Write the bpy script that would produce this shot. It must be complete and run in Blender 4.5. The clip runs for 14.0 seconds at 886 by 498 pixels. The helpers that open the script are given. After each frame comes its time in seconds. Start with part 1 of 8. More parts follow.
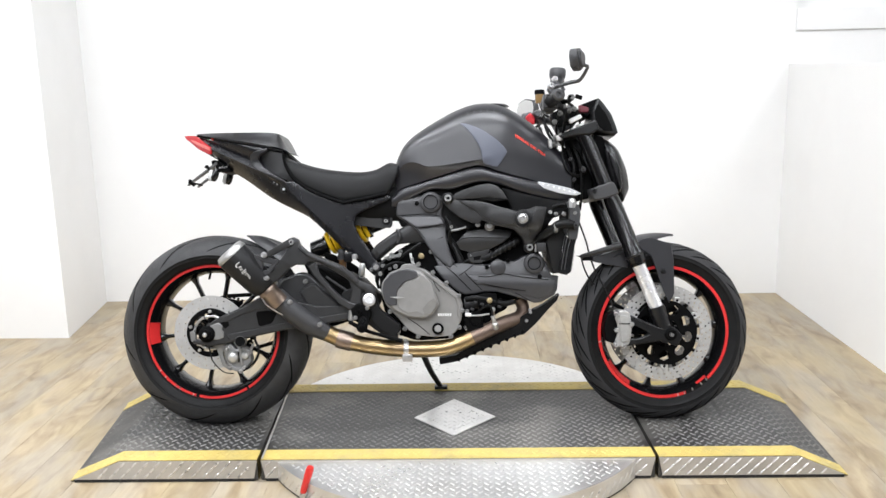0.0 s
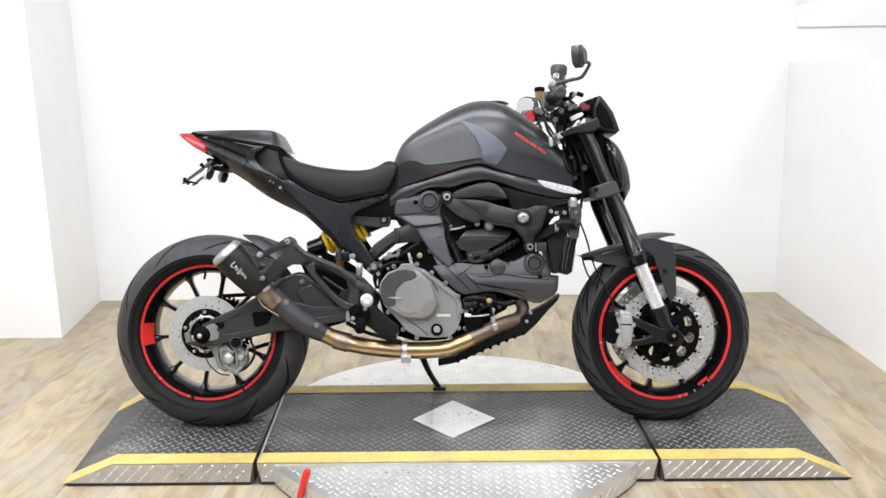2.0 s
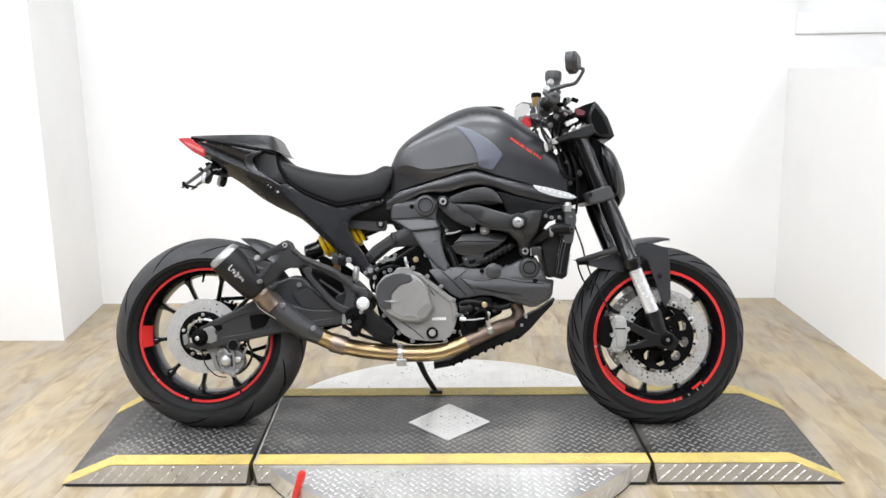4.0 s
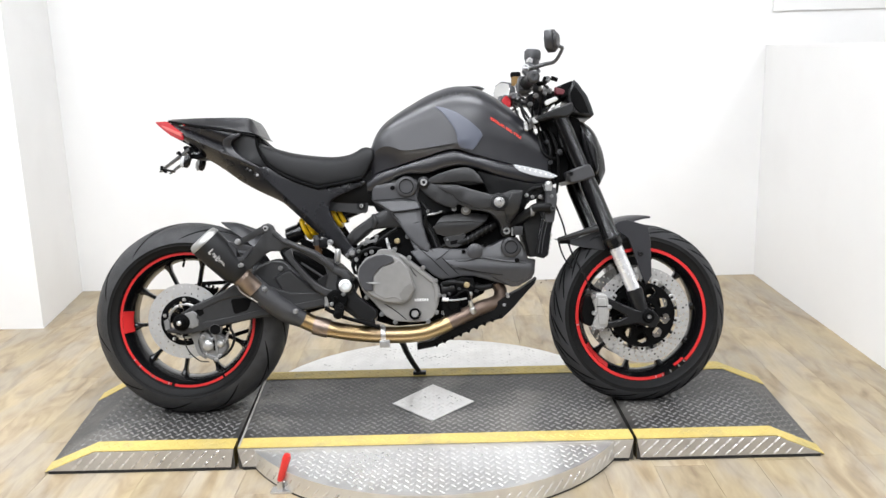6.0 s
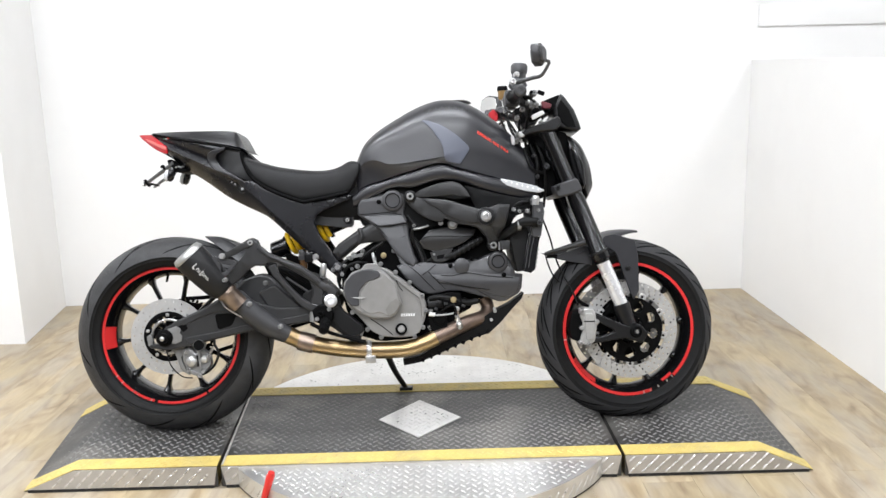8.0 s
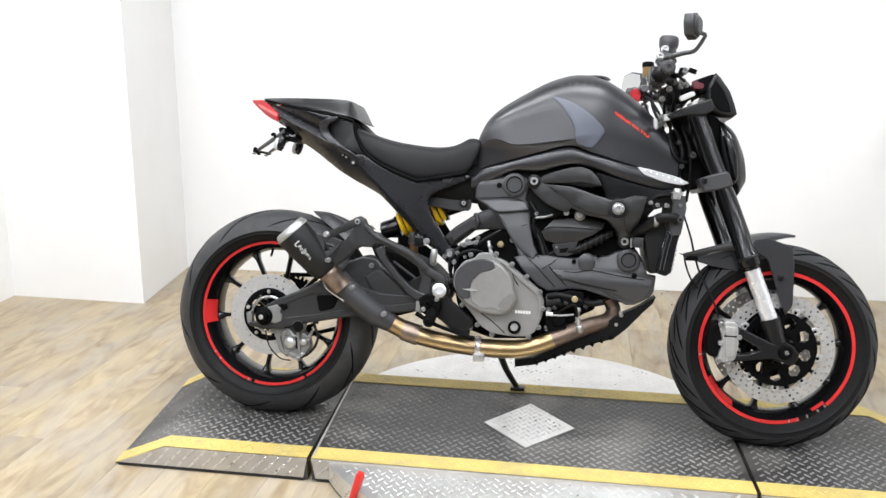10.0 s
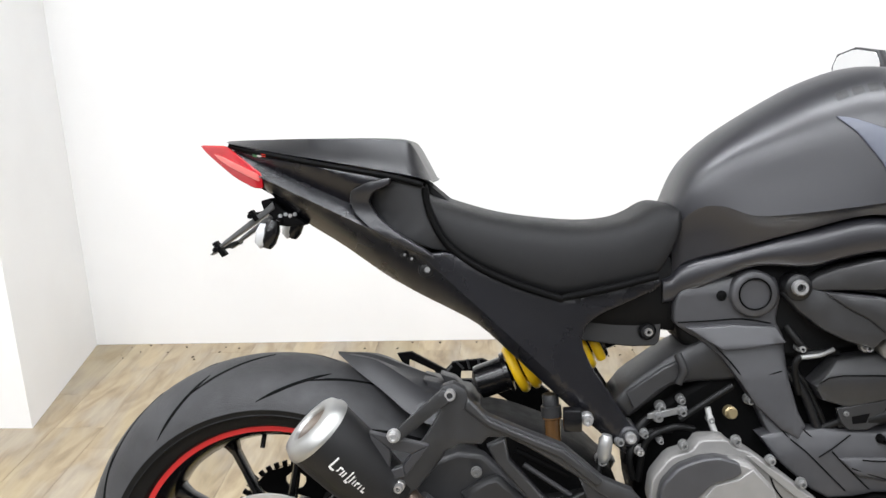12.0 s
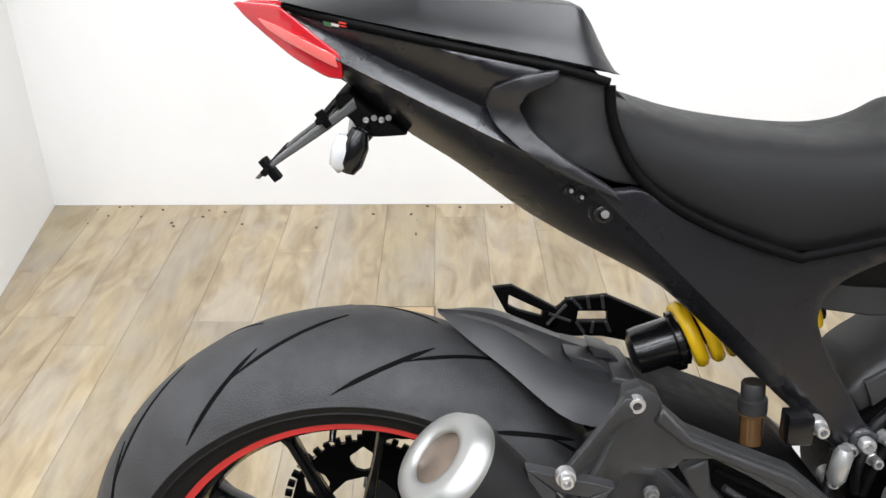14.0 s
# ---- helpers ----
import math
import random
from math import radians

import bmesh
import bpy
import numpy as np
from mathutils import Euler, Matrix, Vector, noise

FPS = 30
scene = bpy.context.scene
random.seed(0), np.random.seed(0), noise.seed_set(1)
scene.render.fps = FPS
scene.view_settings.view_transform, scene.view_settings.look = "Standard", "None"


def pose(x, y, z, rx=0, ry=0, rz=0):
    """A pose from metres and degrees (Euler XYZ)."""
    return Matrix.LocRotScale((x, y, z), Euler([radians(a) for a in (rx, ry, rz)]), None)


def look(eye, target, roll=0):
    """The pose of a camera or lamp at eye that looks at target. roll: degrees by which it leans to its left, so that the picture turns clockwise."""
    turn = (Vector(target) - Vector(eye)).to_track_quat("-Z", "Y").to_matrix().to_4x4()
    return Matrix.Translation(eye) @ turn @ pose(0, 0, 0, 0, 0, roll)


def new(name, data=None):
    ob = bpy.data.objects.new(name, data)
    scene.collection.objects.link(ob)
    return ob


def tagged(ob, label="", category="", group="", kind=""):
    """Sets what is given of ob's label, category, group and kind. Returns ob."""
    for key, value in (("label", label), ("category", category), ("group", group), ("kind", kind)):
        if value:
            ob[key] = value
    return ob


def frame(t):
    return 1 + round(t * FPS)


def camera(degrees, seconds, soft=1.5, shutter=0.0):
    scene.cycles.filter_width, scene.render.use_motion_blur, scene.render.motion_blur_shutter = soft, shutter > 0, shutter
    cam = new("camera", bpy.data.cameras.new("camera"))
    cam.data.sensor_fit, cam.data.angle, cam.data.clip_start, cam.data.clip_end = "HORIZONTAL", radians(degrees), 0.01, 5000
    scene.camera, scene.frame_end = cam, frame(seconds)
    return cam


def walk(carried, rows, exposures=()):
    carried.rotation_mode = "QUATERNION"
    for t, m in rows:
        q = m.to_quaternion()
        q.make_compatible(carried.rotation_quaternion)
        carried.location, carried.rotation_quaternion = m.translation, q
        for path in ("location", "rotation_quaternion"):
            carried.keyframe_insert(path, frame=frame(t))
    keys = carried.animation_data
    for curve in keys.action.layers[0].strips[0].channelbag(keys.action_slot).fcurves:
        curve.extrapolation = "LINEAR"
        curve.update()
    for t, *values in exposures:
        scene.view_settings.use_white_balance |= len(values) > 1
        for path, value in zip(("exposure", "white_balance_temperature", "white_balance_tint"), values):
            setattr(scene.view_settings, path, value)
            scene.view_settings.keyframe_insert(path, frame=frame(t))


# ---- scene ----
cam = camera(54.30, 14.0)
PATH = [
    (0, (0.106, -2.723, 1.222), (0.049, -0.767, 0.809), -1.2),
    (0.5, (0.094, -2.707, 1.222), (0.047, -0.752, 0.804), -1.2),
    (1, (0.096, -2.695, 1.219), (0.037, -0.736, 0.819), -1.6),
    (1.5, (0.089, -2.683, 1.224), (0.033, -0.726, 0.814), -1.3),
    (2, (0.093, -2.68, 1.22), (0.047, -0.725, 0.801), -1.1),
    (4.3, (0.128, -2.715, 1.219), (0.067, -0.758, 0.814), -1.0),
    (4.5, (0.121, -2.726, 1.225), (0.086, -0.769, 0.814), -1.0),
    (5, (0.124, -2.726, 1.225), (0.095, -0.768, 0.817), -0.9),
    (5.5, (0.12, -2.717, 1.224), (0.081, -0.762, 0.804), -1.4),
    (6, (0.126, -2.703, 1.213), (0.108, -0.753, 0.767), -1.6),
    (6.5, (0.139, -2.69, 1.206), (0.15, -0.746, 0.736), -1.9),
    (7, (0.127, -2.685, 1.213), (0.122, -0.731, 0.789), -1.9),
    (7.2, (0.131, -2.686, 1.211), (0.134, -0.729, 0.796), -1.8),
    (9.3, (0.13, -2.646, 1.211), (0.138, -0.692, 0.784), -1.2),
    (9.5, (0.127, -2.616, 1.206), (0.117, -0.667, 0.757), -2.3),
    (9.7, (0.148, -2.559, 1.203), (0.037, -0.616, 0.742), -2.1),
    (10, (0.161, -2.418, 1.2), (-0.135, -0.497, 0.727), 0.4),
    (10.2, (0.109, -2.297, 1.19), (-0.224, -0.388, 0.697), -1.9),
    (10.5, (0.008, -2.098, 1.194), (-0.225, -0.17, 0.716), -0.6),
    (10.7, (-0.044, -1.974, 1.206), (-0.324, -0.052, 0.732), -1.4),
    (11, (-0.127, -1.755, 1.199), (-0.508, 0.17, 0.817), -0.9),
    (11.2, (-0.179, -1.618, 1.208), (-0.618, 0.297, 0.829), -1.1),
    (11.5, (-0.258, -1.42, 1.222), (-0.668, 0.498, 0.829), -1.8),
    (11.7, (-0.323, -1.294, 1.214), (-0.604, 0.629, 0.74), -1.4),
    (12, (-0.394, -1.146, 1.225), (-0.501, 0.769, 0.656), -2.0),
    (12.3, (-0.427, -0.97, 1.22), (-0.603, 0.951, 0.69), -3.0),
    (12.5, (-0.44, -0.868, 1.222), (-0.695, 1.043, 0.69), -3.3),
    (12.7, (-0.466, -0.757, 1.234), (-0.669, 1.153, 0.645), -3.5),
    (13, (-0.506, -0.697, 1.243), (-0.724, 1.196, 0.638), -3.8),
    (13.2, (-0.552, -0.671, 1.243), (-0.716, 1.192, 0.534), -4.0),
    (13.5, (-0.603, -0.69, 1.265), (-0.632, 1.182, 0.563), -2.4),
    (13.7, (-0.619, -0.69, 1.245), (-0.65, 1.15, 0.462), -0.9),
    (14, (-0.633, -0.688, 1.203), (-0.633, 1.065, 0.24), -0.2),
]
walk(cam, [(t, look(eye, target, roll)) for t, eye, target, roll in PATH], exposures=[(0, 0.0), (14, 0.0)])

# ---- world and light ----
world = bpy.data.worlds.new("world")
scene.world = world
world.use_nodes = True
world.node_tree.nodes["Background"].inputs[0].default_value = (1.0, 0.98, 0.95, 1)
world.node_tree.nodes["Background"].inputs[1].default_value = 0.15


def area_lamp(x, y, z, sx, sy, watts, colour=(0.92, 0.945, 1.0)):
    data = bpy.data.lights.new("lamp", "AREA")
    data.shape, data.size, data.size_y, data.energy, data.color = "RECTANGLE", sx, sy, watts, colour
    lamp = new("lamp", data)
    lamp.matrix_world = pose(x, y, z)
    return lamp


ROOM_TOP = 3.4
# ceiling panels out of view; those at x 3.3 and y -6.3 are added fill
LIGHTS = [(x, y) for y in (-3.9, -2.1, -0.15) for x in (-3.2, -1.4, 0.4, 3.3)] + [(-1.7, -6.3), (1.7, -6.3)]
for lx, ly in LIGHTS:
    area_lamp(lx, ly, ROOM_TOP - 0.075, 1.54, 0.36, 52)

# ---- materials ----
def rgb(v):
    return (v[0], v[1], v[2], 1) if len(v) == 3 else v


def material(name, base, rough=0.5, metal=0.0, vary=0.12, scale=40.0, bump=0.0, bump_scale=300.0, coat=0.0, spec=0.5, wear=None, wear_amount=0.0, wear_scale=9.0):
    """Principled surface with colour and gloss varied at two scales, fine relief and optional worn patches."""
    m = bpy.data.materials.new(name)
    m.use_nodes = True
    t = m.node_tree
    n, link = t.nodes, t.links.new
    b = n["Principled BSDF"]
    b.inputs["Metallic"].default_value = metal
    b.inputs["Coat Weight"].default_value = coat
    b.inputs["Coat Roughness"].default_value = 0.12
    b.inputs["Specular IOR Level"].default_value = spec
    co = n.new("ShaderNodeTexCoord")
    fine, wide = n.new("ShaderNodeTexNoise"), n.new("ShaderNodeTexNoise")
    fine.inputs["Scale"].default_value, fine.inputs["Detail"].default_value = scale, 6
    wide.inputs["Scale"].default_value, wide.inputs["Detail"].default_value = scale / 9, 3
    add = n.new("ShaderNodeMath")
    add.operation = "ADD"
    for tex, slot in ((fine, 0), (wide, 1)):
        link(co.outputs["Object"], tex.inputs["Vector"])
        link(tex.outputs["Fac"], add.inputs[slot])
    ramp = n.new("ShaderNodeMapRange")
    ramp.inputs["From Min"].default_value, ramp.inputs["From Max"].default_value = 0.7, 1.3
    ramp.inputs["To Min"].default_value, ramp.inputs["To Max"].default_value = 1 - vary, 1 + vary
    link(add.outputs[0], ramp.inputs["Value"])
    mul = n.new("ShaderNodeVectorMath")
    mul.operation = "SCALE"
    mul.inputs[0].default_value = base[:3]
    link(ramp.outputs[0], mul.inputs["Scale"])
    colour = mul.outputs[0]
    if wear:
        spots = n.new("ShaderNodeTexNoise")
        spots.inputs["Scale"].default_value, spots.inputs["Detail"].default_value = wear_scale, 8
        link(co.outputs["Object"], spots.inputs["Vector"])
        cut = n.new("ShaderNodeMapRange")
        cut.inputs["From Min"].default_value, cut.inputs["From Max"].default_value = 0.52, 0.68
        cut.inputs["To Max"].default_value = wear_amount
        link(spots.outputs["Fac"], cut.inputs["Value"])
        mix = n.new("ShaderNodeMix")
        mix.data_type = "RGBA"
        link(cut.outputs[0], mix.inputs["Factor"])
        link(colour, mix.inputs["A"])
        mix.inputs["B"].default_value = rgb(wear)
        colour = mix.outputs["Result"]
    link(colour, b.inputs["Base Color"])
    rr = n.new("ShaderNodeMapRange")
    rr.inputs["From Min"].default_value, rr.inputs["From Max"].default_value = 0.7, 1.3
    rr.inputs["To Min"].default_value, rr.inputs["To Max"].default_value = max(0.02, rough * 0.85), min(1, rough * 1.15)
    link(add.outputs[0], rr.inputs["Value"])
    link(rr.outputs[0], b.inputs["Roughness"])
    if bump:
        grain = n.new("ShaderNodeTexNoise")
        grain.inputs["Scale"].default_value, grain.inputs["Detail"].default_value = bump_scale, 4
        link(co.outputs["Object"], grain.inputs["Vector"])
        bp = n.new("ShaderNodeBump")
        bp.inputs["Strength"].default_value, bp.inputs["Distance"].default_value = bump, 0.002
        link(grain.outputs["Fac"], bp.inputs["Height"])
        link(bp.outputs[0], b.inputs["Normal"])
    return m


MATT_BLACK = material("matt_black_paint", (0.0160, 0.0160, 0.0192), 0.37, vary=0.06, scale=18, bump=0.05, bump_scale=900, spec=0.7)
TAIL_BLACK = material("deep_matt_black_paint", (0.0080, 0.0080, 0.0100), 0.27, vary=0.08, scale=18, bump=0.05, bump_scale=900, spec=0.55)
SATIN_LIP = material("satin_black_lip", (0.015, 0.015, 0.017), 0.34, vary=0.06, scale=18, bump=0.05, bump_scale=900, spec=0.5)
HUGGER = material("dark_grey_hugger_plastic", (0.026, 0.026, 0.028), 0.42, vary=0.1, scale=30, bump=0.1, bump_scale=900, spec=0.5)
SATIN_GREY = material("satin_grey_paint", (0.095, 0.104, 0.134), 0.36, vary=0.05, scale=18, bump=0.04, bump_scale=900, spec=0.5)
PLASTIC = material("black_plastic", (0.0235, 0.0235, 0.0242), 0.38, vary=0.1, scale=60, bump=0.2, bump_scale=1400, spec=0.4)
# darker than real plastic, to deepen the shade in recesses
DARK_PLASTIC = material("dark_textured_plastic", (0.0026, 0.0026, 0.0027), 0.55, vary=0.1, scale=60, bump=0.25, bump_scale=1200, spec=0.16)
FRAME_BLACK = material("black_frame_coating", (0.0065, 0.0065, 0.007), 0.36, vary=0.1, scale=40, spec=0.36)
GLOSS_BLACK = material("gloss_black", (0.004, 0.004, 0.0045), 0.22, vary=0.1, scale=40, coat=0.2, spec=0.4)
VINYL = material("black_seat_vinyl", (0.0060, 0.0060, 0.0063), 0.46, vary=0.12, scale=50, bump=0.35, bump_scale=1500, spec=0.25)
RUBBER = material("tyre_sidewall_rubber", (0.0036, 0.0036, 0.0038), 0.66, vary=0.15, scale=50, bump=0.15, bump_scale=900, spec=0.25)
TREAD_DARK = material("dark_tread_rubber", (0.023, 0.023, 0.0245), 0.62, vary=0.2, scale=30, bump=0.25, bump_scale=1100, spec=0.35)
TREAD = material("worn_tread_rubber", (0.031, 0.031, 0.0323), 0.58, vary=0.34, scale=46, bump=0.5, bump_scale=520, wear=(0.055, 0.055, 0.057), wear_amount=0.6, wear_scale=9, spec=0.4)
RED = material("red_rim_tape", (0.58, 0.026, 0.026), 0.35, vary=0.06, scale=40)
RED_ANOD = material("red_anodised", (0.4, 0.015, 0.02), 0.3, metal=0.4, vary=0.08, scale=40)
DARK_RED = material("dark_red_plastic", (0.11, 0.012, 0.02), 0.35, vary=0.08)
WHITE_TAPE = material("white_tape", (0.75, 0.75, 0.74), 0.4, vary=0.04)
ENGINE_GREY = material("grey_magnesium_cover", (0.235, 0.229, 0.220), 0.42, metal=0.25, vary=0.07, scale=60, bump=0.12, bump_scale=900)
ENGINE_DARK = material("dark_engine_cover", (0.048, 0.048, 0.051), 0.36, metal=0.1, vary=0.08, scale=60, bump=0.12, bump_scale=900, spec=0.5)
# near-zero black with little gloss stands in for shade between engine parts
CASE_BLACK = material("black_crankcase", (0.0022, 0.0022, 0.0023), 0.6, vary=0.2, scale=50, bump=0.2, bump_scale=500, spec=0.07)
ENGINE_MID = material("brownish_grey_cover", (0.19, 0.183, 0.172), 0.42, metal=0.2, vary=0.07, scale=60, bump=0.12, bump_scale=900)
POD_GREY = material("grey_switch_plastic", (0.038, 0.038, 0.040), 0.45, vary=0.12, scale=60, bump=0.1, bump_scale=900)
COWL_BLACK = material("satin_black_cowl", (0.0095, 0.0095, 0.0104), 0.36, vary=0.08, scale=40, bump=0.08, bump_scale=1200, spec=0.42)
BRACKET_GREY = material("dark_grey_bracket", (0.10, 0.10, 0.10), 0.4, metal=0.4, vary=0.15)
MACHINED = material("pale_machined_alloy", (0.7, 0.7, 0.69), 0.36, metal=0.5, vary=0.08, scale=60)
GREY_METAL = material("grey_anodised_control", (0.10, 0.10, 0.104), 0.35, metal=0.6, vary=0.15, scale=60)
BRIGHT_BOLT = material("bright_zinc_bolt", (0.56, 0.555, 0.55), 0.30, metal=0.8, vary=0.06)
STEEL = material("brushed_steel", (0.58, 0.57, 0.56), 0.3, metal=0.85, vary=0.08, scale=90)
DISC_STEEL = material("brake_disc_steel", (0.50, 0.495, 0.485), 0.42, vary=0.08, scale=120, bump=0.05, bump_scale=1500, metal=0.6)
CHROME = material("polished_fork_tube", (0.82, 0.82, 0.83), 0.28, metal=0.55, vary=0.03)
ALU = material("cast_aluminium", (0.5, 0.5, 0.49), 0.4, vary=0.1, scale=80, bump=0.1, bump_scale=700, metal=0.8)
CAST_GREY = material("dull_cast_alloy", (0.26, 0.26, 0.255), 0.42, vary=0.14, scale=80, bump=0.12, bump_scale=700, metal=0.6)
PIPE_COAT = material("grey_black_pipe_coating", (0.034, 0.034, 0.036), 0.5, vary=0.1, scale=60, bump=0.15, bump_scale=1200)
CAP_SATIN = material("satin_bare_metal", (0.42, 0.42, 0.405), 0.46, metal=0.85, vary=0.06)
PIPE_DARK = material("sooted_steel_pipe", (0.17, 0.125, 0.10), 0.42, metal=0.8, vary=0.2, scale=25)
PIPE = material("heat_tinted_steel_pipe", (0.38, 0.275, 0.145), 0.33, metal=1.0, vary=0.12, scale=22, wear=(0.30, 0.22, 0.17), wear_amount=0.5, wear_scale=7)
COLLAR = material("browned_steel_collar", (0.27, 0.21, 0.17), 0.4, metal=0.9, vary=0.2, scale=40)
BRONZE = material("bronze_fitting", (0.34, 0.27, 0.15), 0.4, metal=0.7, vary=0.15)
CARBON = material("black_muffler_sleeve", (0.007, 0.007, 0.0075), 0.48, vary=0.1, scale=80, bump=0.15, bump_scale=1300, spec=0.35)
YELLOW_SPRING = material("yellow_spring_paint", (0.80, 0.50, 0.01), 0.35, vary=0.05)
LENS_RED = material("red_tail_lens", (0.40, 0.010, 0.016), 0.15, vary=0.06, coat=0.6)
LENS_CLEAR = material("clear_lens", (0.55, 0.56, 0.57), 0.2, vary=0.05, coat=0.6)
LENS_PINK = material("pale_red_lens", (0.62, 0.12, 0.11), 0.15, vary=0.06, coat=0.6)
SIDE_LUG = material("bright_side_lug", (0.66, 0.64, 0.61), 0.3, metal=0.7, vary=0.1)
CALIPER = material("pale_cast_calliper", (0.42, 0.415, 0.40), 0.40, metal=0.5, vary=0.1, scale=80, bump=0.1, bump_scale=700)
STEM = material("grey_metal_stem", (0.10, 0.10, 0.102), 0.28, metal=0.6, vary=0.15, scale=60)
FLUID_PALE = material("pale_amber_reservoir", (0.26, 0.16, 0.065), 0.2, vary=0.15, coat=0.4)
FLUID = material("amber_reservoir", (0.1, 0.05, 0.018), 0.2, vary=0.15, coat=0.4)
MIRROR = material("mirror_glass", (0.85, 0.86, 0.87), 0.03, metal=1.0, vary=0.01)
CABLE = material("black_cable", (0.0035, 0.0035, 0.0035), 0.5, vary=0.1, spec=0.22)
RADIATOR_FIN = material("radiator_core", (0.006, 0.006, 0.006), 0.6, vary=0.3, scale=200, bump=0.4, bump_scale=900, spec=0.25)
LETTER_RED = material("red_letter_paint", (0.75, 0.05, 0.03), 0.4, vary=0.04)
LETTER_WHITE = material("white_letter_paint", (0.7, 0.7, 0.69), 0.45, vary=0.04)
LETTER_GREY = material("grey_letter_paint", (0.33, 0.33, 0.32), 0.45, vary=0.04)
GREEN = material("green_sticker", (0.035, 0.14, 0.06), 0.4, vary=0.04)
# setting
# unseen walls, their grey set for the sheen on the side panels
UNSEEN_WALL = material("grey_unseen_wall", (0.20, 0.20, 0.197), 0.8, vary=0.05, scale=5)
WALL = material("white_wall_paint", (0.82, 0.817, 0.805), 0.7, vary=0.012, scale=7, bump=0.12, bump_scale=160, wear=(0.75, 0.745, 0.73), wear_amount=0.3, wear_scale=2.4)
CEILING = material("grey_ceiling_paint", (0.24, 0.24, 0.24), 0.8, vary=0.02, scale=7)
TREADPLATE = material("worn_dark_treadplate", (0.044, 0.0435, 0.042), 0.42, metal=0.25, vary=0.2, scale=26, bump=0.1, bump_scale=500, wear=(0.15, 0.142, 0.127), wear_amount=0.7, wear_scale=4.5)
TREAD_LUG = material("scuffed_tread_lug", (0.155, 0.152, 0.146), 0.38, metal=0.3, vary=0.3, scale=30, wear=(0.30, 0.29, 0.27), wear_amount=0.6, wear_scale=5)
BRIGHT_PLATE = material("bright_aluminium_treadplate", (0.74, 0.735, 0.72), 0.34, metal=0.8, vary=0.1, scale=18, bump=0.08, bump_scale=500, wear=(0.6, 0.59, 0.57), wear_amount=0.6, wear_scale=5)
BRIGHT_LUG = material("bright_lug", (0.74, 0.735, 0.72), 0.3, metal=0.8, vary=0.1, scale=40)
SIDE_PLATE = material("scuffed_side_plate", (0.46, 0.44, 0.41), 0.4, metal=0.45, vary=0.14, scale=20, wear=(0.36, 0.33, 0.30), wear_amount=0.6, wear_scale=6)
YELLOW = material("worn_yellow_paint", (0.52, 0.40, 0.12), 0.5, vary=0.12, scale=20, wear=(0.36, 0.30, 0.13), wear_amount=0.7, wear_scale=12)
# unseen floor beyond the boards, dark to keep low reflections dark
UNSEEN_FLOOR = material("dark_unseen_floor", (0.025, 0.025, 0.026), 0.9, vary=0.2, scale=30)
HATCH_RIM = material("worn_hatch_rim", (0.16, 0.12, 0.08), 0.6, vary=0.2)
# near-black, so the raised strips read as the shade inside tyre grooves
GROOVE_SHADE = material("groove_shade_black", (0.0025, 0.0025, 0.0026), 0.8, vary=0.1, spec=0.08)
# dark fill for the shaded gap between the plates and the floor
GAP = material("dark_gap_shade", (0.012, 0.012, 0.012), 0.8, vary=0.1)
HATCH = material("tan_hatch_vinyl", (0.45, 0.32, 0.18), 0.5, vary=0.08, scale=14)
GRIT = material("dark_grit", (0.10, 0.08, 0.055), 0.8, vary=0.3)
RED_GRIP = material("red_vinyl_grip", (0.62, 0.03, 0.025), 0.35, vary=0.05)


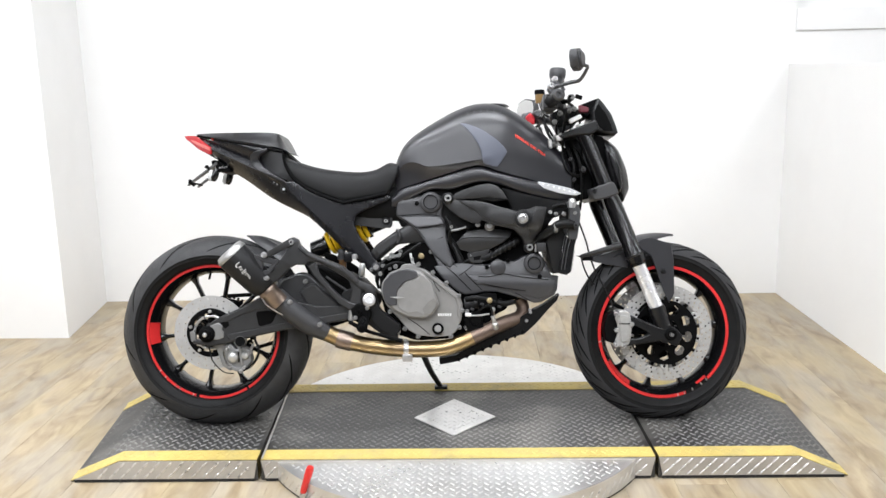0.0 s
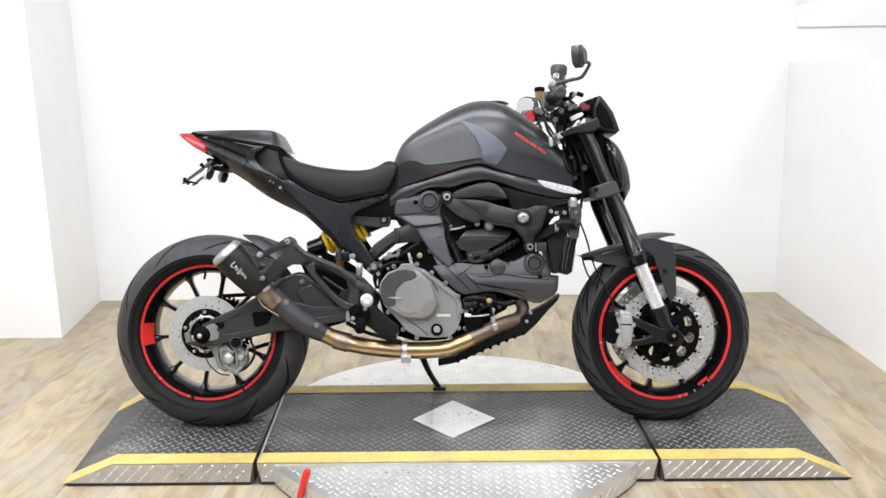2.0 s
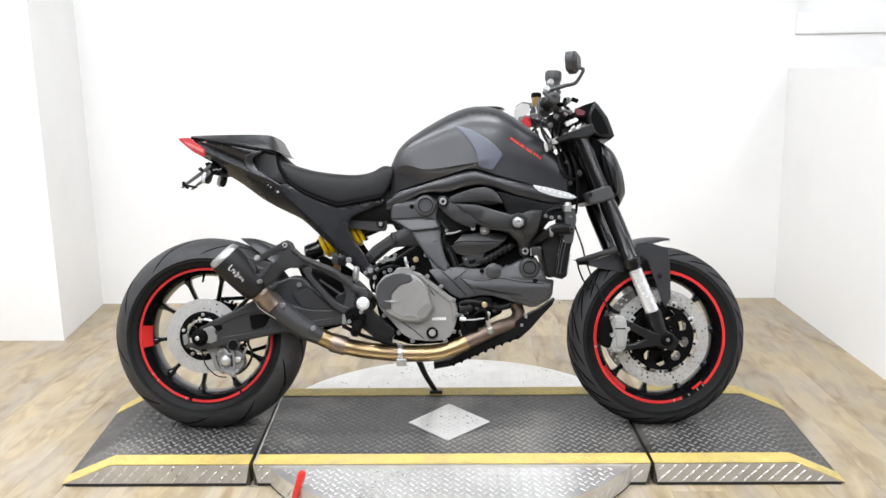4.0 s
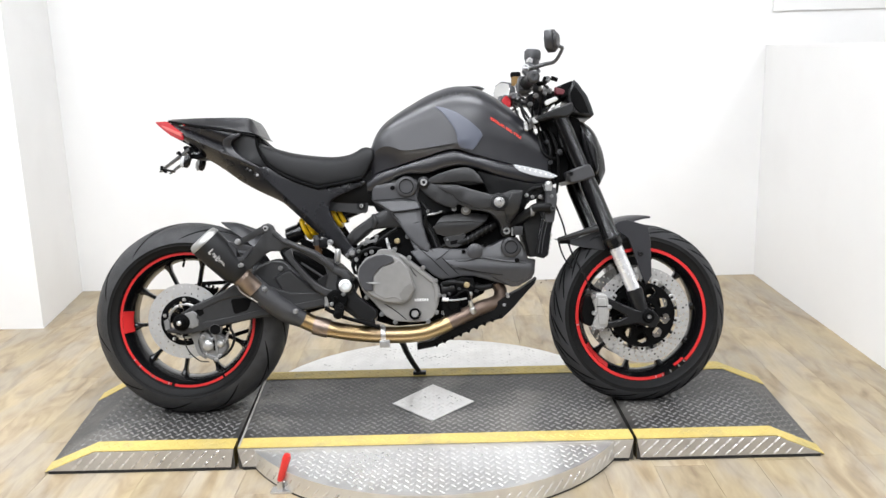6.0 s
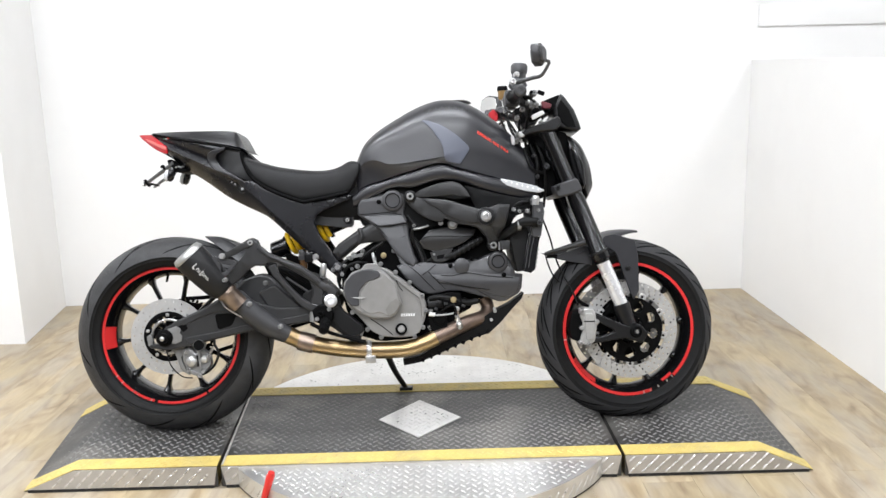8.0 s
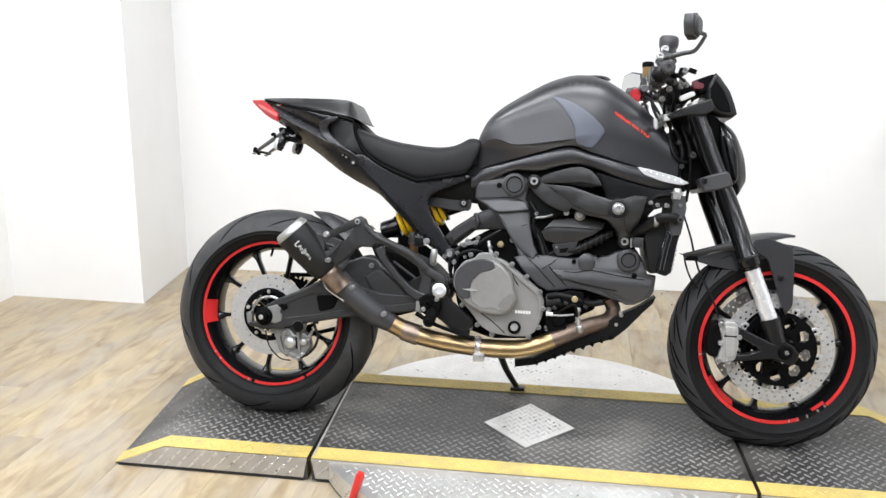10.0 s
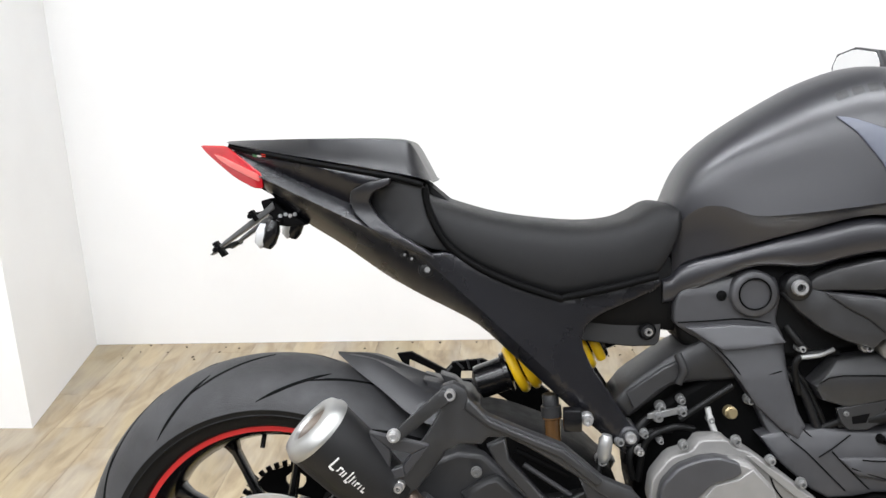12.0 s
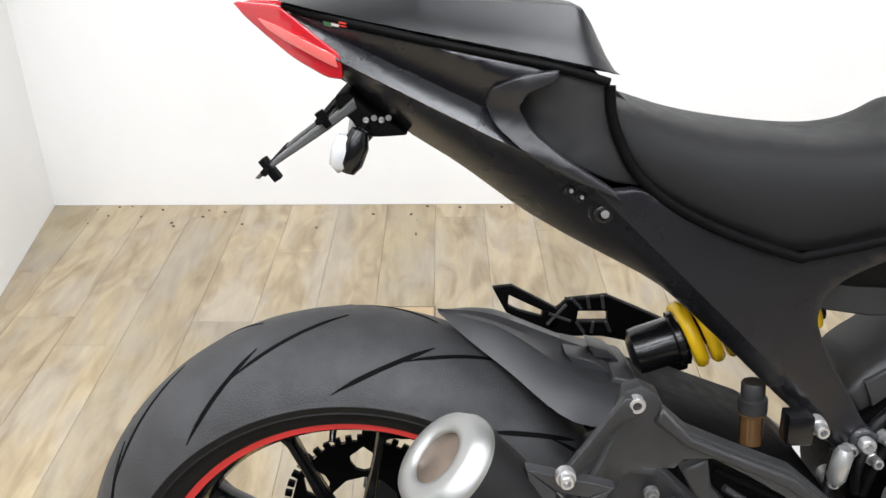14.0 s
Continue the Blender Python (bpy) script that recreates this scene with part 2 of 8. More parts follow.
def wood_planks():
    """Pale greyed oak vinyl: each board takes its own tone and shift of grain."""
    m = bpy.data.materials.new("pale_oak_vinyl")
    m.use_nodes = True
    t = m.node_tree
    n, link = t.nodes, t.links.new
    b = n["Principled BSDF"]
    co, info = n.new("ShaderNodeTexCoord"), n.new("ShaderNodeObjectInfo")
    shift = n.new("ShaderNodeVectorMath")
    shift.operation = "SCALE"
    shift.inputs[0].default_value = (13.0, 29.0, 7.0)
    link(info.outputs["Random"], shift.inputs["Scale"])
    place = n.new("ShaderNodeVectorMath")
    link(co.outputs["Object"], place.inputs[0])
    link(shift.outputs[0], place.inputs[1])
    out = []
    for sx, sy, detail, dist in ((15, 4.2, 8, 1.4), (4.5, 1.5, 6, 1.2), (110, 13, 4, 0.2)):
        mp = n.new("ShaderNodeMapping")
        mp.inputs["Scale"].default_value = (sx, sy, 1)
        tex = n.new("ShaderNodeTexNoise")
        tex.inputs["Scale"].default_value, tex.inputs["Detail"].default_value, tex.inputs["Distortion"].default_value = 1.0, detail, dist
        link(place.outputs[0], mp.inputs["Vector"])
        link(mp.outputs[0], tex.inputs["Vector"])
        out.append(tex.outputs["Fac"])
    ramp = n.new("ShaderNodeValToRGB")
    e = ramp.color_ramp.elements
    e[0].position, e[0].color = 0.28, (0.200, 0.147, 0.087, 1)
    e[1].position, e[1].color = 0.62, (0.387, 0.310, 0.200, 1)
    mid = e.new(0.45)
    mid.color = (0.307, 0.239, 0.150, 1)
    link(out[0], ramp.inputs["Fac"])
    geo = n.new("ShaderNodeNewGeometry")

    def blotch(colour, hue, scale, lo, hi, most, stretch):
        """Lays soft stains of a hue over a colour, across the boards."""
        mp, tex, cut, mix = n.new("ShaderNodeMapping"), n.new("ShaderNodeTexNoise"), n.new("ShaderNodeMapRange"), n.new("ShaderNodeMix")
        mp.inputs["Scale"].default_value = (scale, scale * stretch, scale)
        tex.inputs["Scale"].default_value, tex.inputs["Detail"].default_value, tex.inputs["Distortion"].default_value = 1.0, 7, 0.25
        cut.inputs["From Min"].default_value, cut.inputs["From Max"].default_value, cut.inputs["To Max"].default_value = lo, hi, most
        mix.data_type = "RGBA"
        link(geo.outputs["Position"], mp.inputs["Vector"])
        link(mp.outputs[0], tex.inputs["Vector"])
        link(tex.outputs["Fac"], cut.inputs["Value"])
        link(cut.outputs[0], mix.inputs["Factor"])
        link(colour, mix.inputs["A"])
        mix.inputs["B"].default_value = hue
        return mix.outputs["Result"]

    stained = blotch(ramp.outputs[0], (0.36, 0.328, 0.278, 1), 9.0, 0.45, 0.60, 0.5, 0.34)
    stained = blotch(stained, (0.435, 0.350, 0.200, 1), 6.0, 0.50, 0.62, 0.4, 0.34)
    stained = blotch(stained, (0.22, 0.175, 0.12, 1), 16.0, 0.60, 0.74, 0.45, 0.2)
    tone = n.new("ShaderNodeMapRange")
    tone.inputs["To Min"].default_value, tone.inputs["To Max"].default_value = 0.87, 1.11
    link(info.outputs["Random"], tone.inputs["Value"])
    streak, both = n.new("ShaderNodeMapRange"), n.new("ShaderNodeMath")
    streak.inputs["From Min"].default_value, streak.inputs["From Max"].default_value = 0.32, 0.68
    streak.inputs["To Min"].default_value, streak.inputs["To Max"].default_value = 0.95, 1.04
    link(out[2], streak.inputs["Value"])
    both.operation = "MULTIPLY"
    link(tone.outputs[0], both.inputs[0])
    link(streak.outputs[0], both.inputs[1])
    mul = n.new("ShaderNodeVectorMath")
    mul.operation = "SCALE"
    link(stained, mul.inputs[0])
    link(both.outputs[0], mul.inputs["Scale"])
    link(mul.outputs[0], b.inputs["Base Color"])
    b.inputs["Roughness"].default_value = 0.42
    bp = n.new("ShaderNodeBump")
    bp.inputs["Strength"].default_value, bp.inputs["Distance"].default_value = 0.15, 0.001
    link(out[2], bp.inputs["Height"])
    link(bp.outputs[0], b.inputs["Normal"])
    return m


OAK = wood_planks()


def glow(name, colour, strength):
    m = bpy.data.materials.new(name)
    m.use_nodes = True
    b = m.node_tree.nodes["Principled BSDF"]
    b.inputs["Base Color"].default_value = rgb(colour)
    b.inputs["Emission Color"].default_value = rgb(colour)
    b.inputs["Emission Strength"].default_value = strength
    return m


DIFFUSER = glow("lamp_diffuser", (0.92, 0.97, 1.0), 2.0)

# ---- shaping tools ----
def mesh_object(name, bm, mats, sharp=50):
    """Links a bmesh as one mesh object, smooth but for its sharp edges."""
    bmesh.ops.recalc_face_normals(bm, faces=bm.faces)
    limit = radians(sharp)
    for f in bm.faces:
        f.smooth = True
    for e in bm.edges:
        if len(e.link_faces) != 2 or e.calc_face_angle(0) > limit:
            e.smooth = False
    me = bpy.data.meshes.new(name)
    bm.to_mesh(me)
    bm.free()
    for m in mats if isinstance(mats, (list, tuple)) else [mats]:
        me.materials.append(m)
    return new(name, me)


def part(name, bm, mat, parent=None, label="", at=None, sub=0, sharp=50):
    ob = mesh_object(name, bm, mat, sharp)
    if parent is not None:
        ob.parent = parent
    if at is not None:
        ob.matrix_basis = at
    if label:
        tagged(ob, label)
    if sub:
        mod = ob.modifiers.new("smooth", "SUBSURF")
        mod.levels = mod.render_levels = sub
    return ob


def soften(pts, rounds, keep=0.2):
    """Cuts the corners of a closed outline."""
    for _ in range(rounds):
        out = []
        for i, p in enumerate(pts):
            q = pts[(i + 1) % len(pts)]
            out.append((p[0] + (q[0] - p[0]) * keep, p[1] + (q[1] - p[1]) * keep))
            out.append((q[0] + (p[0] - q[0]) * keep, q[1] + (p[1] - q[1]) * keep))
        pts = out
    return pts


def inset(pts, d):
    """An outline moved inwards by d, corner by corner."""
    n = len(pts)
    turn = sum(pts[i][0] * pts[(i + 1) % n][1] - pts[(i + 1) % n][0] * pts[i][1] for i in range(n))
    s = 1 if turn > 0 else -1
    out = []
    for i in range(n):
        (ax, az), (bx, bz), (cx, cz) = pts[i - 1], pts[i], pts[(i + 1) % n]
        u = Vector((bx - ax, bz - az)).normalized()
        v = Vector((cx - bx, cz - bz)).normalized()
        nu, nv = Vector((-u.y, u.x)) * s, Vector((-v.y, v.x)) * s
        m = nu + nv
        k = d / max(0.45, m.length_squared / 2) if m.length > 1e-6 else 0
        out.append((bx + m.x * k, bz + m.y * k))
    return out


def slab(outline, y0, y1, edge=0.004, rounds=1, bend=None, dome=0.0, bm=None, keep=0.13, step=0.03, folds=()):
    """A plate cut to an outline (x, z) between two depths, its rims rounded over; bend(x, z) is added to its depth."""
    own = bmesh.new()
    pts = soften(outline, rounds, keep)
    s = 1 if y1 > y0 else -1
    edge = edge * 0.6
    e = min(edge, abs(y1 - y0) * 0.45)
    layers = [(edge, y0), (edge * 0.3, y0 + s * e * 0.3), (0, y0 + s * e), (0, y1 - s * e), (edge, y1)]
    if dome:
        layers.insert(0, (edge + dome * 1.6, y0 - s * dome * 0.6))
    rings = [[own.verts.new((x, y, z)) for x, z in (inset(pts, d) if d else pts)] for d, y in layers]
    n = len(pts)
    for a, b in zip(rings, rings[1:]):
        for i in range(n):
            own.faces.new((a[i], a[(i + 1) % n], b[(i + 1) % n], b[i]))
    caps = [own.faces.new(rings[0]), own.faces.new(rings[-1][::-1])]
    for cap in caps:
        for e2 in cap.edges:
            e2.smooth = bool(bend)
    if bend:
        for axis in (0, 2):
            lo, hi = min(v.co[axis] for v in own.verts), max(v.co[axis] for v in own.verts)
            for k in range(1, int((hi - lo) / step) + 1):
                co, no = Vector((0, 0, 0)), Vector((0, 0, 0))
                co[axis], no[axis] = lo + k * step, 1
                bmesh.ops.bisect_plane(own, geom=own.verts[:] + own.edges[:] + own.faces[:], plane_co=co, plane_no=no)
        for x, z, rise in folds:
            bmesh.ops.bisect_plane(own, geom=own.verts[:] + own.edges[:] + own.faces[:], plane_co=(x, 0, z), plane_no=Vector((-rise, 0, 1)).normalized())
        bmesh.ops.triangulate(own, faces=[f for f in own.faces if len(f.verts) > 4])
        for v in own.verts:
            v.co.y += bend(v.co.x, v.co.z)
    if bm is None:
        return own
    me = bpy.data.meshes.new("tmp")
    own.to_mesh(me)
    own.free()
    bm.from_mesh(me)
    bpy.data.meshes.remove(me)
    return bm


def curve_at(keys, x):
    """A smooth value through (x, value) keys."""
    if x <= keys[0][0]:
        return keys[0][1]
    if x >= keys[-1][0]:
        return keys[-1][1]
    for i in range(len(keys) - 1):
        if x <= keys[i + 1][0]:
            (x0, a), (x1, b) = keys[i], keys[i + 1]
            t = (x - x0) / (x1 - x0)
            ma = (b - keys[i - 1][1]) / (x1 - keys[i - 1][0]) if i else (b - a) / (x1 - x0)
            mb = (keys[i + 2][1] - a) / (keys[i + 2][0] - x0) if i + 2 < len(keys) else (b - a) / (x1 - x0)
            h = x1 - x0
            return (2 * t**3 - 3 * t**2 + 1) * a + (t**3 - 2 * t**2 + t) * h * ma + (3 * t**2 - 2 * t**3) * b + (t**3 - t**2) * h * mb


def body(top, bottom, width, section, steps=24, lean=0.0, bm=None, xs=None):
    """A symmetrical shell: top and bottom lines (x, z), half widths (x, y), and a half section of (share of width, share of height) from the top down."""
    bm = bm or bmesh.new()
    x0, x1 = max(top[0][0], bottom[0][0]), min(top[-1][0], bottom[-1][0])
    rings = []
    for i in range(steps + 1):
        x = x0 + (x1 - x0) * i / steps
        zt, zb, w = curve_at(top, x), curve_at(bottom, x), curve_at(width, x)
        half = [(fy * w, zb + (zt - zb) * fz) for fy, fz in section]
        ring = [(x + lean * (z - zb), -y, z) for y, z in half] + [(x + lean * (z - zb), y, z) for y, z in reversed(half) if y > 1e-5]
        rings.append([bm.verts.new(p) for p in ring])
    n = len(rings[0])
    for a, b in zip(rings, rings[1:]):
        for i in range(n):
            bm.faces.new((a[i], a[(i + 1) % n], b[(i + 1) % n], b[i]))
    bm.faces.new(rings[0])
    bm.faces.new(rings[-1][::-1])
    return bm


def rail(points, per=8):
    """A smooth line through points."""
    p = [Vector(v) for v in points]
    out = []
    for i in range(len(p) - 1):
        a, b, c, d = p[max(i - 1, 0)], p[i], p[i + 1], p[min(i + 2, len(p) - 1)]
        for k in range(per):
            t = k / per
            out.append(0.5 * (2 * b + (c - a) * t + (2 * a - 5 * b + 4 * c - d) * t * t + (3 * b - a - 3 * c + d) * t**3))
    return out + [p[-1]]


def tube(points, radius, sides=10, per=8, bm=None, flat=1.0):
    """A round bar along a smooth line; radius may be a list of values spread along it."""
    bm = bm or bmesh.new()
    line = rail(points, per) if len(points) > 2 else [Vector(v) for v in points]
    rr = radius if isinstance(radius, (list, tuple)) else [radius, radius]
    up, rings = None, []
    for i, p in enumerate(line):
        d = (line[min(i + 1, len(line) - 1)] - line[max(i - 1, 0)]).normalized()
        if up is None:
            up = d.orthogonal().normalized()
        up = (up - d * up.dot(d)).normalized()
        side = d.cross(up)
        s = i / (len(line) - 1) * (len(rr) - 1)
        k = min(int(s), len(rr) - 2)
        r = rr[k] + (rr[k + 1] - rr[k]) * (s - k)
        rings.append([bm.verts.new(p + (up * math.cos(a) + side * math.sin(a) * flat) * r) for a in (2 * math.pi * j / sides for j in range(sides))])
    for a, b in zip(rings, rings[1:]):
        for j in range(sides):
            bm.faces.new((a[j], a[(j + 1) % sides], b[(j + 1) % sides], b[j]))
    bm.faces.new(rings[0][::-1])
    bm.faces.new(rings[-1])
    return bm


def lathe(profile, at=None, sides=32, bm=None, arc=None):
    """Turns (radius, along) points about the y axis; arc: (from, to) in degrees for a part of a turn."""
    bm = bm or bmesh.new()
    m = at or Matrix()
    a0, a1 = (radians(arc[0]), radians(arc[1])) if arc else (0, 2 * math.pi)
    count = sides + 1 if arc else sides
    rings = []
    for j in range(count):
        a = a0 + (a1 - a0) * j / sides
        rings.append([bm.verts.new(m @ Vector((r * math.cos(a), y, r * math.sin(a)))) for r, y in profile])
    n = len(profile)
    for j in range(sides):
        a, b = rings[j], rings[(j + 1) % count]
        for i in range(n - 1):
            bm.faces.new((a[i], b[i], b[i + 1], a[i + 1]))
    if arc:
        for i in (0, -1):
            if n > 2:
                bm.faces.new(rings[i] if i else rings[i][::-1])
    bmesh.ops.remove_doubles(bm, verts=bm.verts, dist=1e-6)
    return bm


def ring_profile(r0, r1, y0, y1, e=0.001):
    return [(r0, y0 + e), (r0 + e, y0), (r1 - e, y0), (r1, y0 + e), (r1, y1 - e), (r1 - e, y1), (r0 + e, y1), (r0, y1 - e), (r0, y0 + e)]


def disc_profile(r, y0, y1, e=0.0015):
    return [(0, y0), (r - e, y0), (r, y0 + e), (r, y1 - e), (r - e, y1), (0, y1)]


def turned(p0, p1, profile, sides=24, bm=None):
    """A turned piece along the line p0 to p1: profile of (radius, share of the length)."""
    a, b = Vector(p0), Vector(p1)
    d = b - a
    m = Matrix.Translation(a) @ Vector((0, 1, 0)).rotation_difference(d.normalized()).to_matrix().to_4x4()
    return lathe([(r, s * d.length) for r, s in profile], m, sides, bm)


def bolt(x, y, z, r, depth=0.012, bm=None, sides=16):
    """A cap bolt facing the right-hand side, with a socket."""
    m = Matrix.Translation((x, y, z))
    return lathe([(0, -depth * 0.2), (r * 0.48, -depth * 0.2), (r * 0.52, -depth), (r * 0.85, -depth), (r, -depth * 0.8), (r, 0), (r * 1.3, 0), (r * 1.35, depth * 0.2), (r * 1.35, depth), (0, depth)], m, sides, bm)


def block(x0, x1, y0, y1, z0, z1, e=0.003, bm=None, m=None):
    bm = bm or bmesh.new()
    made = bmesh.ops.create_cube(bm, size=1, matrix=Matrix.LocRotScale(((x0 + x1) / 2, (y0 + y1) / 2, (z0 + z1) / 2), None, (x1 - x0, y1 - y0, z1 - z0)))
    if e:
        edges = list({d for v in made["verts"] for d in v.link_edges})
        out = bmesh.ops.bevel(bm, geom=edges, offset=e, segments=2, profile=0.6, affect="EDGES")
        verts = list({v for f in out["faces"] for v in f.verts} | {v for v in made["verts"] if v.is_valid})
    else:
        verts = made["verts"]
    if m is not None:
        bmesh.ops.transform(bm, matrix=m, verts=verts)
    return bm


def prism(corners, z0, z1, bm=None):
    """An upright block over a plan outline."""
    bm = bm or bmesh.new()
    lo, hi = [bm.verts.new((x, y, z0)) for x, y in corners], [bm.verts.new((x, y, z1)) for x, y in corners]
    n = len(corners)
    for i in range(n):
        bm.faces.new((lo[i], lo[(i + 1) % n], hi[(i + 1) % n], hi[i]))
    bm.faces.new(lo[::-1])
    bm.faces.new(hi)
    return bm


def thing(name, label, category, at=None, group="", kind=""):
    ob = new(name)
    ob.empty_display_size = 0.05
    if at is not None:
        ob.matrix_basis = at
    return tagged(ob, label, category, group, kind)

# ---- the room: a white corner bay, with an added unseen shop round it ----
BACK, RIGHT, LEFT, BAY = 1.80, 1.75, -2.42, -0.75
SHOP_W, SHOP_E, SHOP_S = -6.5, 5.5, -8.0
T = 0.12


def wall(name, corners, z0, z1, label, mat=WALL):
    ob = part(name, prism(corners, z0, z1), mat)
    return tagged(ob, label, "wall", kind="structure")


LEDGE, HALF, BEYOND = 1.465, 1.20, 3.2
wall("wall_north", [(LEFT - T, BACK), (RIGHT + 0.02, BACK), (RIGHT + 0.02, BACK + T), (LEFT - T, BACK + T)], 0, ROOM_TOP, "plain white painted back wall behind the motorcycle")
wall("wall_north_2", [(RIGHT + 0.02, BACK), (BEYOND, BACK), (BEYOND, BACK + T), (RIGHT + 0.02, BACK + T)], 0, LEDGE, "plain white painted back wall going on below a ledge")
wall("wall_north_3", [(RIGHT + 0.02, BACK + 0.10), (BEYOND, BACK + 0.10), (BEYOND, BACK + T + 0.02), (RIGHT + 0.02, BACK + T + 0.02)], LEDGE, ROOM_TOP, "plain white painted upper wall set back above the ledge")
wall("wall_east", [(RIGHT, BAY), (RIGHT + T, BAY), (RIGHT + T, BACK - 0.002), (RIGHT, BACK - 0.002)], 0, HALF, "plain white painted half-height side wall meeting the floor")
# wall_east_2 is out of view, added to bounce light onto the back wall
wall("wall_east_2", [(BEYOND, BAY), (BEYOND + T, BAY), (BEYOND + T, BACK - 0.002), (BEYOND, BACK - 0.002)], 0, ROOM_TOP, "unseen white end wall, added to bounce light")
wall("wall_west", [(LEFT - T, BAY), (LEFT, BAY), (LEFT - 0.03, 1.16), (LEFT - 0.03, BACK), (LEFT - T, BACK)], 0, ROOM_TOP, "plain white painted side wall beside the column")
wall("column", [(LEFT - 0.03, 1.162), (-1.788, 1.15), (-1.872, BACK), (LEFT - 0.03, BACK)], 0, ROOM_TOP, "square white painted column boxed into the corner")
# added unseen walls and ceiling that shape light and reflections
wall("unseen_wall_south", [(SHOP_W, SHOP_S - T), (SHOP_E, SHOP_S - T), (SHOP_E, SHOP_S), (SHOP_W, SHOP_S)], 0, ROOM_TOP, "unseen grey wall behind the viewer, added for reflections", UNSEEN_WALL)
wall("unseen_wall_west", [(SHOP_W - T, SHOP_S - T), (SHOP_W, SHOP_S - T), (SHOP_W, BACK + T), (SHOP_W - T, BACK + T)], 0, ROOM_TOP, "unseen grey wall far to one side, added for reflections", UNSEEN_WALL)
wall("unseen_wall_east", [(SHOP_E, SHOP_S - T), (SHOP_E + T, SHOP_S - T), (SHOP_E + T, BACK + T), (SHOP_E, BACK + T)], 0, ROOM_TOP, "unseen grey wall far to one side, added for reflections", UNSEEN_WALL)
wall("unseen_wall_north", [(SHOP_W, BACK), (LEFT - T, BACK), (LEFT - T, BACK + T), (SHOP_W, BACK + T)], 0, ROOM_TOP, "unseen grey wall beyond the bay, added for reflections", UNSEEN_WALL)
wall("unseen_wall_north_2", [(BEYOND, BACK), (SHOP_E, BACK), (SHOP_E, BACK + T), (BEYOND, BACK + T)], 0, ROOM_TOP, "unseen grey wall beyond the bay, added for reflections", UNSEEN_WALL)
tagged(part("trim", block(RIGHT + 0.022, BEYOND, BACK - 0.012, BACK - 0.0005, LEDGE - 0.10, LEDGE + 0.004, 0.002), WALL), "thin white painted ledge along the back wall", "trim", kind="structure")
tagged(part("ceiling", block(SHOP_W - T, SHOP_E + T, SHOP_S - T, BACK + T, ROOM_TOP, ROOM_TOP + T, 0), CEILING), "unseen plain grey ceiling with flat lamps", "ceiling", kind="structure")

for lx, ly in LIGHTS:
    lamp = thing("ceiling_light", "flat white ceiling light panel out of view, switched on", "ceiling light", pose(lx, ly, ROOM_TOP), group="ceiling lights")
    bm = bmesh.new()
    for a, b, c, d in ((-0.82, 0.82, -0.225, -0.19), (-0.82, 0.82, 0.19, 0.225), (-0.82, -0.785, -0.19, 0.19), (0.785, 0.82, -0.19, 0.19)):
        block(a, b, c, d, -0.06, 0, 0.003, bm)
    part("rim", bm, WALL, lamp)
    part("diffuser", block(-0.785, 0.785, -0.19, 0.19, -0.045, -0.02, 0), DIFFUSER, lamp)


# ---- turning platform on the floor ----
TOP = 0.068
NEAR, FAR = -0.312, 0.315
DISC_X, DISC_Y, DISC_R = 0.060, 0.020, 0.634


def lugs(spots, length, wide, high, frame_of):
    """Raised lens-shaped lugs, crossed in turn, as one mesh."""
    verts, faces = [], []
    for u, v, turn in spots:
        c, s = math.cos(turn), math.sin(turn)
        base = len(verts)
        for a, b, h in ((-0.5, 0, 0), (-0.22, -0.5, 0), (0.22, -0.5, 0), (0.5, 0, 0), (0.22, 0.5, 0), (-0.22, 0.5, 0), (-0.26, 0, 1), (0.26, 0, 1)):
            p, q = a * length, b * wide
            verts.append(frame_of(u + p * c - q * s, v + p * s + q * c, h * high - 0.0006))
        for f in ((0, 1, 6), (1, 2, 7, 6), (2, 3, 7), (3, 4, 7), (4, 5, 6, 7), (5, 0, 6)):
            faces.append([base + k for k in f])
    me = bpy.data.meshes.new("lug")
    me.from_pydata(verts, [], faces)
    return me


def lug_spots(u0, u1, v0, v1, pitch, inside, slant=(48, -48)):
    out = []
    half = pitch / 2
    for i in range(int((u1 - u0) / half) + 1):
        for j in range(int((v1 - v0) / half) + 1):
            if (i + j) % 2:
                continue
            u, v = u0 + i * half, v0 + j * half
            if inside(u, v):
                out.append((u, v, radians(slant[i % 2])))
    return out


def lug_part(name, parent, spots, mat, frame_of, length=0.024, wide=0.008, high=0.0026):
    ob = new(name, lugs(spots, length, wide, high, frame_of))
    ob.data.materials.append(mat)
    ob.parent = parent
    tagged(ob, kind="stuff")
    return ob


def flat_at(z):
    return lambda u, v, h: (u, v, z + h)


def side_at(y):
    return lambda u, v, h: (u, y - h, v)


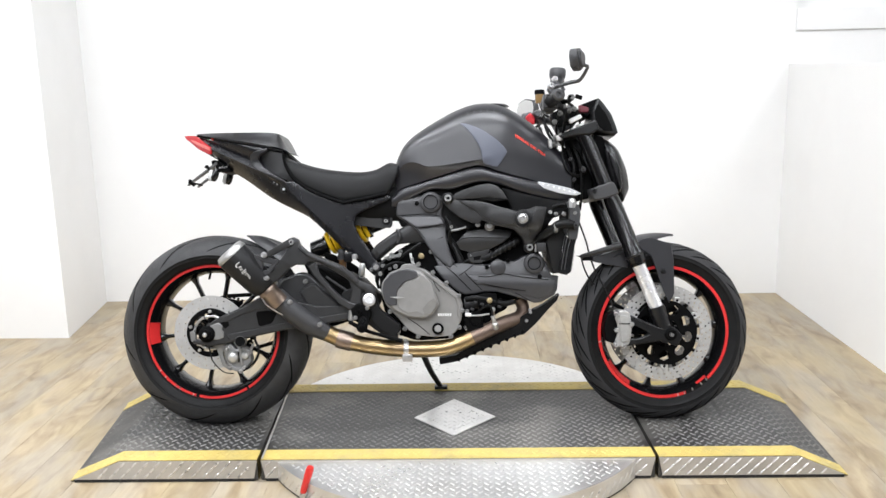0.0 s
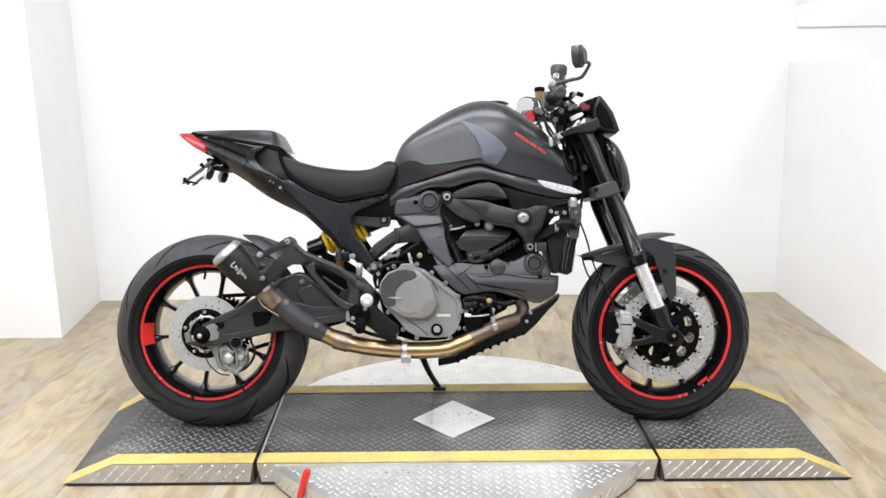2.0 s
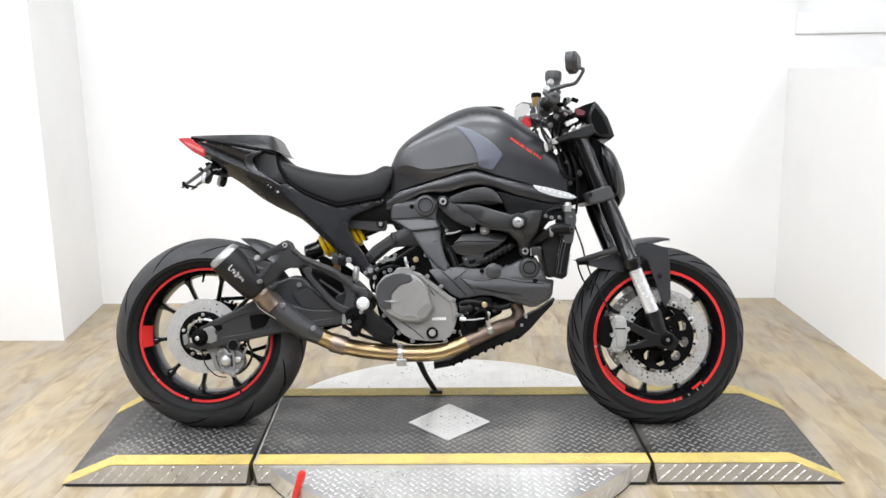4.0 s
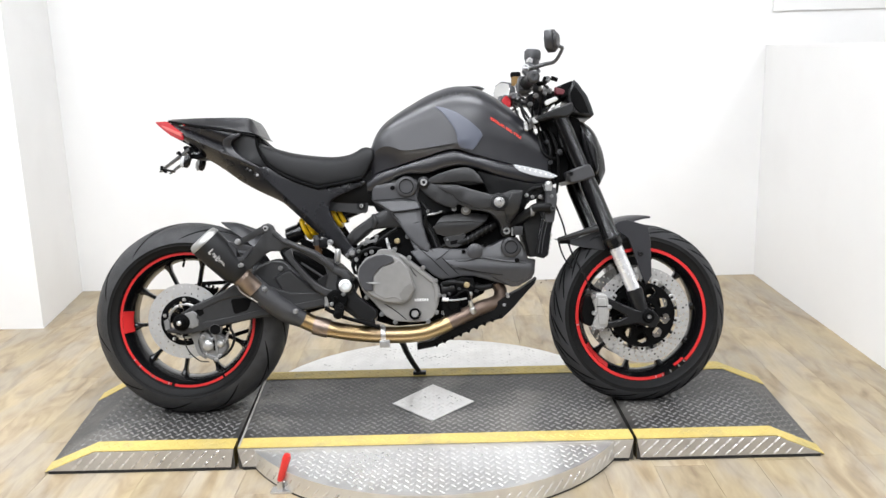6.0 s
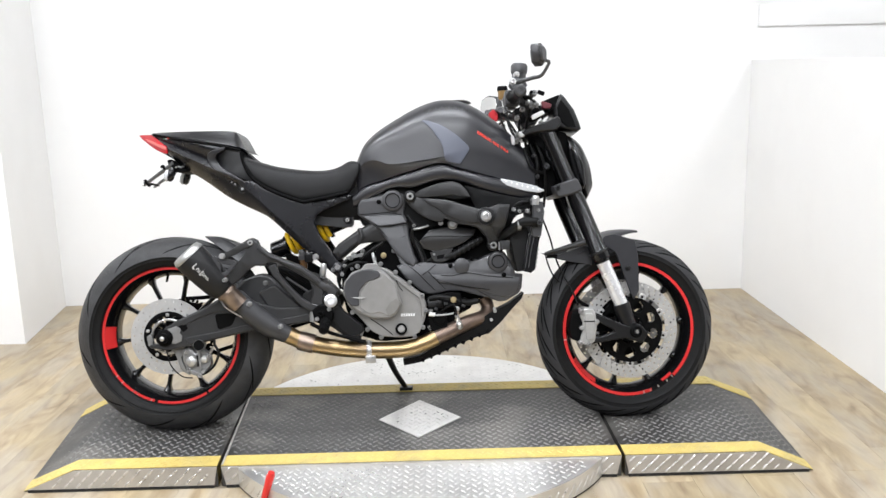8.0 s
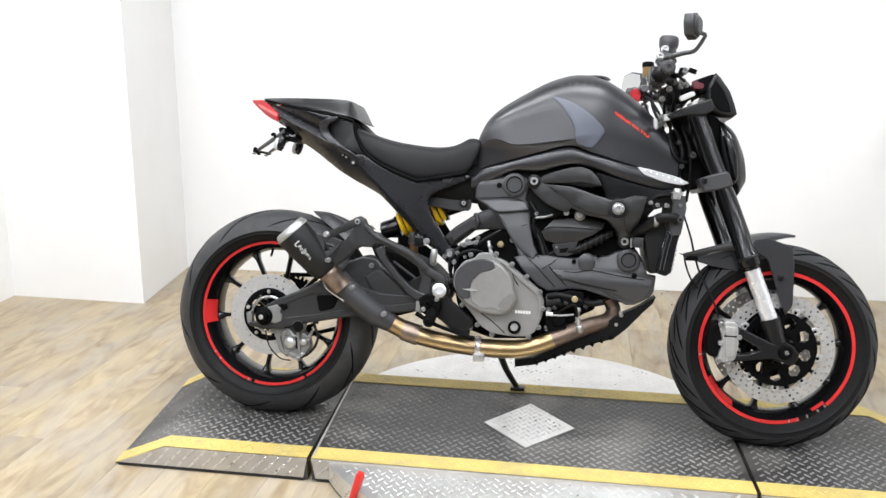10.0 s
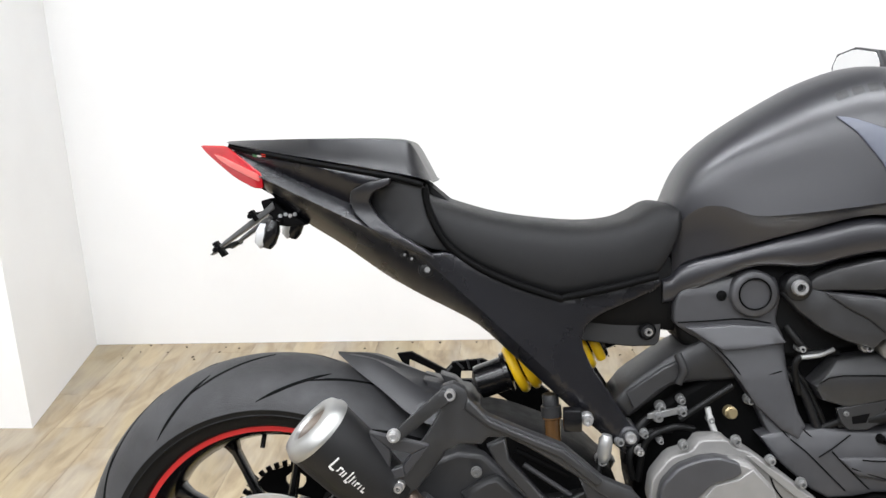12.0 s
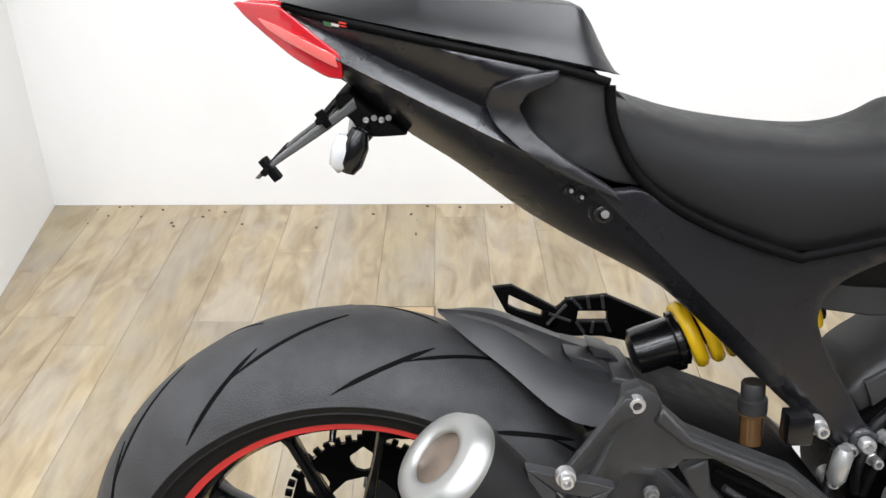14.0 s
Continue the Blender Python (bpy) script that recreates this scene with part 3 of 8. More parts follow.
def deck_plate(name, label, near, far, tops):
    """One length of the deck: near and far edges (x of floor and x of top at both ends), a dark tread top with yellow rims and bright sides."""
    (nl, ntl, ntr, nr), (fl, ftl, ftr, fr) = near, far
    ob = thing(name, label, "ramp", kind="")
    bm = bmesh.new()
    prof = [(nl, ntl, ntr, nr, NEAR), (fl, ftl, ftr, fr, FAR)]
    rows = []
    for a, b, c, d, y in prof:
        rows.append([bm.verts.new(p) for p in ((a, y, 0.004), (b, y, TOP), (c, y, TOP), (d, y, 0.004))])
    for i in range(3):
        bm.faces.new((rows[0][i], rows[0][i + 1], rows[1][i + 1], rows[1][i]))
    bm.faces.new(rows[0][::-1])
    bm.faces.new(rows[1])
    bm.faces.new((rows[0][3], rows[0][0], rows[1][0], rows[1][3]))
    part("deck", bm, TREADPLATE, ob, "dark worn steel tread plate")

    def edge_x(y, k):
        return near[k] + (far[k] - near[k]) * (y - NEAR) / (FAR - NEAR)

    def height(x, y):
        a, b, c, d = (edge_x(y, k) for k in range(4))
        if x < b and b - a > 0.02:
            return 0.004 + (TOP - 0.004) * max(0, (x - a) / (b - a))
        if x > c and d - c > 0.02:
            return 0.004 + (TOP - 0.004) * max(0, (d - x) / (d - c))
        return TOP

    # yellow rims, laid over the top and down the slope
    for y0, y1 in ((NEAR, NEAR + 0.066), (FAR - 0.072, FAR)):
        bm = bmesh.new()
        strip = []
        for y in (y0, y1):
            xs = [edge_x(y, k) for k in range(4)]
            strip.append([(xs[0], 0.007), (xs[1], TOP + 0.003), (xs[2], TOP + 0.003), (xs[3], 0.007)])
        lo = [[bm.verts.new((x, y, z)) for x, z in row] for row, y in zip(strip, (y0, y1))]
        hi = [[bm.verts.new((x, y, z - 0.0025)) for x, z in row] for row, y in zip(strip, (y0, y1))]
        for i in range(3):
            bm.faces.new((lo[0][i], lo[0][i + 1], lo[1][i + 1], lo[1][i]))
            bm.faces.new((hi[0][i], hi[1][i], hi[1][i + 1], hi[0][i + 1]))
            for k in (0, 1):
                bm.faces.new((lo[k][i], hi[k][i], hi[k][i + 1], lo[k][i + 1]))
        for i in (0, 3):
            bm.faces.new((lo[0][i], lo[1][i], hi[1][i], hi[0][i]))
        part("stripe", bm, YELLOW, ob, "worn yellow painted edge stripe")
    # near side plate
    bm = bmesh.new()
    out = [(nl + 0.012, 0.010), (ntl, TOP - 0.001), (ntr, TOP - 0.001), (nr - 0.012, 0.010)]
    a = [bm.verts.new((x, NEAR - 0.003, z)) for x, z in out]
    b = [bm.verts.new((x, NEAR + 0.001, z)) for x, z in out]
    for i in range(4):
        bm.faces.new((a[i], a[(i + 1) % 4], b[(i + 1) % 4], b[i]))
    bm.faces.new(a[::-1])
    part("side_plate", bm, SIDE_PLATE, ob, "scuffed bright tread plate side")
    # dark strip in place of the shade under the side plate
    part("foot_gap", block(nl + 0.012, nr - 0.012, NEAR - 0.002, NEAR + 0.02, 0.0, 0.010, 0), GAP, ob)
    spots = lug_spots(nl + 0.02, nr - 0.02, 0.020, TOP - 0.010, 0.036, lambda u, v: v < height(u, NEAR) - 0.010, (46, 46))
    lug_part("side_lug", ob, spots, SIDE_LUG, side_at(NEAR - 0.003), 0.029, 0.0085, 0.003)
    lo_x, hi_x = min(nl, fl), max(nr, fr)
    keep = lambda u, v: edge_x(v, 0) + 0.012 < u < edge_x(v, 3) - 0.012 and not (abs(u - 0.055) / 0.15 + abs(v - 0.004) / 0.17 < 1 and tops)
    dark = lug_spots(lo_x, hi_x, NEAR + 0.076, FAR - 0.082, 0.034, keep)
    lug_part("tread_lug", ob, dark, TREAD_LUG, lambda u, v, h: (u, v, height(u, v) + h), 0.027, 0.0095, 0.003)
    rim = lug_spots(lo_x, hi_x, NEAR + 0.014, FAR - 0.012, 0.030, lambda u, v: keep(u, v) and (v < NEAR + 0.058 or v > FAR - 0.062))
    lug_part("stripe_lug", ob, rim, YELLOW, lambda u, v, h: (u, v, height(u, v) + 0.003 + h * 0.8))
    return ob


deck_plate("ramp", "dark steel tread plate ramp with yellow edge stripes", (-1.118, -0.962, -0.541, -0.541), (-1.180, -1.052, -0.569, -0.569), False)
centre = deck_plate("turntable_deck", "dark worn tread plate deck with yellow stripes and a bright diamond", (-0.529, -0.529, 0.657, 0.657), (-0.557, -0.557, 0.645, 0.645), True)
deck_plate("ramp", "dark steel tread plate ramp with yellow edge stripes", (0.668, 0.668, 1.083, 1.230), (0.656, 0.656, 1.096, 1.250), False)
bm = prism([(-0.081, -0.003), (0.053, -0.151), (0.191, -0.001), (0.051, 0.158)], TOP - 0.001, TOP + 0.003)
diamond = part("diamond_plate", bm, BRIGHT_PLATE, centre, "bright bare metal diamond plate")
lug_part("diamond_lug", diamond, lug_spots(-0.08, 0.19, -0.15, 0.155, 0.030, lambda u, v: abs(u - 0.055) / 0.122 + abs(v - 0.004) / 0.14 < 1), BRIGHT_LUG, flat_at(TOP + 0.003))

bm = bmesh.new()
for x0, x1, y0, y1 in ((-0.5235, -0.5575, NEAR + 0.004, FAR - 0.004),):
    lo = [bm.verts.new(p) for p in ((x0 - 0.0055, y0, TOP - 0.03), (x0, y0, TOP - 0.03), (x1, y1, TOP - 0.03), (x1 - 0.0055, y1, TOP - 0.03))]
    hi = [bm.verts.new((v.co.x, v.co.y, TOP + 0.0040)) for v in lo]
    for i in range(4):
        bm.faces.new((lo[i], lo[(i + 1) % 4], hi[(i + 1) % 4], hi[i]))
    bm.faces.new(hi)
    bm.faces.new(lo[::-1])
part("edge_strip", bm, SIDE_PLATE, centre, "pale worn steel edge along the joint")

disc = thing("turntable", "round bright aluminium tread plate turntable under the deck", "turntable")
for y_edge, side, a0, a1 in ((NEAR - 0.004, -1, 180, 360), (FAR + 0.004, 1, 0, 180)):
    reach = abs(y_edge - DISC_Y)
    swing = math.degrees(math.asin(reach / DISC_R))
    start, stop = (180 + swing, 360 - swing) if side < 0 else (swing, 180 - swing)
    arc = [(DISC_X + DISC_R * math.cos(radians(start + (stop - start) * k / 48)), DISC_Y + DISC_R * math.sin(radians(start + (stop - start) * k / 48))) for k in range(49)]
    half = part("plate", prism(arc, 0.006, TOP - 0.004), BRIGHT_PLATE, disc, "bright aluminium tread plate segment")
    inside = lambda u, v, s=side, e=y_edge: math.hypot(u - DISC_X, v - DISC_Y) < DISC_R - 0.018 and (v - e) * s > 0.016
    lug_part("plate_lug", half, lug_spots(DISC_X - 0.63, DISC_X + 0.63, DISC_Y - 0.63, DISC_Y + 0.63, 0.032, inside), BRIGHT_LUG, flat_at(TOP - 0.004), 0.024, 0.008, 0.0018 if side > 0 else 0.0026)
    if side < 0:
        wrap = lambda u, v, h: (DISC_X + (DISC_R + h) * math.cos(u / DISC_R), DISC_Y + (DISC_R + h) * math.sin(u / DISC_R), v)
        lug_part("rim_lug", half, lug_spots(radians(start) * DISC_R + 0.015, radians(stop) * DISC_R - 0.015, 0.020, TOP - 0.018, 0.034, lambda u, v: True, (46, 46)), SIDE_LUG, wrap, 0.029, 0.0085, 0.003)
    part("skirt_gap", prism([(x * 0.997, y) for x, y in arc], 0.0, 0.006), GAP, disc)

clamp = thing("toggle_clamp", "small steel toggle clamp with a red vinyl grip on the floor", "clamp", pose(-0.374, -0.446, 0))
part("base", block(-0.03, 0.035, -0.022, 0.012, 0, 0.006, 0.001), STEEL, clamp)
bm = block(-0.012, 0.004, -0.014, -0.010, 0.006, 0.034, 0.0008)
block(-0.012, 0.004, -0.002, 0.002, 0.006, 0.034, 0.0008, bm)
part("bracket", bm, STEEL, clamp)
part("arm", tube([(-0.004, -0.006, 0.028), (0.03, 0.004, 0.03), (0.055, 0.012, 0.02)], 0.004, 8), STEEL, clamp)
part("spindle", tube([(0.05, 0.010, 0.004), (0.05, 0.010, 0.034)], 0.0035, 8), STEEL, clamp)
part("lever", tube([(-0.004, -0.006, 0.022), (-0.001, -0.006, 0.045)], 0.0055, 8), STEEL, clamp)
part("grip", turned((-0.003, -0.006, 0.034), (0.024, -0.005, 0.116), [(0, 0), (0.0085, 0), (0.0095, 0.1), (0.0105, 0.5), (0.012, 0.85), (0.009, 0.97), (0, 1)], 14), RED_GRIP, clamp, "red vinyl grip")

# ---- the motorcycle ----
LEAN_AWAY = 11.0
bike = thing("motorcycle", "matte black naked motorcycle with red rim stripes on its side stand", "motorcycle", pose(0, 0, TOP, -LEAN_AWAY, 0, 0))


def tyre_profile(R, half):
    """Crown line of a tyre: (radius, depth) at u from -1 to 1."""
    drop, end = half * 0.64, radians(74)

    def at(u):
        a = u * end
        return R - drop * (1 - math.cos(a)) / (1 - math.cos(end)), half * math.sin(a) / math.sin(end)
    return at


def tyre_mesh(R, half, rim):
    """A tyre with a rounded crown and a sidewall with raised lips; two looks: tread and sidewall."""
    at = tyre_profile(R, half)
    crown = [at(-1 + 2 * k / 36) for k in range(37)]
    r_end = crown[0][0]
    side = [(r_end + (rim - r_end) * f, half * w) for f, w in ((0.02, 1.004), (0.05, 1.0), (0.25, 0.985), (0.27, 0.992), (0.31, 0.992), (0.33, 0.975), (0.55, 0.935), (0.8, 0.87), (0.86, 0.865), (0.93, 0.83), (1.0, 0.78))]
    line = [(r, -y, 1) for r, y in reversed(side)] + [(r, y, 0) for r, y in crown] + [(r, y, 1) for r, y in side]
    line += [(rim - 0.004, half * 0.55, 1), (rim - 0.004, -half * 0.55, 1)]
    bm = bmesh.new()
    rings = []
    for j in range(200):
        a = 2 * math.pi * j / 200
        rings.append([bm.verts.new((r * math.cos(a), y, r * math.sin(a))) for r, y, _ in line])
    n = len(line)
    for j in range(200):
        p, q = rings[j], rings[(j + 1) % 200]
        for k in range(n):
            f = bm.faces.new((p[k], q[k], q[(k + 1) % n], p[(k + 1) % n]))
            f.material_index = 0 if line[k][2] == 0 and line[(k + 1) % n][2] == 0 else 1
    return bm


def groove_strip_mesh(R, half, u0, u1, sweep, curl, wide):
    """A tapering strip round and outwards over the crown, its black standing in for groove shade."""
    at = tyre_profile(R, half)
    bm = bmesh.new()
    n, rows = 22, []
    mid = []
    for k in range(n + 1):
        t = k / n
        u = u0 + (u1 - u0) * t
        r, y = at(u)
        th = sweep * t + curl * t * t
        mid.append(Vector((r * math.cos(th), y, r * math.sin(th))))
    for k in range(n + 1):
        d = (mid[min(k + 1, n)] - mid[max(k - 1, 0)]).normalized()
        u = u0 + (u1 - u0) * k / n
        th = math.atan2(mid[k].z, mid[k].x)
        e = 0.01
        (ra, ya), (rb, yb) = at(u - e), at(u + e)
        slope = Vector(((rb - ra) * math.cos(th), yb - ya, (rb - ra) * math.sin(th))).normalized()
        round_ = Vector((-math.sin(th), 0, math.cos(th)))
        up = slope.cross(round_).normalized()
        if up.dot(Vector((math.cos(th), 0, math.sin(th)))) < 0:
            up = -up
        side = d.cross(up).normalized()
        w = wide * min(1.0, 0.15 + 4 * k / n, 0.15 + 4 * (n - k) / n)
        rows.append([bm.verts.new(mid[k] + side * w * f + up * h) for f, h in ((-1.25, -0.0006), (-1, 0.0007), (0, 0.0003), (1, 0.0007), (1.25, -0.0006))])
    for p, q in zip(rows, rows[1:]):
        for i in range(4):
            bm.faces.new((p[i], p[i + 1], q[i + 1], q[i]))
    return bm


def drilled_disc(r0, r1, rows, count, hole, thick, y):
    """A flat ring with through holes in staggered rows."""
    bm = bmesh.new()
    levels = [r0 + (r1 - r0) * k / rows for k in range(rows + 1)]
    sides = []
    for yy in (y - thick / 2, y + thick / 2):
        rims = []
        for k in range(rows):
            ra, rb = levels[k], levels[k + 1]
            rm = (ra + rb) / 2
            for j in range(count):
                a0, a1 = 2 * math.pi * (j + k * 0.33) / count, 2 * math.pi * (j + 1 + k * 0.33) / count
                am = (a0 + a1) / 2
                grid = [(ra, a0), (ra, am), (ra, a1), (rm, a1), (rb, a1), (rb, am), (rb, a0), (rm, a0)]
                outer = [bm.verts.new((r * math.cos(a), yy, r * math.sin(a))) for r, a in grid]
                cx, cz = rm * math.cos(am), rm * math.sin(am)
                inner = []
                for q in range(8):
                    phi = am + math.pi + math.pi / 4 * (1 - q) * -1 - math.pi / 4 * 0
                    v = Vector((grid[q][0] * math.cos(grid[q][1]) - cx, grid[q][0] * math.sin(grid[q][1]) - cz)).normalized() * hole
                    inner.append(bm.verts.new((cx + v.x, yy, cz + v.y)))
                for q in range(8):
                    bm.faces.new((outer[q], outer[(q + 1) % 8], inner[(q + 1) % 8], inner[q]))
                rims.append(inner)
        sides.append(rims)
    for a, b in zip(*sides):
        for q in range(8):
            bm.faces.new((a[q], a[(q + 1) % 8], b[(q + 1) % 8], b[q]))
    lathe([(r0, y - thick / 2), (r0, y + thick / 2)], None, 72, bm)
    lathe([(r1, y - thick / 2), (r1, y + thick / 2)], None, 72, bm)
    return bm


def wheel(name, x, z, R, half, rim, flange, first, flip, discs, stripe_gaps, turn=0.0, label="", tread=TREAD, cuts=10):
    """Cast wheel: barrel and hub in one, with tyre, spokes, rim stripe, discs and carriers as pieces of it."""
    bm = bmesh.new()
    prof = [(rim + 0.004, -flange), (rim + 0.004, -flange + 0.004), (rim - 0.006, -flange + 0.012), (rim - 0.016, -flange * 0.45), (rim - 0.016, flange * 0.45), (rim - 0.006, flange - 0.012), (rim + 0.004, flange - 0.004), (rim + 0.004, flange),
            (rim - 0.008, flange), (rim - 0.018, flange - 0.012), (rim - 0.030, flange * 0.35), (rim - 0.030, -flange * 0.35), (rim - 0.018, -flange + 0.012), (rim - 0.008, -flange), (rim + 0.004, -flange)]
    lathe(prof, None, 96, bm)
    lathe([(0.014, -0.055), (0.030, -0.055), (0.040, -0.045), (0.036, -0.012), (0.052, -0.008), (0.052, 0.008), (0.036, 0.012), (0.040, 0.045), (0.030, 0.055), (0.014, 0.055), (0.014, -0.055)], None, 40, bm)
    w = part(name, bm, GLOSS_BLACK, bike, label, at=pose(x, 0, z, 0, 0, turn))
    part("tyre", tyre_mesh(R, half, rim), [tread, RUBBER], w, "black road tyre with curved grooves")
    for sgn in (1, -1):
        for shift, u0, u1, sweep, curl, wide in ((0.0, 0.05, 0.56, 0.34, 0.08, 0.0021), (0.5, 0.34, 0.90, 0.26, 0.10, 0.0024)):
            shape = None
            for k in range(cuts):
                turn_at = pose(0, 0, 0, 0, -(360 / cuts * (k + shift + (0.5 if sgn < 0 else 0))), 0)
                if shape is None:
                    shape = part("groove_strip", groove_strip_mesh(R, half, u0 * sgn, u1 * sgn, flip * sweep, flip * curl, wide), GROOVE_SHADE, w, at=turn_at).data
                else:
                    o = new("groove_strip", shape)
                    o.parent, o.matrix_basis = w, turn_at
    spoke = None
    for k in range(10):
        a = first + 36 * k
        if spoke is None:
            sb = bmesh.new()
            stations = [(0.040, 0.011, 0.016), (0.075, 0.0075, 0.015), (0.13, 0.0058, 0.012), (rim - 0.05, 0.0062, 0.013), (rim - 0.036, 0.010, 0.017), (rim - 0.022, 0.019, 0.022)]
            rings = []
            for r, ww, dd in stations:
                rings.append([sb.verts.new((r, yy, zz)) for yy, zz in ((-dd, -ww * 0.5), (-dd, ww * 0.5), (-dd * 0.6, ww), (dd * 0.6, ww), (dd, ww * 0.5), (dd, -ww * 0.5), (dd * 0.6, -ww), (-dd * 0.6, -ww))])
            for p, q in zip(rings, rings[1:]):
                for i in range(8):
                    sb.faces.new((p[i], p[(i + 1) % 8], q[(i + 1) % 8], q[i]))
            sb.faces.new(rings[0])
            sb.faces.new(rings[-1][::-1])
            spoke = part("spoke", sb, GLOSS_BLACK, w, at=pose(0, 0, 0, 0, -a, 0))
        else:
            o = new("spoke", spoke.data)
            o.parent, o.matrix_basis = w, pose(0, 0, 0, 0, -a, 0)
    for a0, a1 in stripe_gaps:
        lo, hi = rim - 0.0092, rim + 0.0006
        pr = [(lo, -flange - 0.0002), (lo, -flange - 0.0014), (hi, -flange - 0.0014), (hi, -flange - 0.0002)]
        part("rim_stripe", lathe(pr, None, max(8, int((a1 - a0) / 3)), None, (a0, a1)), RED, w, "red rim stripe")
        pr = [(lo, flange + 0.0002), (lo, flange + 0.0014), (hi, flange + 0.0014), (hi, flange + 0.0002)]
        part("rim_stripe", lathe(pr, None, max(8, int((a1 - a0) / 3)), None, (a0, a1)), RED, w, "red rim stripe")
    return w


REAR = (-0.737, 0.306)
FRONT_AXLE = (0.738, 0.286)
rear_wheel = wheel("rear_wheel", REAR[0], REAR[1], 0.317, 0.099, 0.222, 0.071, 79, 1, 1, [(-58, 5), (48, 254), (257, 300)], label="gloss black cast rear wheel with red stripe")
front_wheel = wheel("front_wheel", FRONT_AXLE[0], FRONT_AXLE[1], 0.293, 0.060, 0.217, 0.050, 77, 1, 2, [(-47, 120), (120, 290)], turn=5, tread=TREAD_DARK, cuts=22, label="gloss black cast front wheel with red stripe")
# tape pieces on the rims
part("rim_tape", lathe([(0.188, -0.040), (0.189, -0.0415), (0.2105, -0.0725), (0.2115, -0.0725), (0.190, -0.038)], None, 10, None, (171, 191)), RED, rear_wheel, "wide red tape block")
for a in (215, 222, 234, 238, 251):
    part("rim_tape", lathe([(0.2135, -0.0716), (0.2135, -0.0732), (0.2215, -0.0732), (0.2215, -0.0716)], None, 4, None, (a, a + 0.9)), STEEL, rear_wheel, "small bright mark")
for a in (187, 282, 288, 296, 305, 311):
    part("rim_tape", lathe([(0.2085, -0.0506), (0.2085, -0.0522), (0.2170, -0.0522), (0.2170, -0.0506)], None, 4, None, (a, a + 1.0)), STEEL, front_wheel, "small bright mark")
part("rim_tape", lathe([(0.190, -0.022), (0.191, -0.024), (0.2055, -0.0512), (0.2065, -0.0512), (0.192, -0.020)], None, 10, None, (207, 236)), RED, front_wheel, "wide red tape block")
part("rim_tape", lathe([(0.200, -0.043), (0.201, -0.045), (0.2055, -0.0512), (0.2065, -0.0512), (0.202, -0.041)], None, 6, None, (302, 313)), RED, front_wheel, "short red tape block")
part("valve", tube([(-0.02, -0.02, 0.192), (-0.022, -0.03, 0.172)], 0.004, 8), GLOSS_BLACK, rear_wheel)

# rear brake disc, carrier, sprocket
part("brake_disc", drilled_disc(0.078, 0.121, 2, 26, 0.0030, 0.005, -0.092), DISC_STEEL, rear_wheel, "drilled steel brake disc")
bm = lathe(ring_profile(0.064, 0.080, -0.096, -0.088), None, 48)
part("disc_carrier", bm, CASE_BLACK, rear_wheel)
for k in range(5):
    a = radians(72 * k + 20)
    part("carrier_arm", tube([(0.03 * math.cos(a), -0.07, 0.03 * math.sin(a)), (0.066 * math.cos(a), -0.092, 0.066 * math.sin(a))], 0.011, 8), CASE_BLACK, rear_wheel)
for k in range(5):
    a = radians(72 * k + 20)
    part("carrier_bolt", bolt(0.069 * math.cos(a), -0.096, 0.069 * math.sin(a), 0.005, 0.004), STEEL, rear_wheel)
bm = drilled_disc(0.048, 0.100, 1, 6, 0.0185, 0.006, 0.097)
for k in range(43):
    a = 2 * math.pi * k / 43
    block(-0.0035, 0.006, -0.003, 0.003, -0.0038, 0.0038, 0, bm, Matrix.Translation((0.102 * math.cos(a), 0.097, 0.102 * math.sin(a))) @ Matrix.Rotation(-a, 4, "Y"))
part("sprocket", bm, CASE_BLACK, rear_wheel, "black toothed rear sprocket")
part("axle_nut", turned((0, -0.13, 0), (0, -0.165, 0), [(0, 0), (0.026, 0), (0.027, 0.3), (0.022, 0.45), (0.016, 0.5), (0.016, 0.95), (0.013, 1), (0.007, 1), (0.0065, 0.6), (0, 0.6)], 24), CASE_BLACK, rear_wheel)

part("axle_pin", turned((0, -0.145, 0), (0, -0.166, 0), [(0, 0), (0.0085, 0), (0.0085, 0.9), (0.006, 1), (0, 1)], 18), BRIGHT_BOLT, rear_wheel)
part("hub_ring", lathe(ring_profile(0.050, 0.058, -0.098, -0.092), None, 40), STEEL, rear_wheel)

# front discs and carriers: floating discs held by nine bobbins on a forked spider
for sgn in (-1, 1):
    y = sgn * 0.066
    part("brake_disc", drilled_disc(0.117, 0.155, 3, 40, 0.0036, 0.005, y), DISC_STEEL, front_wheel, "drilled steel brake disc")
    part("disc_carrier", drilled_disc(0.046, 0.106, 1, 9, 0.0180, 0.008, y), CASE_BLACK, front_wheel, "black disc carrier with nine windows", at=pose(0, 0, 0, 0, -8, 0))
    for k in range(9):
        a1 = radians(40 * k + 28)
        lug = lathe(ring_profile(0.0042, 0.0125, -0.0034, 0.0034), Matrix.Translation((0.111 * math.cos(a1), y, 0.111 * math.sin(a1))), 18)
        part("disc_bobbin", lug, DISC_STEEL, front_wheel)
        part("bobbin_pin", lathe(disc_profile(0.0044, -0.0042, 0.0042), Matrix.Translation((0.111 * math.cos(a1), y, 0.111 * math.sin(a1))), 12), CASE_BLACK, front_wheel)
part("axle_nut", turned((0, -0.124, 0), (0, -0.140, 0), [(0, 0), (0.021, 0), (0.020, 0.4), (0.016, 0.6), (0.016, 1), (0.009, 1), (0.008, 0.5), (0, 0.5)], 24), CASE_BLACK, front_wheel)
part("axle_pin", turned((0, -0.128, 0), (0, -0.139, 0), [(0, 0), (0.0065, 0), (0.006, 1), (0, 1)], 14), STEEL, front_wheel)

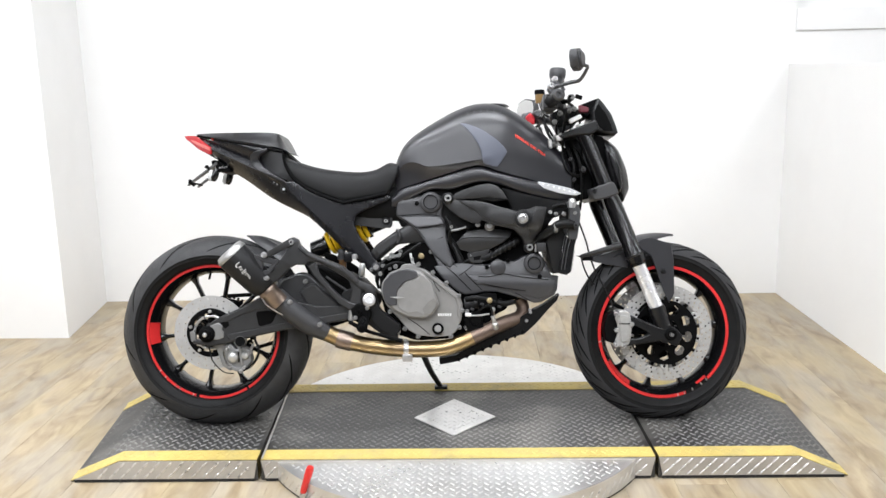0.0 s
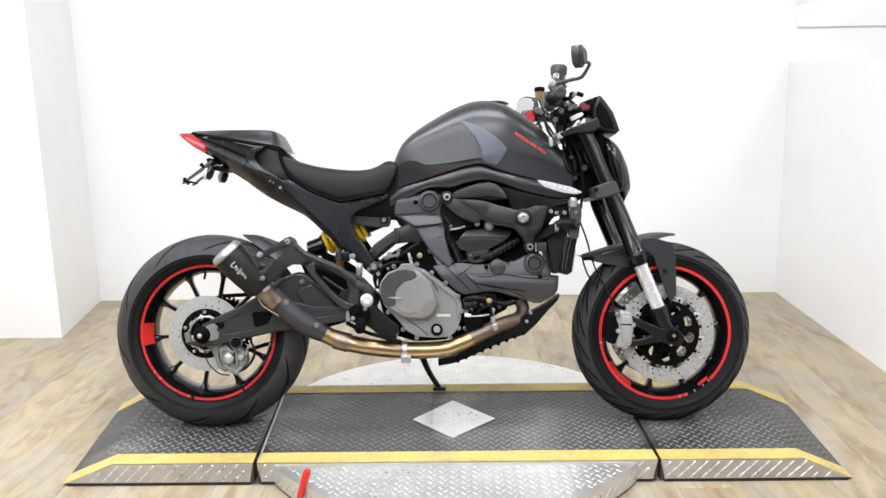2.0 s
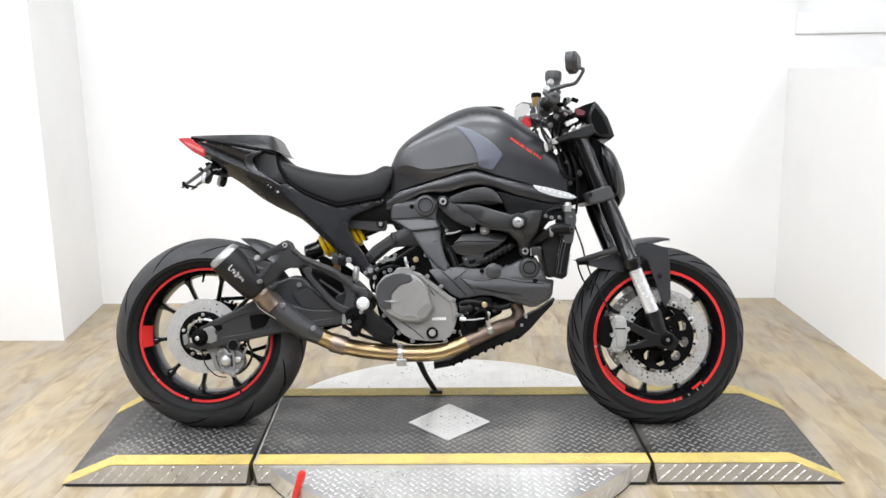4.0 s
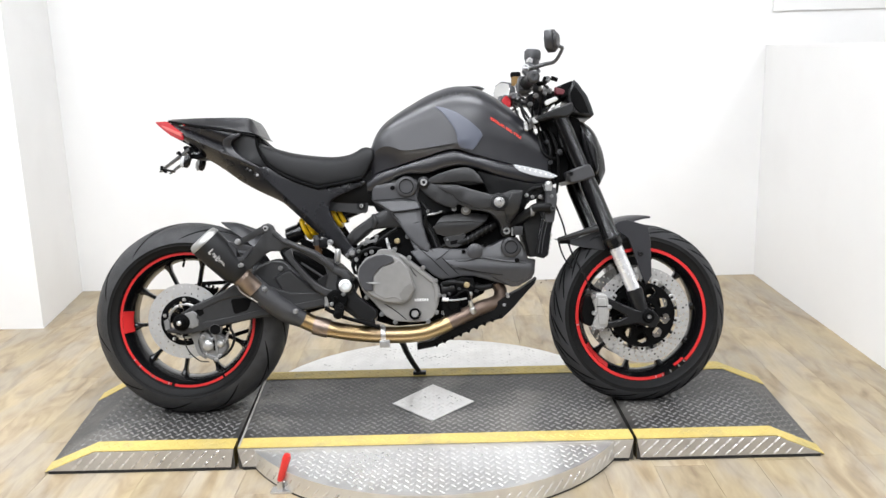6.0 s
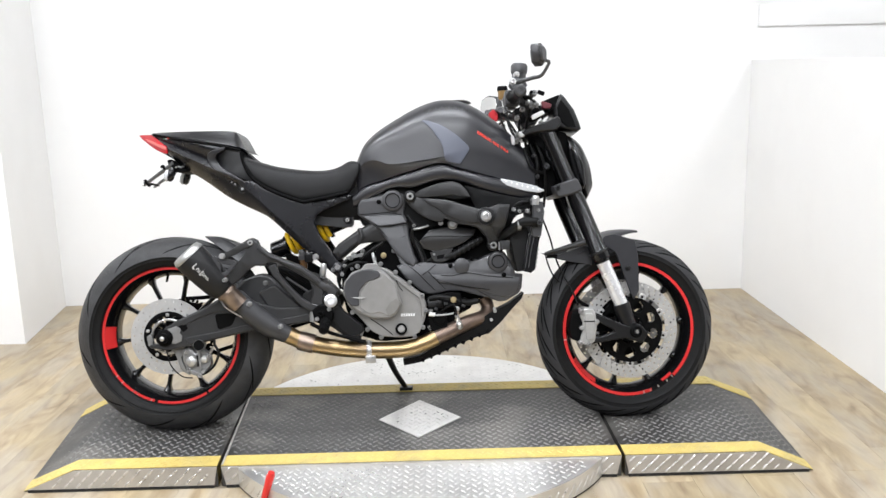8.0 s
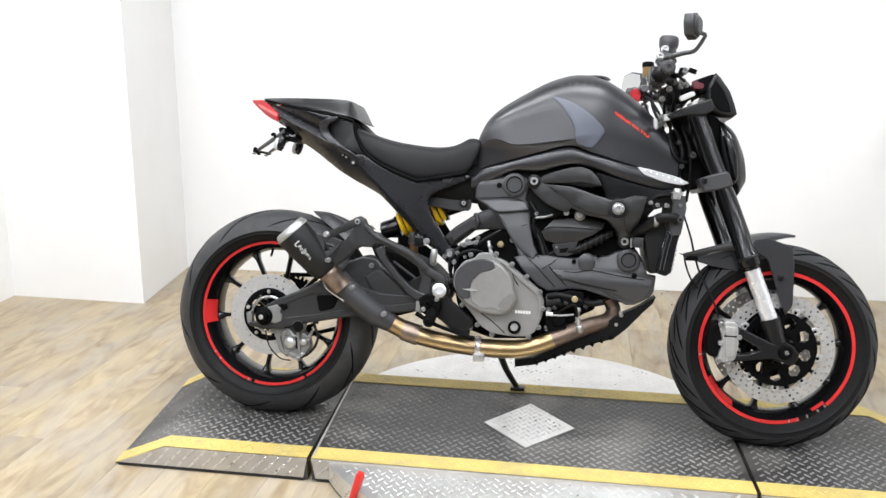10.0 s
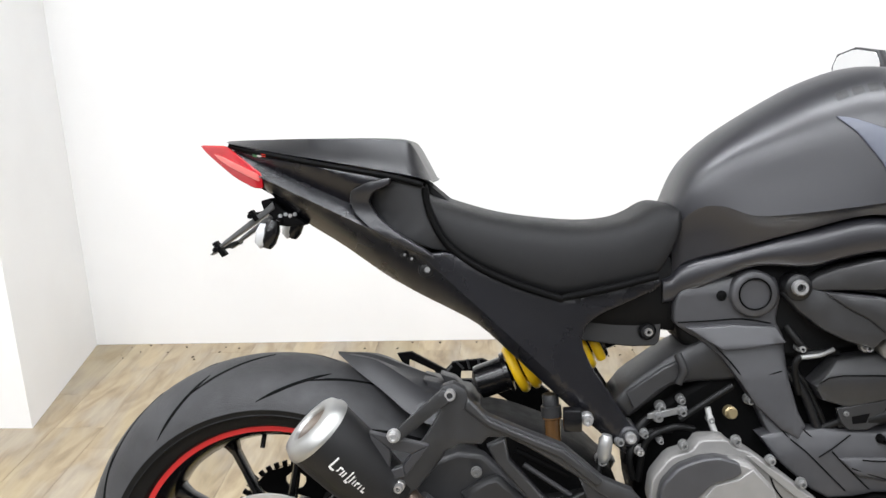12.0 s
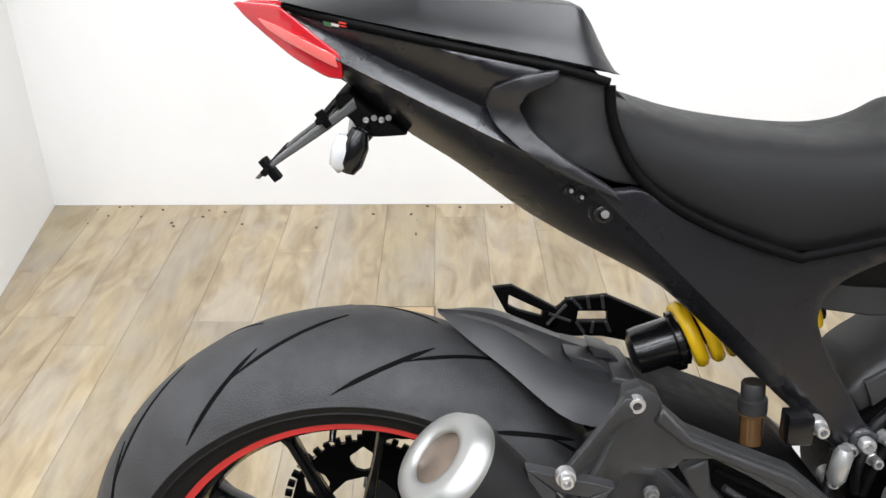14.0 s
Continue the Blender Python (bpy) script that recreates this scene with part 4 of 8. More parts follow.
# swing arm: forked casting from pivot to axle on both sides
def arm_half(sgn):
    bm = bmesh.new()
    y0, y1 = sgn * 0.135, sgn * 0.098
    slab([(-0.74, 0.334), (-0.699, 0.359), (-0.621, 0.393), (-0.56, 0.426), (-0.492, 0.422), (-0.383, 0.391), (-0.255, 0.39), (-0.215, 0.429), (-0.186, 0.407), (-0.21, 0.36), (-0.293, 0.343), (-0.384, 0.328), (-0.494, 0.314), (-0.586, 0.295), (-0.669, 0.276), (-0.73, 0.266), (-0.785, 0.274), (-0.785, 0.285), (-0.73, 0.288), (-0.718, 0.308)], y0, y1, 0.006, 0, bm=bm)
    slab([(-0.69, 0.359), (-0.62, 0.389), (-0.559, 0.421), (-0.491, 0.415), (-0.499, 0.388), (-0.58, 0.381), (-0.62, 0.369), (-0.679, 0.341)], y0 + sgn * 0.003, y1, 0.004, 1, bm=bm)
    slab([(-0.676, 0.304), (-0.573, 0.321), (-0.493, 0.338), (-0.31, 0.365), (-0.237, 0.379), (-0.219, 0.364), (-0.292, 0.347), (-0.383, 0.332), (-0.493, 0.318), (-0.585, 0.299), (-0.662, 0.282)], y0 + sgn * 0.003, y1, 0.004, 1, bm=bm)
    return bm


for s in (-1, 1):
    part("swing_arm", arm_half(s), PLASTIC, bike, "black cast swing arm")
part("swing_arm_bridge", slab([(-0.594, 0.356), (-0.522, 0.337), (-0.349, 0.361), (-0.253, 0.392), (-0.233, 0.439), (-0.329, 0.422), (-0.482, 0.424), (-0.559, 0.396)], -0.11, 0.11, 0.01, 1), DARK_PLASTIC, bike)
part("arm_window", slab([(-0.579, 0.376), (-0.532, 0.379), (-0.51, 0.373), (-0.525, 0.339), (-0.569, 0.327)], -0.1362, -0.12, 0.002, 1), CASE_BLACK, bike)
part("arm_notch", slab([(-0.694, 0.341), (-0.671, 0.352), (-0.664, 0.333), (-0.679, 0.323)], -0.1365, -0.12, 0.002, 0), CASE_BLACK, bike)
part("chain_adjuster", slab([(-0.726, 0.334), (-0.700, 0.342), (-0.686, 0.332), (-0.690, 0.320), (-0.682, 0.312), (-0.684, 0.294), (-0.702, 0.286), (-0.726, 0.290)], -0.139, -0.118, 0.003, 0), CAST_GREY, bike, "grey cast adjuster block")
part("paddock_spool", turned((-0.631, -0.135, 0.28), (-0.623, -0.165, 0.284), [(0, 0), (0.016, 0), (0.016, 0.3), (0.010, 0.4), (0.010, 0.7), (0.016, 0.8), (0.016, 1), (0, 1)], 18), CASE_BLACK, bike)

part("spool_ring", turned((-0.6265, -0.152, 0.2825), (-0.625, -0.158, 0.283), [(0.0125, 0), (0.0170, 0), (0.0170, 1), (0.0125, 1), (0.0125, 0)], 20), CAST_GREY, bike)
part("adjuster_tab", slab([(-0.797, 0.311), (-0.783, 0.318), (-0.777, 0.300), (-0.778, 0.281), (-0.792, 0.280)], -0.128, -0.116, 0.002, 0), CAST_GREY, bike)
part("sensor_lead", tube([(-0.735, -0.128, 0.262), (-0.721, -0.130, 0.216), (-0.688, -0.128, 0.182), (-0.656, -0.126, 0.176)], 0.0022, 6), CABLE, bike)

# rear calliper with hose
cal = part("rear_calliper", slab([(-0.692, 0.262), (-0.667, 0.276), (-0.649, 0.252), (-0.625, 0.265), (-0.602, 0.248), (-0.597, 0.215), (-0.620, 0.188), (-0.646, 0.179), (-0.676, 0.193), (-0.686, 0.225)], -0.120, -0.088, 0.008, 1), CAST_GREY, bike, "dull cast aluminium rear brake calliper")
part("calliper_piston", lathe([(0, -0.016), (0.012, -0.016), (0.017, -0.012), (0.019, -0.002), (0.021, 0.002), (0.021, 0.02), (0, 0.02)], Matrix.Translation((-0.657, -0.120, 0.229)), 24), ALU, cal)
part("calliper_piston", lathe([(0, -0.011), (0.008, -0.011), (0.012, -0.007), (0.013, 0.0), (0.013, 0.02), (0, 0.02)], Matrix.Translation((-0.618, -0.120, 0.233)), 20), ALU, cal)
part("calliper_rib", slab([(-0.676, 0.207), (-0.640, 0.192), (-0.612, 0.199), (-0.616, 0.189), (-0.645, 0.181), (-0.674, 0.195)], -0.127, -0.116, 0.003, 1), CAST_GREY, cal)
part("calliper_rib", slab([(-0.640, 0.262), (-0.634, 0.205), (-0.626, 0.204), (-0.630, 0.262)], -0.127, -0.116, 0.002, 1), CAST_GREY, cal)
part("calliper_slot", slab([(-0.642, 0.246), (-0.640, 0.212), (-0.636, 0.212), (-0.637, 0.246)], -0.1285, -0.120, 0.0006, 0), CASE_BLACK, cal)
for spot in ((-0.676, -0.121, 0.256), (-0.604, -0.121, 0.243), (-0.668, -0.124, 0.200), (-0.622, -0.126, 0.194)):
    part("calliper_bolt", bolt(*spot, 0.005, 0.008), STEEL, cal)
part("calliper_bracket", slab([(-0.730, 0.268), (-0.700, 0.286), (-0.683, 0.280), (-0.683, 0.262), (-0.695, 0.238), (-0.684, 0.205), (-0.664, 0.188), (-0.672, 0.182), (-0.697, 0.200), (-0.708, 0.236), (-0.716, 0.254)], -0.112, -0.100, 0.003, 1), CAST_GREY, cal)
part("bleed_nipple", turned((-0.602, -0.115, 0.252), (-0.590, -0.118, 0.272), [(0, 0), (0.0045, 0), (0.0045, 0.6), (0.0028, 0.7), (0.0028, 1), (0, 1)], 10), STEEL, cal)
part("banjo_bolt", bolt(-0.632, -0.128, 0.183, 0.0055, 0.008), BRIGHT_BOLT, cal)
part("rear_brake_hose", tube([(-0.634, -0.122, 0.184), (-0.606, -0.126, 0.196), (-0.581, -0.128, 0.223), (-0.572, -0.130, 0.256), (-0.584, -0.128, 0.286), (-0.575, -0.120, 0.318), (-0.540, -0.100, 0.352), (-0.425, -0.1, 0.393)], 0.0042, 8), CABLE, bike)

# chain: upper and lower run on the far side, link by link in one mesh
bm = bmesh.new()
for p0, p1 in (((-0.737, 0.104, 0.412), (-0.24, 0.104, 0.43)), ((-0.737, 0.104, 0.200), (-0.24, 0.104, 0.345))):
    a, b = Vector(p0), Vector(p1)
    count = int((b - a).length / 0.0158)
    for k in range(count):
        c = a.lerp(b, (k + 0.5) / count)
        for off in ((-0.0065, 0.0065) if k % 2 else (-0.0045, 0.0045)):
            block(-0.0095, 0.0095, off - 0.0009, off + 0.0009, -0.0062, 0.0062, 0, bm, Matrix.Translation(c) @ Vector((1, 0, 0)).rotation_difference((b - a).normalized()).to_matrix().to_4x4())
tagged(part("chain", bm, CASE_BLACK, bike, "dark drive chain"), kind="stuff")
part("chain_guard", slab([(-0.65, 0.449), (-0.502, 0.433), (-0.423, 0.406), (-0.423, 0.387), (-0.641, 0.435)], 0.085, 0.12, 0.004, 1), DARK_PLASTIC, bike)

# rear hugger: a creased leaf that leaves the tyre forwards to the linkage
CROWN_X = [(0, -0.640), (0.33, -0.581), (0.7, -0.503), (1, -0.436)]
CROWN_Z = [(0, 0.623), (0.33, 0.618), (0.7, 0.590), (1, 0.565)]
EDGE_X = [(0, -0.638), (0.25, -0.606), (0.5, -0.565), (0.8, -0.499), (1, -0.440)]
EDGE_Y = [(0, 0.004), (0.25, 0.031), (0.5, 0.054), (0.8, 0.089), (1, 0.080)]
EDGE_Z = [(0, 0.619), (0.25, 0.600), (0.5, 0.5755), (0.8, 0.535), (1, 0.522)]
bm = bmesh.new()
rows = []
for k in range(17):
    t = k / 16
    shift, swell = 0.012 * (1 - t), min(1, 2.5 * t)
    crown = Vector((curve_at(CROWN_X, t), 0, curve_at(CROWN_Z, t)))
    edge = Vector((curve_at(EDGE_X, t), curve_at(EDGE_Y, t), curve_at(EDGE_Z, t)))
    ring = []
    for f, rise in ((-1, 0), (-0.96, 0.003), (-0.62, 0.015), (-0.57, 0.015), (-0.2, 0.002), (0, 0), (0.2, 0.002), (0.57, 0.015), (0.62, 0.015), (0.96, 0.003), (1, 0), (0.9, -0.003), (0.6, 0.008), (0, -0.005), (-0.6, 0.008), (-0.9, -0.003)):
        p = crown.lerp(edge, abs(f))
        ring.append((p.x + 0.3 * rise * swell, shift + (p.y if f > 0 else -p.y), p.z + rise * swell))
    rows.append([bm.verts.new(p) for p in ring])
for p, q in zip(rows, rows[1:]):
    for i in range(len(p)):
        bm.faces.new((p[i], p[(i + 1) % len(p)], q[(i + 1) % len(q)], q[i]))
bm.faces.new(rows[0])
bm.faces.new(rows[-1][::-1])
hugger = part("rear_hugger", bm, HUGGER, bike, "dark grey creased rear tyre hugger", sharp=24)
part("hugger_tab", slab([(-0.500, 0.586), (-0.468, 0.578), (-0.446, 0.562), (-0.488, 0.566)], -0.030, 0.030, 0.004, 0), HUGGER, hugger)
part("hugger_tab", slab([(-0.474, 0.590), (-0.452, 0.583), (-0.440, 0.572), (-0.466, 0.574)], -0.016, 0.016, 0.003, 0), PLASTIC, hugger)
part("hugger_lug", slab([(-0.452, 0.566), (-0.428, 0.562), (-0.412, 0.540), (-0.420, 0.522), (-0.444, 0.526)], -0.046, 0.046, 0.004, 1), POD_GREY, hugger)
part("lug_bolt", bolt(-0.428, -0.047, 0.544, 0.006, 0.004), BRIGHT_BOLT, hugger)

# exhaust
can0, can1 = (-0.642, -0.220, 0.577), (-0.531, -0.186, 0.451)
mid = Vector(can1) - Vector(can0)
bm = turned(can0, can1, [(0, 0.08), (0.028, 0.08), (0.0505, 0.09), (0.0515, 0.11), (0.0500, 0.45), (0.0455, 0.80), (0.0400, 0.95), (0.031, 1.0), (0, 1.0)], 40)
muffler = part("muffler", bm, CARBON, bike, "short black muffler with pale script and bare metal end cap")
part("end_cap", turned(can0, can1, [(0.026, 0.10), (0.026, 0.03), (0.028, 0.012), (0.033, 0.006), (0.040, 0.012), (0.0460, 0.022), (0.0500, 0.070), (0.0522, 0.090), (0.0524, 0.105), (0.0524, 0.125), (0.050, 0.128)], 40), CAP_SATIN, muffler, "bare steel end cap")
part("outlet_mesh", turned(can0, can1, [(0, 0.045), (0.028, 0.04), (0.0305, 0.05)], 24), COLLAR, muffler, "browned outlet")
part("inlet_collar", turned(can0, can1, [(0.026, 0.98), (0.030, 0.98), (0.0325, 1.04), (0.0325, 1.08), (0.031, 1.09), (0.0315, 1.36), (0.028, 1.37)], 28), COLLAR, muffler, "browned steel inlet collar")
axis = mid.normalized()
across = axis.cross(Vector((0, 1, 0))).normalized()
bm = bmesh.new()
base = Vector(can0)
outward = (Vector((0, -1, 0)) + axis * axis.y).normalized()
R_CAN = 0.0500
for s0, s1, h, tall in ((0.34, 0.36, 0.002, 0.020), (0.36, 0.41, -0.007, 0.0035), (0.43, 0.445, 0.0, 0.010), (0.445, 0.47, 0.004, 0.003), (0.48, 0.495, -0.001, 0.010), (0.51, 0.525, -0.001, 0.010), (0.56, 0.575, 0.001, 0.021), (0.575, 0.60, -0.008, 0.004), (0.60, 0.615, 0.001, 0.014), (0.64, 0.652, 0.0, 0.009), (0.67, 0.684, 0.0, 0.009), (0.684, 0.705, 0.003, 0.003), (0.72, 0.732, 0.0, 0.009), (0.76, 0.772, 0.0, 0.009), (0.772, 0.80, -0.003, 0.003)):
    for e0, e1 in [(k / 6 - 0.5, (k + 1) / 6 - 0.5) for k in range(6)]:
        quad = []
        for s, e in ((s0, e0), (s1, e0), (s1, e1), (s0, e1)):
            v = h + e * tall
            s = 0.28 + (s - 0.34) * 0.78
            ang = v * 0.9 / R_CAN
            rr = (0.0515 - 0.0050 * (s - 0.15) if s < 0.45 else 0.0500 - 0.0129 * (s - 0.45)) + 0.0008
            quad.append(bm.verts.new(base + mid * s + (across * math.sin(ang) + outward * math.cos(ang)) * rr))
        bm.faces.new(quad)
part("script_mark", bm, LETTER_WHITE, muffler, "pale script strokes")
part("link_pipe", tube([(-0.51, -0.162, 0.431), (-0.459, -0.155, 0.38), (-0.401, -0.14, 0.332), (-0.349, -0.125, 0.303)], [0.031, 0.034, 0.033, 0.026], 20), PIPE_COAT, bike, "black coated link pipe")
part("pipe_sleeve", tube([(-0.356, -0.125, 0.306), (-0.31, -0.12, 0.283)], [0.0275, 0.0265], 20), PIPE, bike)
part("pipe_clamp", tube([(-0.317, -0.12, 0.285), (-0.27, -0.12, 0.272)], [0.0305, 0.0305], 20), COLLAR, bike, "browned steel clamp")
part("header_pipe", tube([(-0.281, -0.12, 0.274), (-0.204, -0.12, 0.259), (-0.095, -0.12, 0.248), (0.015, -0.12, 0.249), (0.073, -0.12, 0.264), (0.117, -0.117, 0.283)], [0.0265, 0.0265, 0.0265, 0.0255, 0.025], 20), PIPE, bike, "gold heat-tinted steel header pipe")
part("front_header", tube([(0.095, -0.119, 0.273), (0.117, -0.117, 0.283), (0.161, -0.11, 0.302), (0.22, -0.09, 0.325), (0.27, -0.06, 0.34), (0.286, -0.04, 0.369), (0.272, -0.04, 0.401)], [0.0248, 0.0245, 0.024, 0.023, 0.022, 0.021, 0.021], 20), PIPE_DARK, bike, "dark sooted front header pipe")
part("pipe_bolt", bolt(*(-0.458, -0.188, 0.409), 0.006), STEEL, bike)
part("pipe_bolt", bolt(*(-0.366, -0.178, 0.336), 0.006), STEEL, bike)
bm = tube([(-0.098, -0.12, 0.281), (-0.092, -0.12, 0.208)], 0.006, 8)
block(-0.016, 0.016, -0.035, -0.012, -0.012, 0.012, 0.003, bm, Matrix.Translation((-0.091, -0.12, 0.223)))
lathe(ring_profile(0.027, 0.030, -0.008, 0.008), Matrix.Translation((-0.095, -0.12, 0.248)) @ pose(0, 0, 0, 0, 0, 90), 20, bm)
part("header_clamp", bm, STEEL, bike, "steel band clamp")
part("oxygen_sensor", turned((0.183, -0.135, 0.352), (0.194, -0.12, 0.308), [(0, 0), (0.007, 0), (0.007, 0.5), (0.010, 0.55), (0.010, 0.9), (0.006, 1), (0, 1)], 12), ALU, bike)
part("sensor_lead", tube([(0.183, -0.135, 0.352), (0.172, -0.14, 0.388), (0.125, -0.12, 0.358)], 0.003, 6), CABLE, bike)
part("muffler_strap", lathe(ring_profile(0.033, 0.0365, -0.010, 0.010), Matrix.Translation((-0.534, -0.15, 0.451)) @ Vector((0, 1, 0)).rotation_difference(axis).to_matrix().to_4x4(), 28), STEEL, bike)
part("retaining_spring", tube([(-0.544, -0.195, 0.445), (-0.53, -0.205, 0.406), (-0.48, -0.19, 0.369)], 0.0018, 6), STEEL, bike)
# collector box: a soft-edged black box with a raised outer face
box = part("collector_box", slab([(-0.532, 0.431), (-0.494, 0.479), (-0.446, 0.497), (-0.408, 0.492), (-0.347, 0.431), (-0.281, 0.373), (-0.299, 0.364), (-0.356, 0.342), (-0.413, 0.364), (-0.480, 0.401)], -0.112, -0.02, 0.012, 0), PLASTIC, bike, "matte black collector box")
part("box_face", slab([(-0.442, 0.439), (-0.406, 0.462), (-0.387, 0.465), (-0.346, 0.429), (-0.292, 0.384), (-0.301, 0.374), (-0.351, 0.357), (-0.386, 0.369), (-0.411, 0.387)], -0.128, -0.108, 0.014, 0), PLASTIC, box)
part("box_lug", bolt(-0.419, -0.124, 0.470, 0.006, 0.006), CAST_GREY, box)

# rider footrest plate and hanger
def reach(x, z):
    """The hanger's rear arm swings outwards to the muffler."""
    return -0.92 * max(0.0, -0.462 - x)


plate = slab([(-0.54, 0.481), (-0.535, 0.497), (-0.515, 0.514), (-0.489, 0.541), (-0.474, 0.562), (-0.467, 0.578), (-0.47, 0.594), (-0.464, 0.609), (-0.448, 0.614), (-0.432, 0.606), (-0.424, 0.588), (-0.401, 0.567), (-0.351, 0.545), (-0.295, 0.522), (-0.274, 0.504), (-0.24, 0.474), (-0.2, 0.457), (-0.187, 0.44), (-0.196, 0.416), (-0.214, 0.415), (-0.221, 0.439), (-0.248, 0.454), (-0.273, 0.475), (-0.307, 0.497), (-0.338, 0.516), (-0.373, 0.535), (-0.401, 0.535), (-0.41, 0.525), (-0.441, 0.526), (-0.46, 0.516), (-0.477, 0.494), (-0.499, 0.474), (-0.519, 0.465), (-0.534, 0.467)], -0.164, -0.142, 0.007, 0, reach, step=0.02)
hanger = part("footrest_hanger", plate, PLASTIC, bike, "black cast footrest hanger", sharp=40)
part("hanger_ridge", slab([(-0.428, 0.594), (-0.398, 0.562), (-0.349, 0.540), (-0.294, 0.517), (-0.242, 0.472), (-0.250, 0.464), (-0.300, 0.505), (-0.352, 0.529), (-0.400, 0.550), (-0.434, 0.578)], -0.169, -0.160, 0.006, 0), PLASTIC, hanger)
part("hanger_brace", slab([(-0.403, 0.521), (-0.377, 0.533), (-0.371, 0.502), (-0.326, 0.449), (-0.296, 0.419), (-0.273, 0.405), (-0.239, 0.395), (-0.215, 0.39), (-0.223, 0.372), (-0.251, 0.369), (-0.276, 0.381), (-0.304, 0.398), (-0.342, 0.44), (-0.389, 0.495)], -0.160, -0.142, 0.006, 0), PLASTIC, hanger)
part("hanger_post", slab([(-0.274, 0.474), (-0.24, 0.462), (-0.231, 0.441), (-0.237, 0.413), (-0.227, 0.383), (-0.248, 0.376), (-0.274, 0.403), (-0.263, 0.442)], -0.157, -0.142, 0.005, 0), PLASTIC, hanger)
part("hanger_fin", tube([(-0.362, -0.135, 0.508), (-0.286, -0.135, 0.470)], 0.0045, 8), CASE_BLACK, hanger)
part("hanger_fin", tube([(-0.350, -0.135, 0.486), (-0.278, -0.135, 0.436)], 0.0040, 8), PIPE_COAT, hanger)
bm = bmesh.new()
outer, hole = [(-0.560, 0.562), (-0.480, 0.543), (-0.512, 0.500), (-0.545, 0.495)], [(-0.532, 0.538), (-0.503, 0.532), (-0.516, 0.515), (-0.533, 0.510)]
for k in range(4):
    slab([outer[k], outer[(k + 1) % 4], hole[(k + 1) % 4], hole[k]], -0.222, -0.208, 0.003, 0, bm=bm)
part("muffler_bracket", bm, HUGGER, hanger, "grey triangular muffler bracket")
part("muffler_strut", slab([(-0.530, 0.556), (-0.523, 0.567), (-0.464, 0.606), (-0.446, 0.604), (-0.450, 0.590), (-0.500, 0.560), (-0.520, 0.550)], -0.172, -0.160, 0.003, 0, reach), PLASTIC, hanger)
part("bracket_bolt_head", bolt(*(-0.526, -0.234, 0.560), 0.0068, 0.008), BRIGHT_BOLT, hanger)
part("hanger_bolt", bolt(*(-0.453, -0.162, 0.598), 0.0085), BRIGHT_BOLT, hanger)
part("hanger_bolt", bolt(*(-0.522, -0.222, 0.487), 0.006), STEEL, hanger)
part("hanger_plate", slab([(-0.304, 0.431), (-0.235, 0.466), (-0.195, 0.448), (-0.178, 0.384), (-0.128, 0.329), (-0.118, 0.284), (-0.147, 0.277), (-0.186, 0.31), (-0.237, 0.347), (-0.272, 0.38)], -0.148, -0.128, 0.005, 1), FRAME_BLACK, hanger)
part("pivot_cap", turned((-0.211, -0.146, 0.41), (-0.209, -0.166, 0.412), [(0, 0), (0.028, 0), (0.028, 0.4), (0.024, 0.5), (0.022, 0.9), (0.018, 1), (0, 1)], 28), FRAME_BLACK, hanger)
part("pivot_bolt", turned((-0.209, -0.164, 0.411), (-0.208, -0.171, 0.412), [(0, 0), (0.0205, 0), (0.0205, 0.7), (0.017, 1), (0.011, 1), (0.010, 0.6), (0, 0.6)], 24), BRIGHT_BOLT, hanger, "bright pivot bolt")
part("hanger_bolt", bolt(*(-0.131, -0.125, 0.307), 0.013), STEEL, hanger)
part("hanger_bolt", bolt(*(-0.178, -0.130, 0.309), 0.009), STEEL, hanger)
part("footrest_mount", slab([(-0.268, 0.384), (-0.246, 0.401), (-0.216, 0.400), (-0.200, 0.372), (-0.207, 0.346), (-0.236, 0.336), (-0.259, 0.347)], -0.172, -0.140, 0.008, 1), CASE_BLACK, hanger)
part("mount_lobe", slab([(-0.226, 0.404), (-0.194, 0.407), (-0.176, 0.382), (-0.143, 0.354), (-0.112, 0.330), (-0.112, 0.308), (-0.134, 0.296), (-0.172, 0.306), (-0.204, 0.342), (-0.232, 0.372)], -0.150, -0.128, 0.006, 1), FRAME_BLACK, hanger)
for spot, r, mt in (((-0.240, -0.174, 0.372), 0.009, CASE_BLACK), ((-0.226, -0.174, 0.352), 0.006, CAST_GREY), ((-0.214, -0.174, 0.386), 0.005, CAST_GREY), ((-0.252, -0.174, 0.356), 0.005, STEEL)):
    part("mount_bolt", bolt(*spot, r, 0.008), mt, hanger)
peg = part("footrest", turned((-0.226, -0.155, 0.35), (-0.223, -0.255, 0.328), [(0, 0), (0.013, 0), (0.014, 0.1), (0.013, 0.95), (0.010, 1), (0, 1)], 14), CASE_BLACK, bike, "black ribbed footrest")
for k in range(6):
    part("rib", lathe(ring_profile(0.011, 0.0165, -0.003, 0.003), Matrix.Translation(Vector((-0.226, -0.155, 0.35)).lerp(Vector((-0.223, -0.255, 0.328)), 0.25 + 0.12 * k)), 14), CASE_BLACK, peg)
part("brake_pedal", tube([(-0.274, -0.16, 0.342), (-0.216, -0.165, 0.313), (-0.144, -0.17, 0.291), (-0.104, -0.18, 0.281)], [0.007, 0.006, 0.005, 0.008], 8), CASE_BLACK, bike)
part("brake_cylinder", turned((-0.265, -0.15, 0.394), (-0.268, -0.15, 0.342), [(0, 0), (0.006, 0), (0.006, 0.3), (0.011, 0.35), (0.011, 0.9), (0.004, 1), (0, 1)], 14), ALU, bike)
